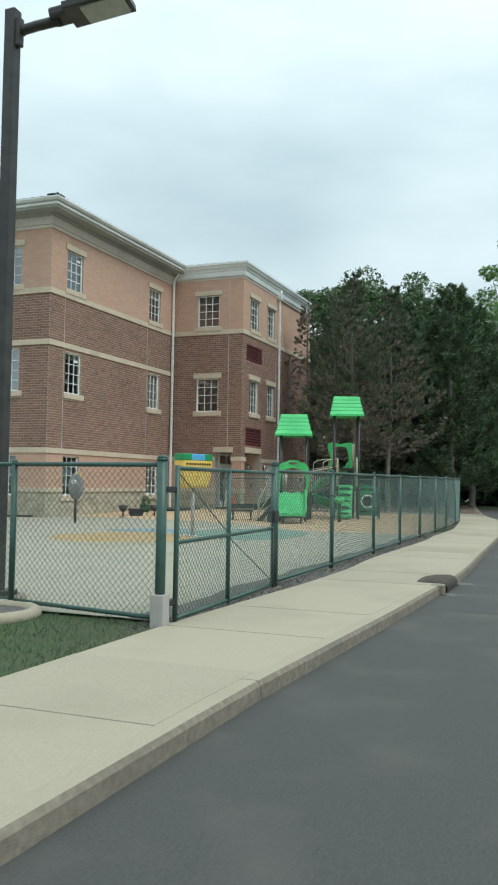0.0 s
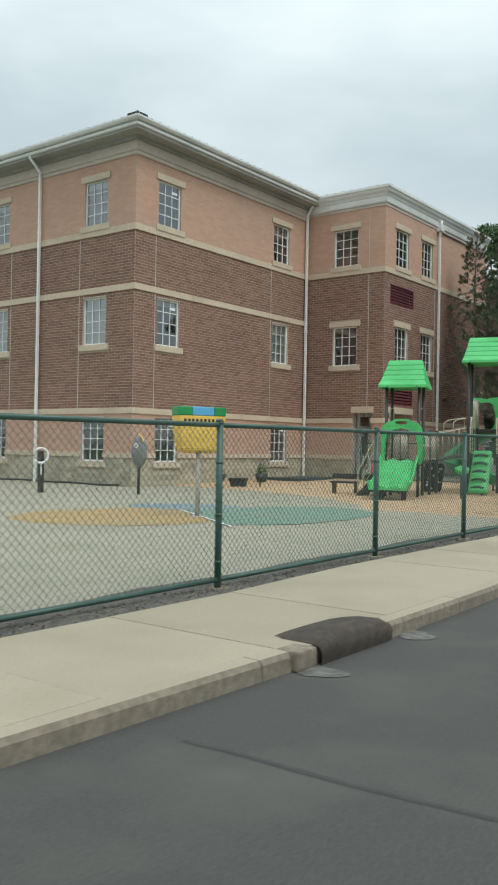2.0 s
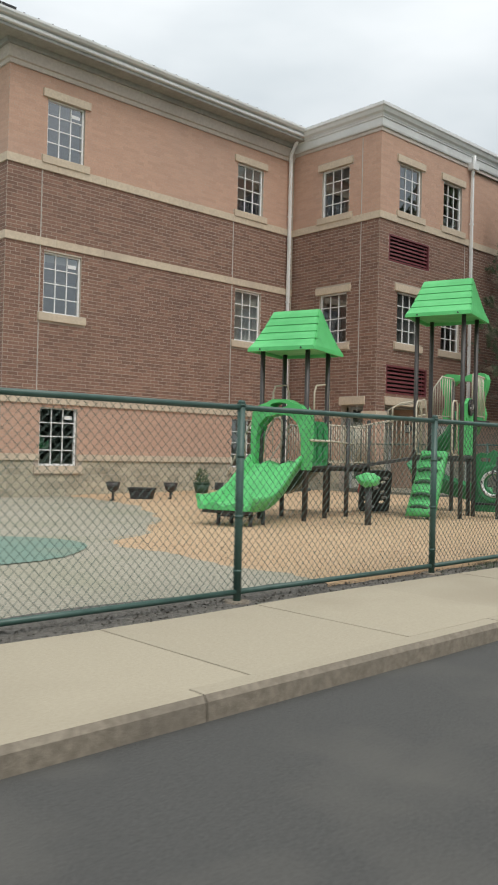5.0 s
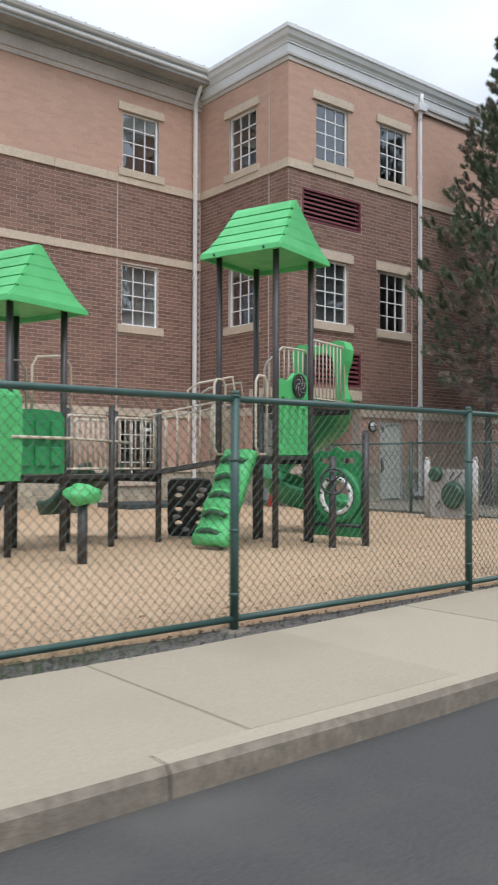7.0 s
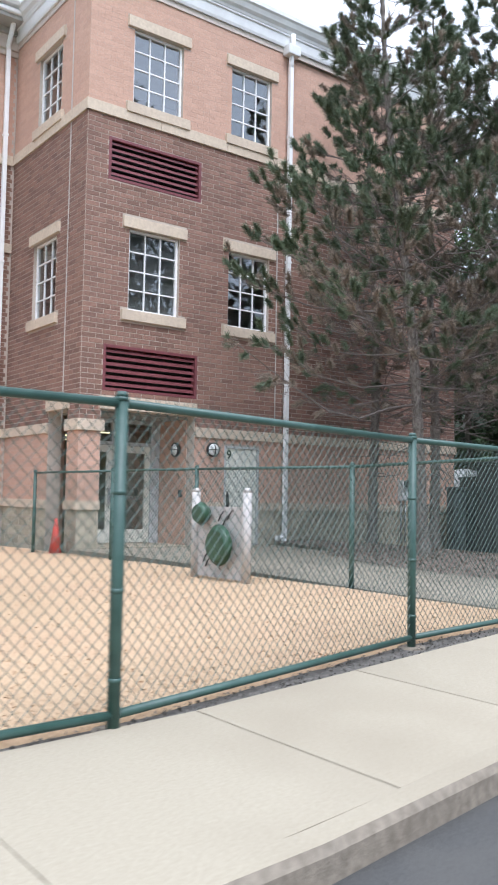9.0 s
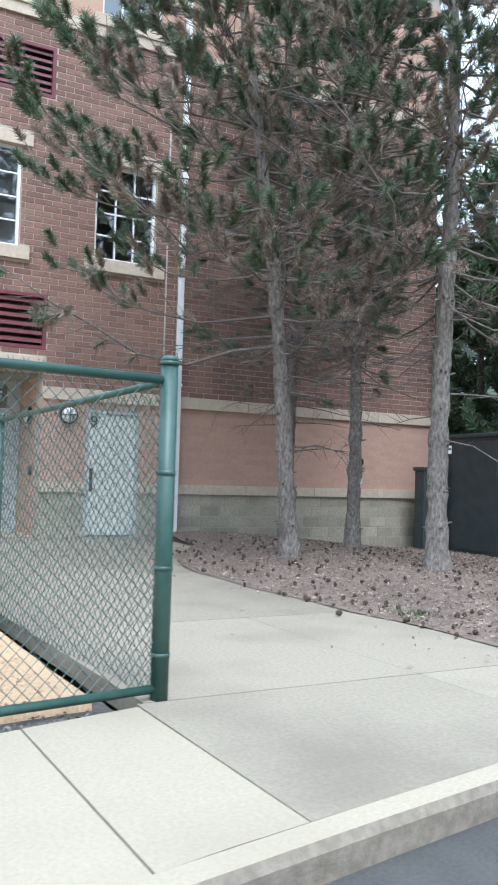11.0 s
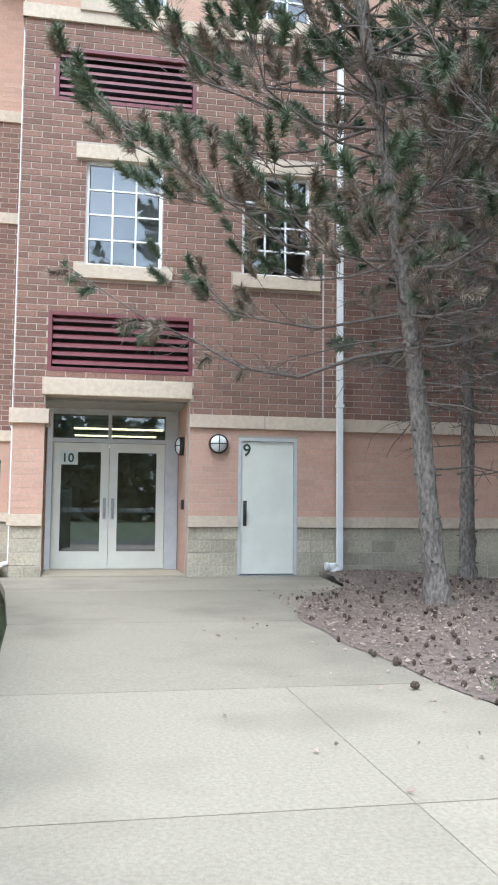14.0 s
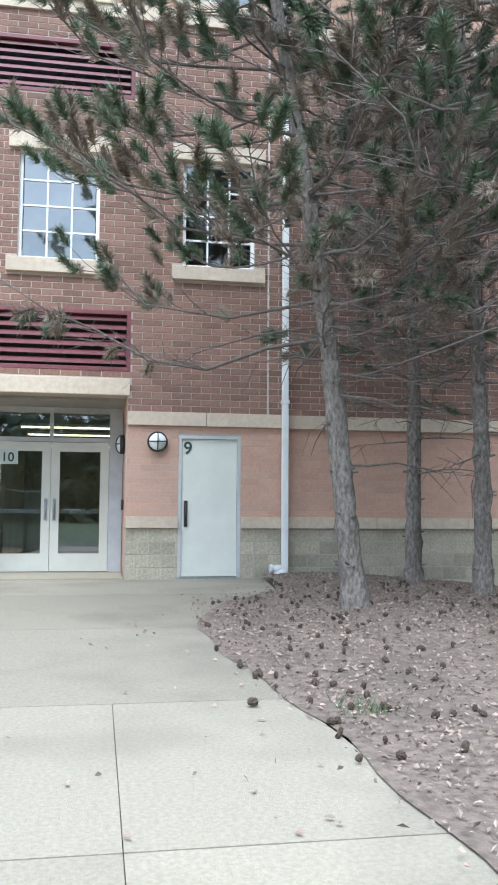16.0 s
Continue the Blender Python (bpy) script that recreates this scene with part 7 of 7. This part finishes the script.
for n, (x, y, h, r) in enumerate(((-16.0, 55.0, 15.2, 3.4), (-13.0, 54.6, 16.2, 3.6), (-10.6, 55.6, 16.0, 3.6), (-8.0, 56.0, 15.2, 3.8))):
    broadleaf(x, y, h, r, 340 + n, DEEPLEAF, 14000, 0.17, "dense dark green tree behind the pines")

# far woods
woods, stems = Bag(), Bag()
rng = np.random.default_rng(5)
for k in range(170):
    x, y = rng.uniform(-45, 6), rng.uniform(70, 95)
    h = rng.uniform(10, 16)
    c = np.stack([rng.normal(x, 1.7, 260), rng.normal(y, 1.7, 260), rng.uniform(0.3, h, 260)], 1)
    a = rng.normal(size=(260, 3)) * 0.45
    b = rng.normal(size=(260, 3)) * 0.35
    woods.tris(c - a, c + b, c + a)
w_ob = woods.make("far_woods", DARKLEAF, None)
tagged(w_ob, "dark dense woods beyond the end of the drive", "woods", kind="stuff")

# unseen eastern tree line, added to darken what the door and transom glass reflects
east = Bag()
for k in range(90):
    x, y = rng.uniform(62, 80), rng.uniform(-20, 95)
    c = np.stack([rng.normal(x, 2.0, 240), rng.normal(y, 2.0, 240), rng.uniform(0.2, rng.uniform(9, 14), 240)], 1)
    east.tris(c - rng.normal(size=(240, 3)) * 0.7, c + rng.normal(size=(240, 3)) * 0.6, c + rng.normal(size=(240, 3)) * 0.7)
tagged(east.make("far_woods", DARKLEAF, None), "unseen dark tree line, added for the reflections in the glass", "woods", kind="stuff")

# ---- litter, chips, gravel ----
def scatter(name, label, category, material, seed, count, place, size, lift=0.008, flat=0.35):
    """Small bent flakes on the ground; place(rng) gives x, y, z or None."""
    rng = np.random.default_rng(seed)
    bag = Bag()
    pts = [p for p in (place(rng) for _ in range(count)) if p is not None]
    pos = np.array(pts) + [0, 0, lift]
    k = len(pos)
    a = rng.normal(size=(k, 3)) * [1, 1, flat]
    a /= np.linalg.norm(a, axis=1)[:, None]
    b = rng.normal(size=(k, 3)) * [1, 1, flat]
    b -= (a * b).sum(1)[:, None] * a
    b /= np.linalg.norm(b, axis=1)[:, None] + 1e-9
    q = size * rng.uniform(0.5, 1.3, (k, 1))
    up = np.array([0, 0, 1.0]) * q * 0.25
    bag.tris(pos - a * q, pos + b * q * 0.55 + up, pos + a * q)
    bag.tris(pos - a * q, pos - b * q * 0.55 + up * 0.6, pos + a * q)
    ob = bag.make(name, material, None)
    return tagged(ob, label, category, kind="stuff")


def on_bed(rng):
    x, y = rng.uniform(-14.3, -4.0), rng.uniform(41, 51)
    edge = apron_n(x) + 0.05 - (0.3 + 1.1 * smooth01((-x - 7.5) / 1.5) * smooth01((x + 12.6) / 1.5)) * rng.uniform() ** 2.6
    if y < edge or x > kerb_x(y) - 0.3:
        return None
    return x, y, gz(x, y) + 0.03


scatter("leaf_litter", "dry brown fallen leaves and needles on the soil", "leaf litter", LITTER, 1, 36000, on_bed, 0.017)
scatter("pale_litter", "pale dry oak leaves scattered under the pines", "leaf litter", mat("pale_dry_leaf", (0.23, 0.178, 0.14), (0.33, 0.262, 0.205), 10, 0.9, bump=0.2, spread=0.35), 21, 7000, on_bed, 0.021, 0.011, 0.5)
scatter("stray_leaves", "a few dry leaves on the concrete walk", "leaf litter", LITTER, 2, 70, lambda r: (x := r.uniform(-13, -4.5), apron_n(x) - abs(r.normal()) * 0.7, gz(x, 40) + 0.02), 0.022)


def in_mulch(rng):
    y = rng.uniform(22.3, 38.0)
    x = fence_x(y) - 0.10 - 7.0 * rng.uniform() ** 1.6
    if y < mulch_edge(x):
        return None
    return x, y, gz(x, y) + 0.036


scatter("mulch_chips", "loose tan wood chips on the mulch bed", "wood chips", CHIP, 3, 36000, in_mulch, 0.015, 0.001, 0.07)
scatter("gravel_stones", "small grey stones along the fence foot", "gravel", GRAVEL, 4, 9000, lambda r: (fence_x(yy := r.uniform(5.4, 38.1)) + r.uniform(-0.30, 0.26), yy, 0.112), 0.015, 0.003, 0.9)


def blades(name, label, seed, count, place, hgt):
    rng = np.random.default_rng(seed)
    bag = Bag()
    pos = np.array([place(rng) for _ in range(count)])
    k = len(pos)
    d = rng.normal(size=(k, 3)) * [0.5, 0.5, 0] + [0, 0, 1]
    s = rng.normal(size=(k, 3)) * [1, 1, 0]
    s /= np.linalg.norm(s, axis=1)[:, None]
    h = hgt * rng.uniform(0.4, 1.2, (k, 1))
    bag.tris(pos - s * 0.004, pos + s * 0.004, pos + d * h)
    return tagged(bag.make(name, BLADE, None), label, "grass", kind="stuff")


blades("grass_blades", "short green grass by the gate", 6, 16000, lambda r: (r.uniform(-7, -2.4), r.uniform(1.0, 6.0), 0.09), 0.06)
blades("fence_weeds", "thin weeds at the fence foot", 8, 260, lambda r: (fence_x(q := 25.4 + r.normal() * 0.6) + 0.12 + r.normal() * 0.1, q, 0.10), 0.10)

blades("bed_weeds", "small clump of green weeds in the leafy soil", 12, 80, lambda r: ((x := -6.4 + r.normal() * 0.12), (y := 41.55 + r.normal() * 0.09), gz(x, y) + 0.02), 0.08)


# pine cones
rng = np.random.default_rng(9)
bm = B()
bmesh.ops.create_icosphere(bm, subdivisions=3, radius=0.025)
for v in bm.verts:
    turn = math.atan2(v.co.y, v.co.x)
    v.co = Vector((v.co.x, v.co.y, v.co.z * 1.4)) * (1 + 0.22 * math.sin(turn * 6 + v.co.z * 400) * math.sin(v.co.z * 260))
cone_ob = tagged(part("pine_cone", bm, CONE), "brown pine cone lying on the ground", "pine cone", "fallen pine cones")
cone_ob.matrix_world = pose(-6.6, 40.95, gz(-6.6, 40.9) + 0.045, 80, 0, 20)
for k in range(270):
    x = rng.uniform(-13, -5.2)
    y = apron_n(x) - 0.12 + 0.25 * rng.normal() ** 2 * (k % 9 == 0) * -1 + 4.6 * rng.uniform() ** 1.25
    copy_thing(cone_ob, pose(x, y, gz(x, y) + 0.042, rng.uniform(0, 180), 0, rng.uniform(0, 360)) @ Matrix.Diagonal((*(rng.uniform(0.5, 0.95, 3)), 1)))


# ---- bricks and blocks ----
def courses(u0, u1, z0, z1, holes, length, height, gap):
    """Running-bond pieces (u0, u1, z0, z1) that fill a wall round its openings."""
    out = []
    n = max(1, round((z1 - z0) / height))
    hh = (z1 - z0) / n
    for r in range(n):
        a, b = z0 + r * hh, z0 + (r + 1) * hh
        spans = [(u0, u1)]
        for h in holes:
            if h[2] < b - 0.02 and h[3] > a + 0.02:
                spans = [s for p, q in spans for s in ((p, min(q, h[0])), (max(p, h[1]), q)) if s[1] - s[0] > 0.03]
        for p, q in spans:
            k = math.floor((p - u0) / length) - 1
            while u0 + k * length < q:
                s = u0 + k * length + (length / 2 if r % 2 else 0)
                c, d = max(s, p), min(s + length, q)
                if d - c > 0.05:
                    out.append((c + gap / 2, d - gap / 2, a + gap / 2, b - gap / 2))
                k += 1
    return out


def field(name, face, at, pieces, proud, jitter, material, parent, seed, label):
    """All the pieces of a wall as one mesh, each a shallow block standing out of the mortar."""
    rng = np.random.default_rng(seed)
    p = np.array(pieces)
    d = proud + rng.uniform(-jitter, jitter, len(p))
    e = 0.004
    rings = []
    for out, inset in ((np.zeros(len(p)), 0.0), (d * 0.6, 0.0), (d, e)):
        for u, z in ((p[:, 0] + inset, p[:, 2] + inset), (p[:, 1] - inset, p[:, 2] + inset), (p[:, 1] - inset, p[:, 3] - inset), (p[:, 0] + inset, p[:, 3] - inset)):
            rings.append(np.stack([at + out, u, z], 1) if face == "e" else np.stack([u, at - out, z], 1))
    v = np.stack(rings, 1).reshape(-1, 3)
    one = []
    for lv in (0, 4):
        for k in range(4):
            a, b = lv + k, lv + (k + 1) % 4
            one += [(a, b, b + 4), (a, b + 4, a + 4)]
    one += [(8, 9, 10), (8, 10, 11)]
    f = (np.array(one)[None] + 12 * np.arange(len(p))[:, None, None]).reshape(-1, 3)
    bag = Bag()
    bag.v, bag.f, bag.n = [v], [f], len(v)
    ob = bag.make(name, material, parent)
    return tagged(ob, label, kind="stuff")


L, Hb = 0.305, 0.1016
NEAR = (40.5, 42.8, 2.78, 5.4)


def trims(holes):
    """Openings widened by their sills and lintels."""
    out = list(holes)
    for h in holes:
        if h[3] - h[2] < 2.0 and h[1] - h[0] < 1.5:
            out.append((h[0] - 0.165, h[1] + 0.165, h[2] - 0.22, h[2]))
            if h[2] > 8 or h[0] < -14 and h[2] > 3 and h[1] > -18 or h[0] > 38 and h[2] > 3:
                out.append((h[0] - 0.165, h[1] + 0.165, h[3], h[3] + 0.23))
    return out


WALLS = [("e", XA, YA + 0.0, YW - 0.03, H_AE, wall_ae, Z_TOP - 0.31), ("s", YA, -34.0, XA, H_AS, wall_as, Z_TOP - 0.31), ("s", YW, XA + 0.03, XW, H_WS, wall_ws, 11.78),
         ("e", XW, YW, Y_PIPE - 0.01, H_WE, wall_we, 11.78), ("e", XW - 0.06, Y_PIPE + 0.01, Y_END + 0.3, [], wall_wn, 11.78)]
for n, (face, at, u0, u1, holes, parent, top) in enumerate(WALLS):
    cut = trims(holes)
    if parent is wall_we:
        cut += [(38.19, 40.49, 3.0, 3.27)]
    if parent is wall_ws:
        cut += [(-16.2, -15.12, 3.0, 3.27)]
    low = courses(u0, u1, -0.4, Z_CMU, cut, 0.406, 0.2, 0.016)
    mid = courses(u0, u1, Z_CAP, Z_B1, cut, L, Hb, 0.005)
    dark = courses(u0, u1, Z_B1T, Z_B2, cut, L, Hb, 0.0138) + courses(u0, u1, Z_B2T, Z_B3, cut, L, Hb, 0.0138) if parent in (wall_ae, wall_as) else courses(u0, u1, Z_B1T, Z_B3, cut, L, Hb, 0.0138)
    high = courses(u0, u1, Z_B3T, top, cut, L, Hb, 0.004)
    if parent is wall_we:
        near = [p for p in dark if NEAR[0] < p[0] and p[1] < NEAR[1] and NEAR[2] < p[2] and p[3] < NEAR[3]]
        keep = set(near)
        dark = [p for p in dark if p not in keep]
        meshes = {}
        for a, b, c, d in near:
            key = (round(b - a, 3), round(d - c, 3))
            if key not in meshes:
                bm = box(B(), 0.0, 0.006, 0.0, b - a, 0.0, d - c)
                bmesh.ops.bevel(bm, geom=[e for e in bm.edges if all(v.co.x > 0.005 for v in e.verts)], offset=0.003, segments=1, affect="EDGES")
                ob = part("brick", bm, BRICK, parent)
                meshes[key] = ob.data
            else:
                ob = new("brick", meshes[key])
                ob.parent = parent
            ob.matrix_basis = Matrix.Translation((at + 0.0005, a, c))
    if face == "e" and n == 3:
        close = [p for p in low if 40.3 < p[0] < 46.0]
        low = [p for p in low if p not in close]
        shapes = {}
        for k, (a, b, c, d) in enumerate(close):
            key = (round(b - a, 3), round(d - c, 3), k % 3)
            if key not in shapes:
                out = 0.005 + 0.002 * (k % 3)
                bm = box(B(), 0.0, out, 0.0, b - a, 0.0, d - c)
                bmesh.ops.bevel(bm, geom=[e for e in bm.edges if all(v.co.x > out - 0.001 for v in e.verts)], offset=0.003, segments=1, affect="EDGES")
                ob = part("block", bm, SPLIT, parent)
                shapes[key] = ob.data
            else:
                ob = new("block", shapes[key])
                ob.parent = parent
            ob.matrix_basis = Matrix.Translation((at + 0.0005, a, c))
    field("block_field", face, at, low, 0.006, 0.002, SPLIT, parent, n, "rough split-face blocks")
    field("pale_brick_field", face, at, mid, 0.003, 0.0006, ORANGE, parent, n + 20, "salmon bricks")
    field("dark_brick_field", face, at, dark, 0.006, 0.0012, BRICK, parent, n + 40, "dark red bricks")
    field("upper_brick_field", face, at, high, 0.003, 0.0006, ORANGE, parent, n + 60, "salmon bricks")
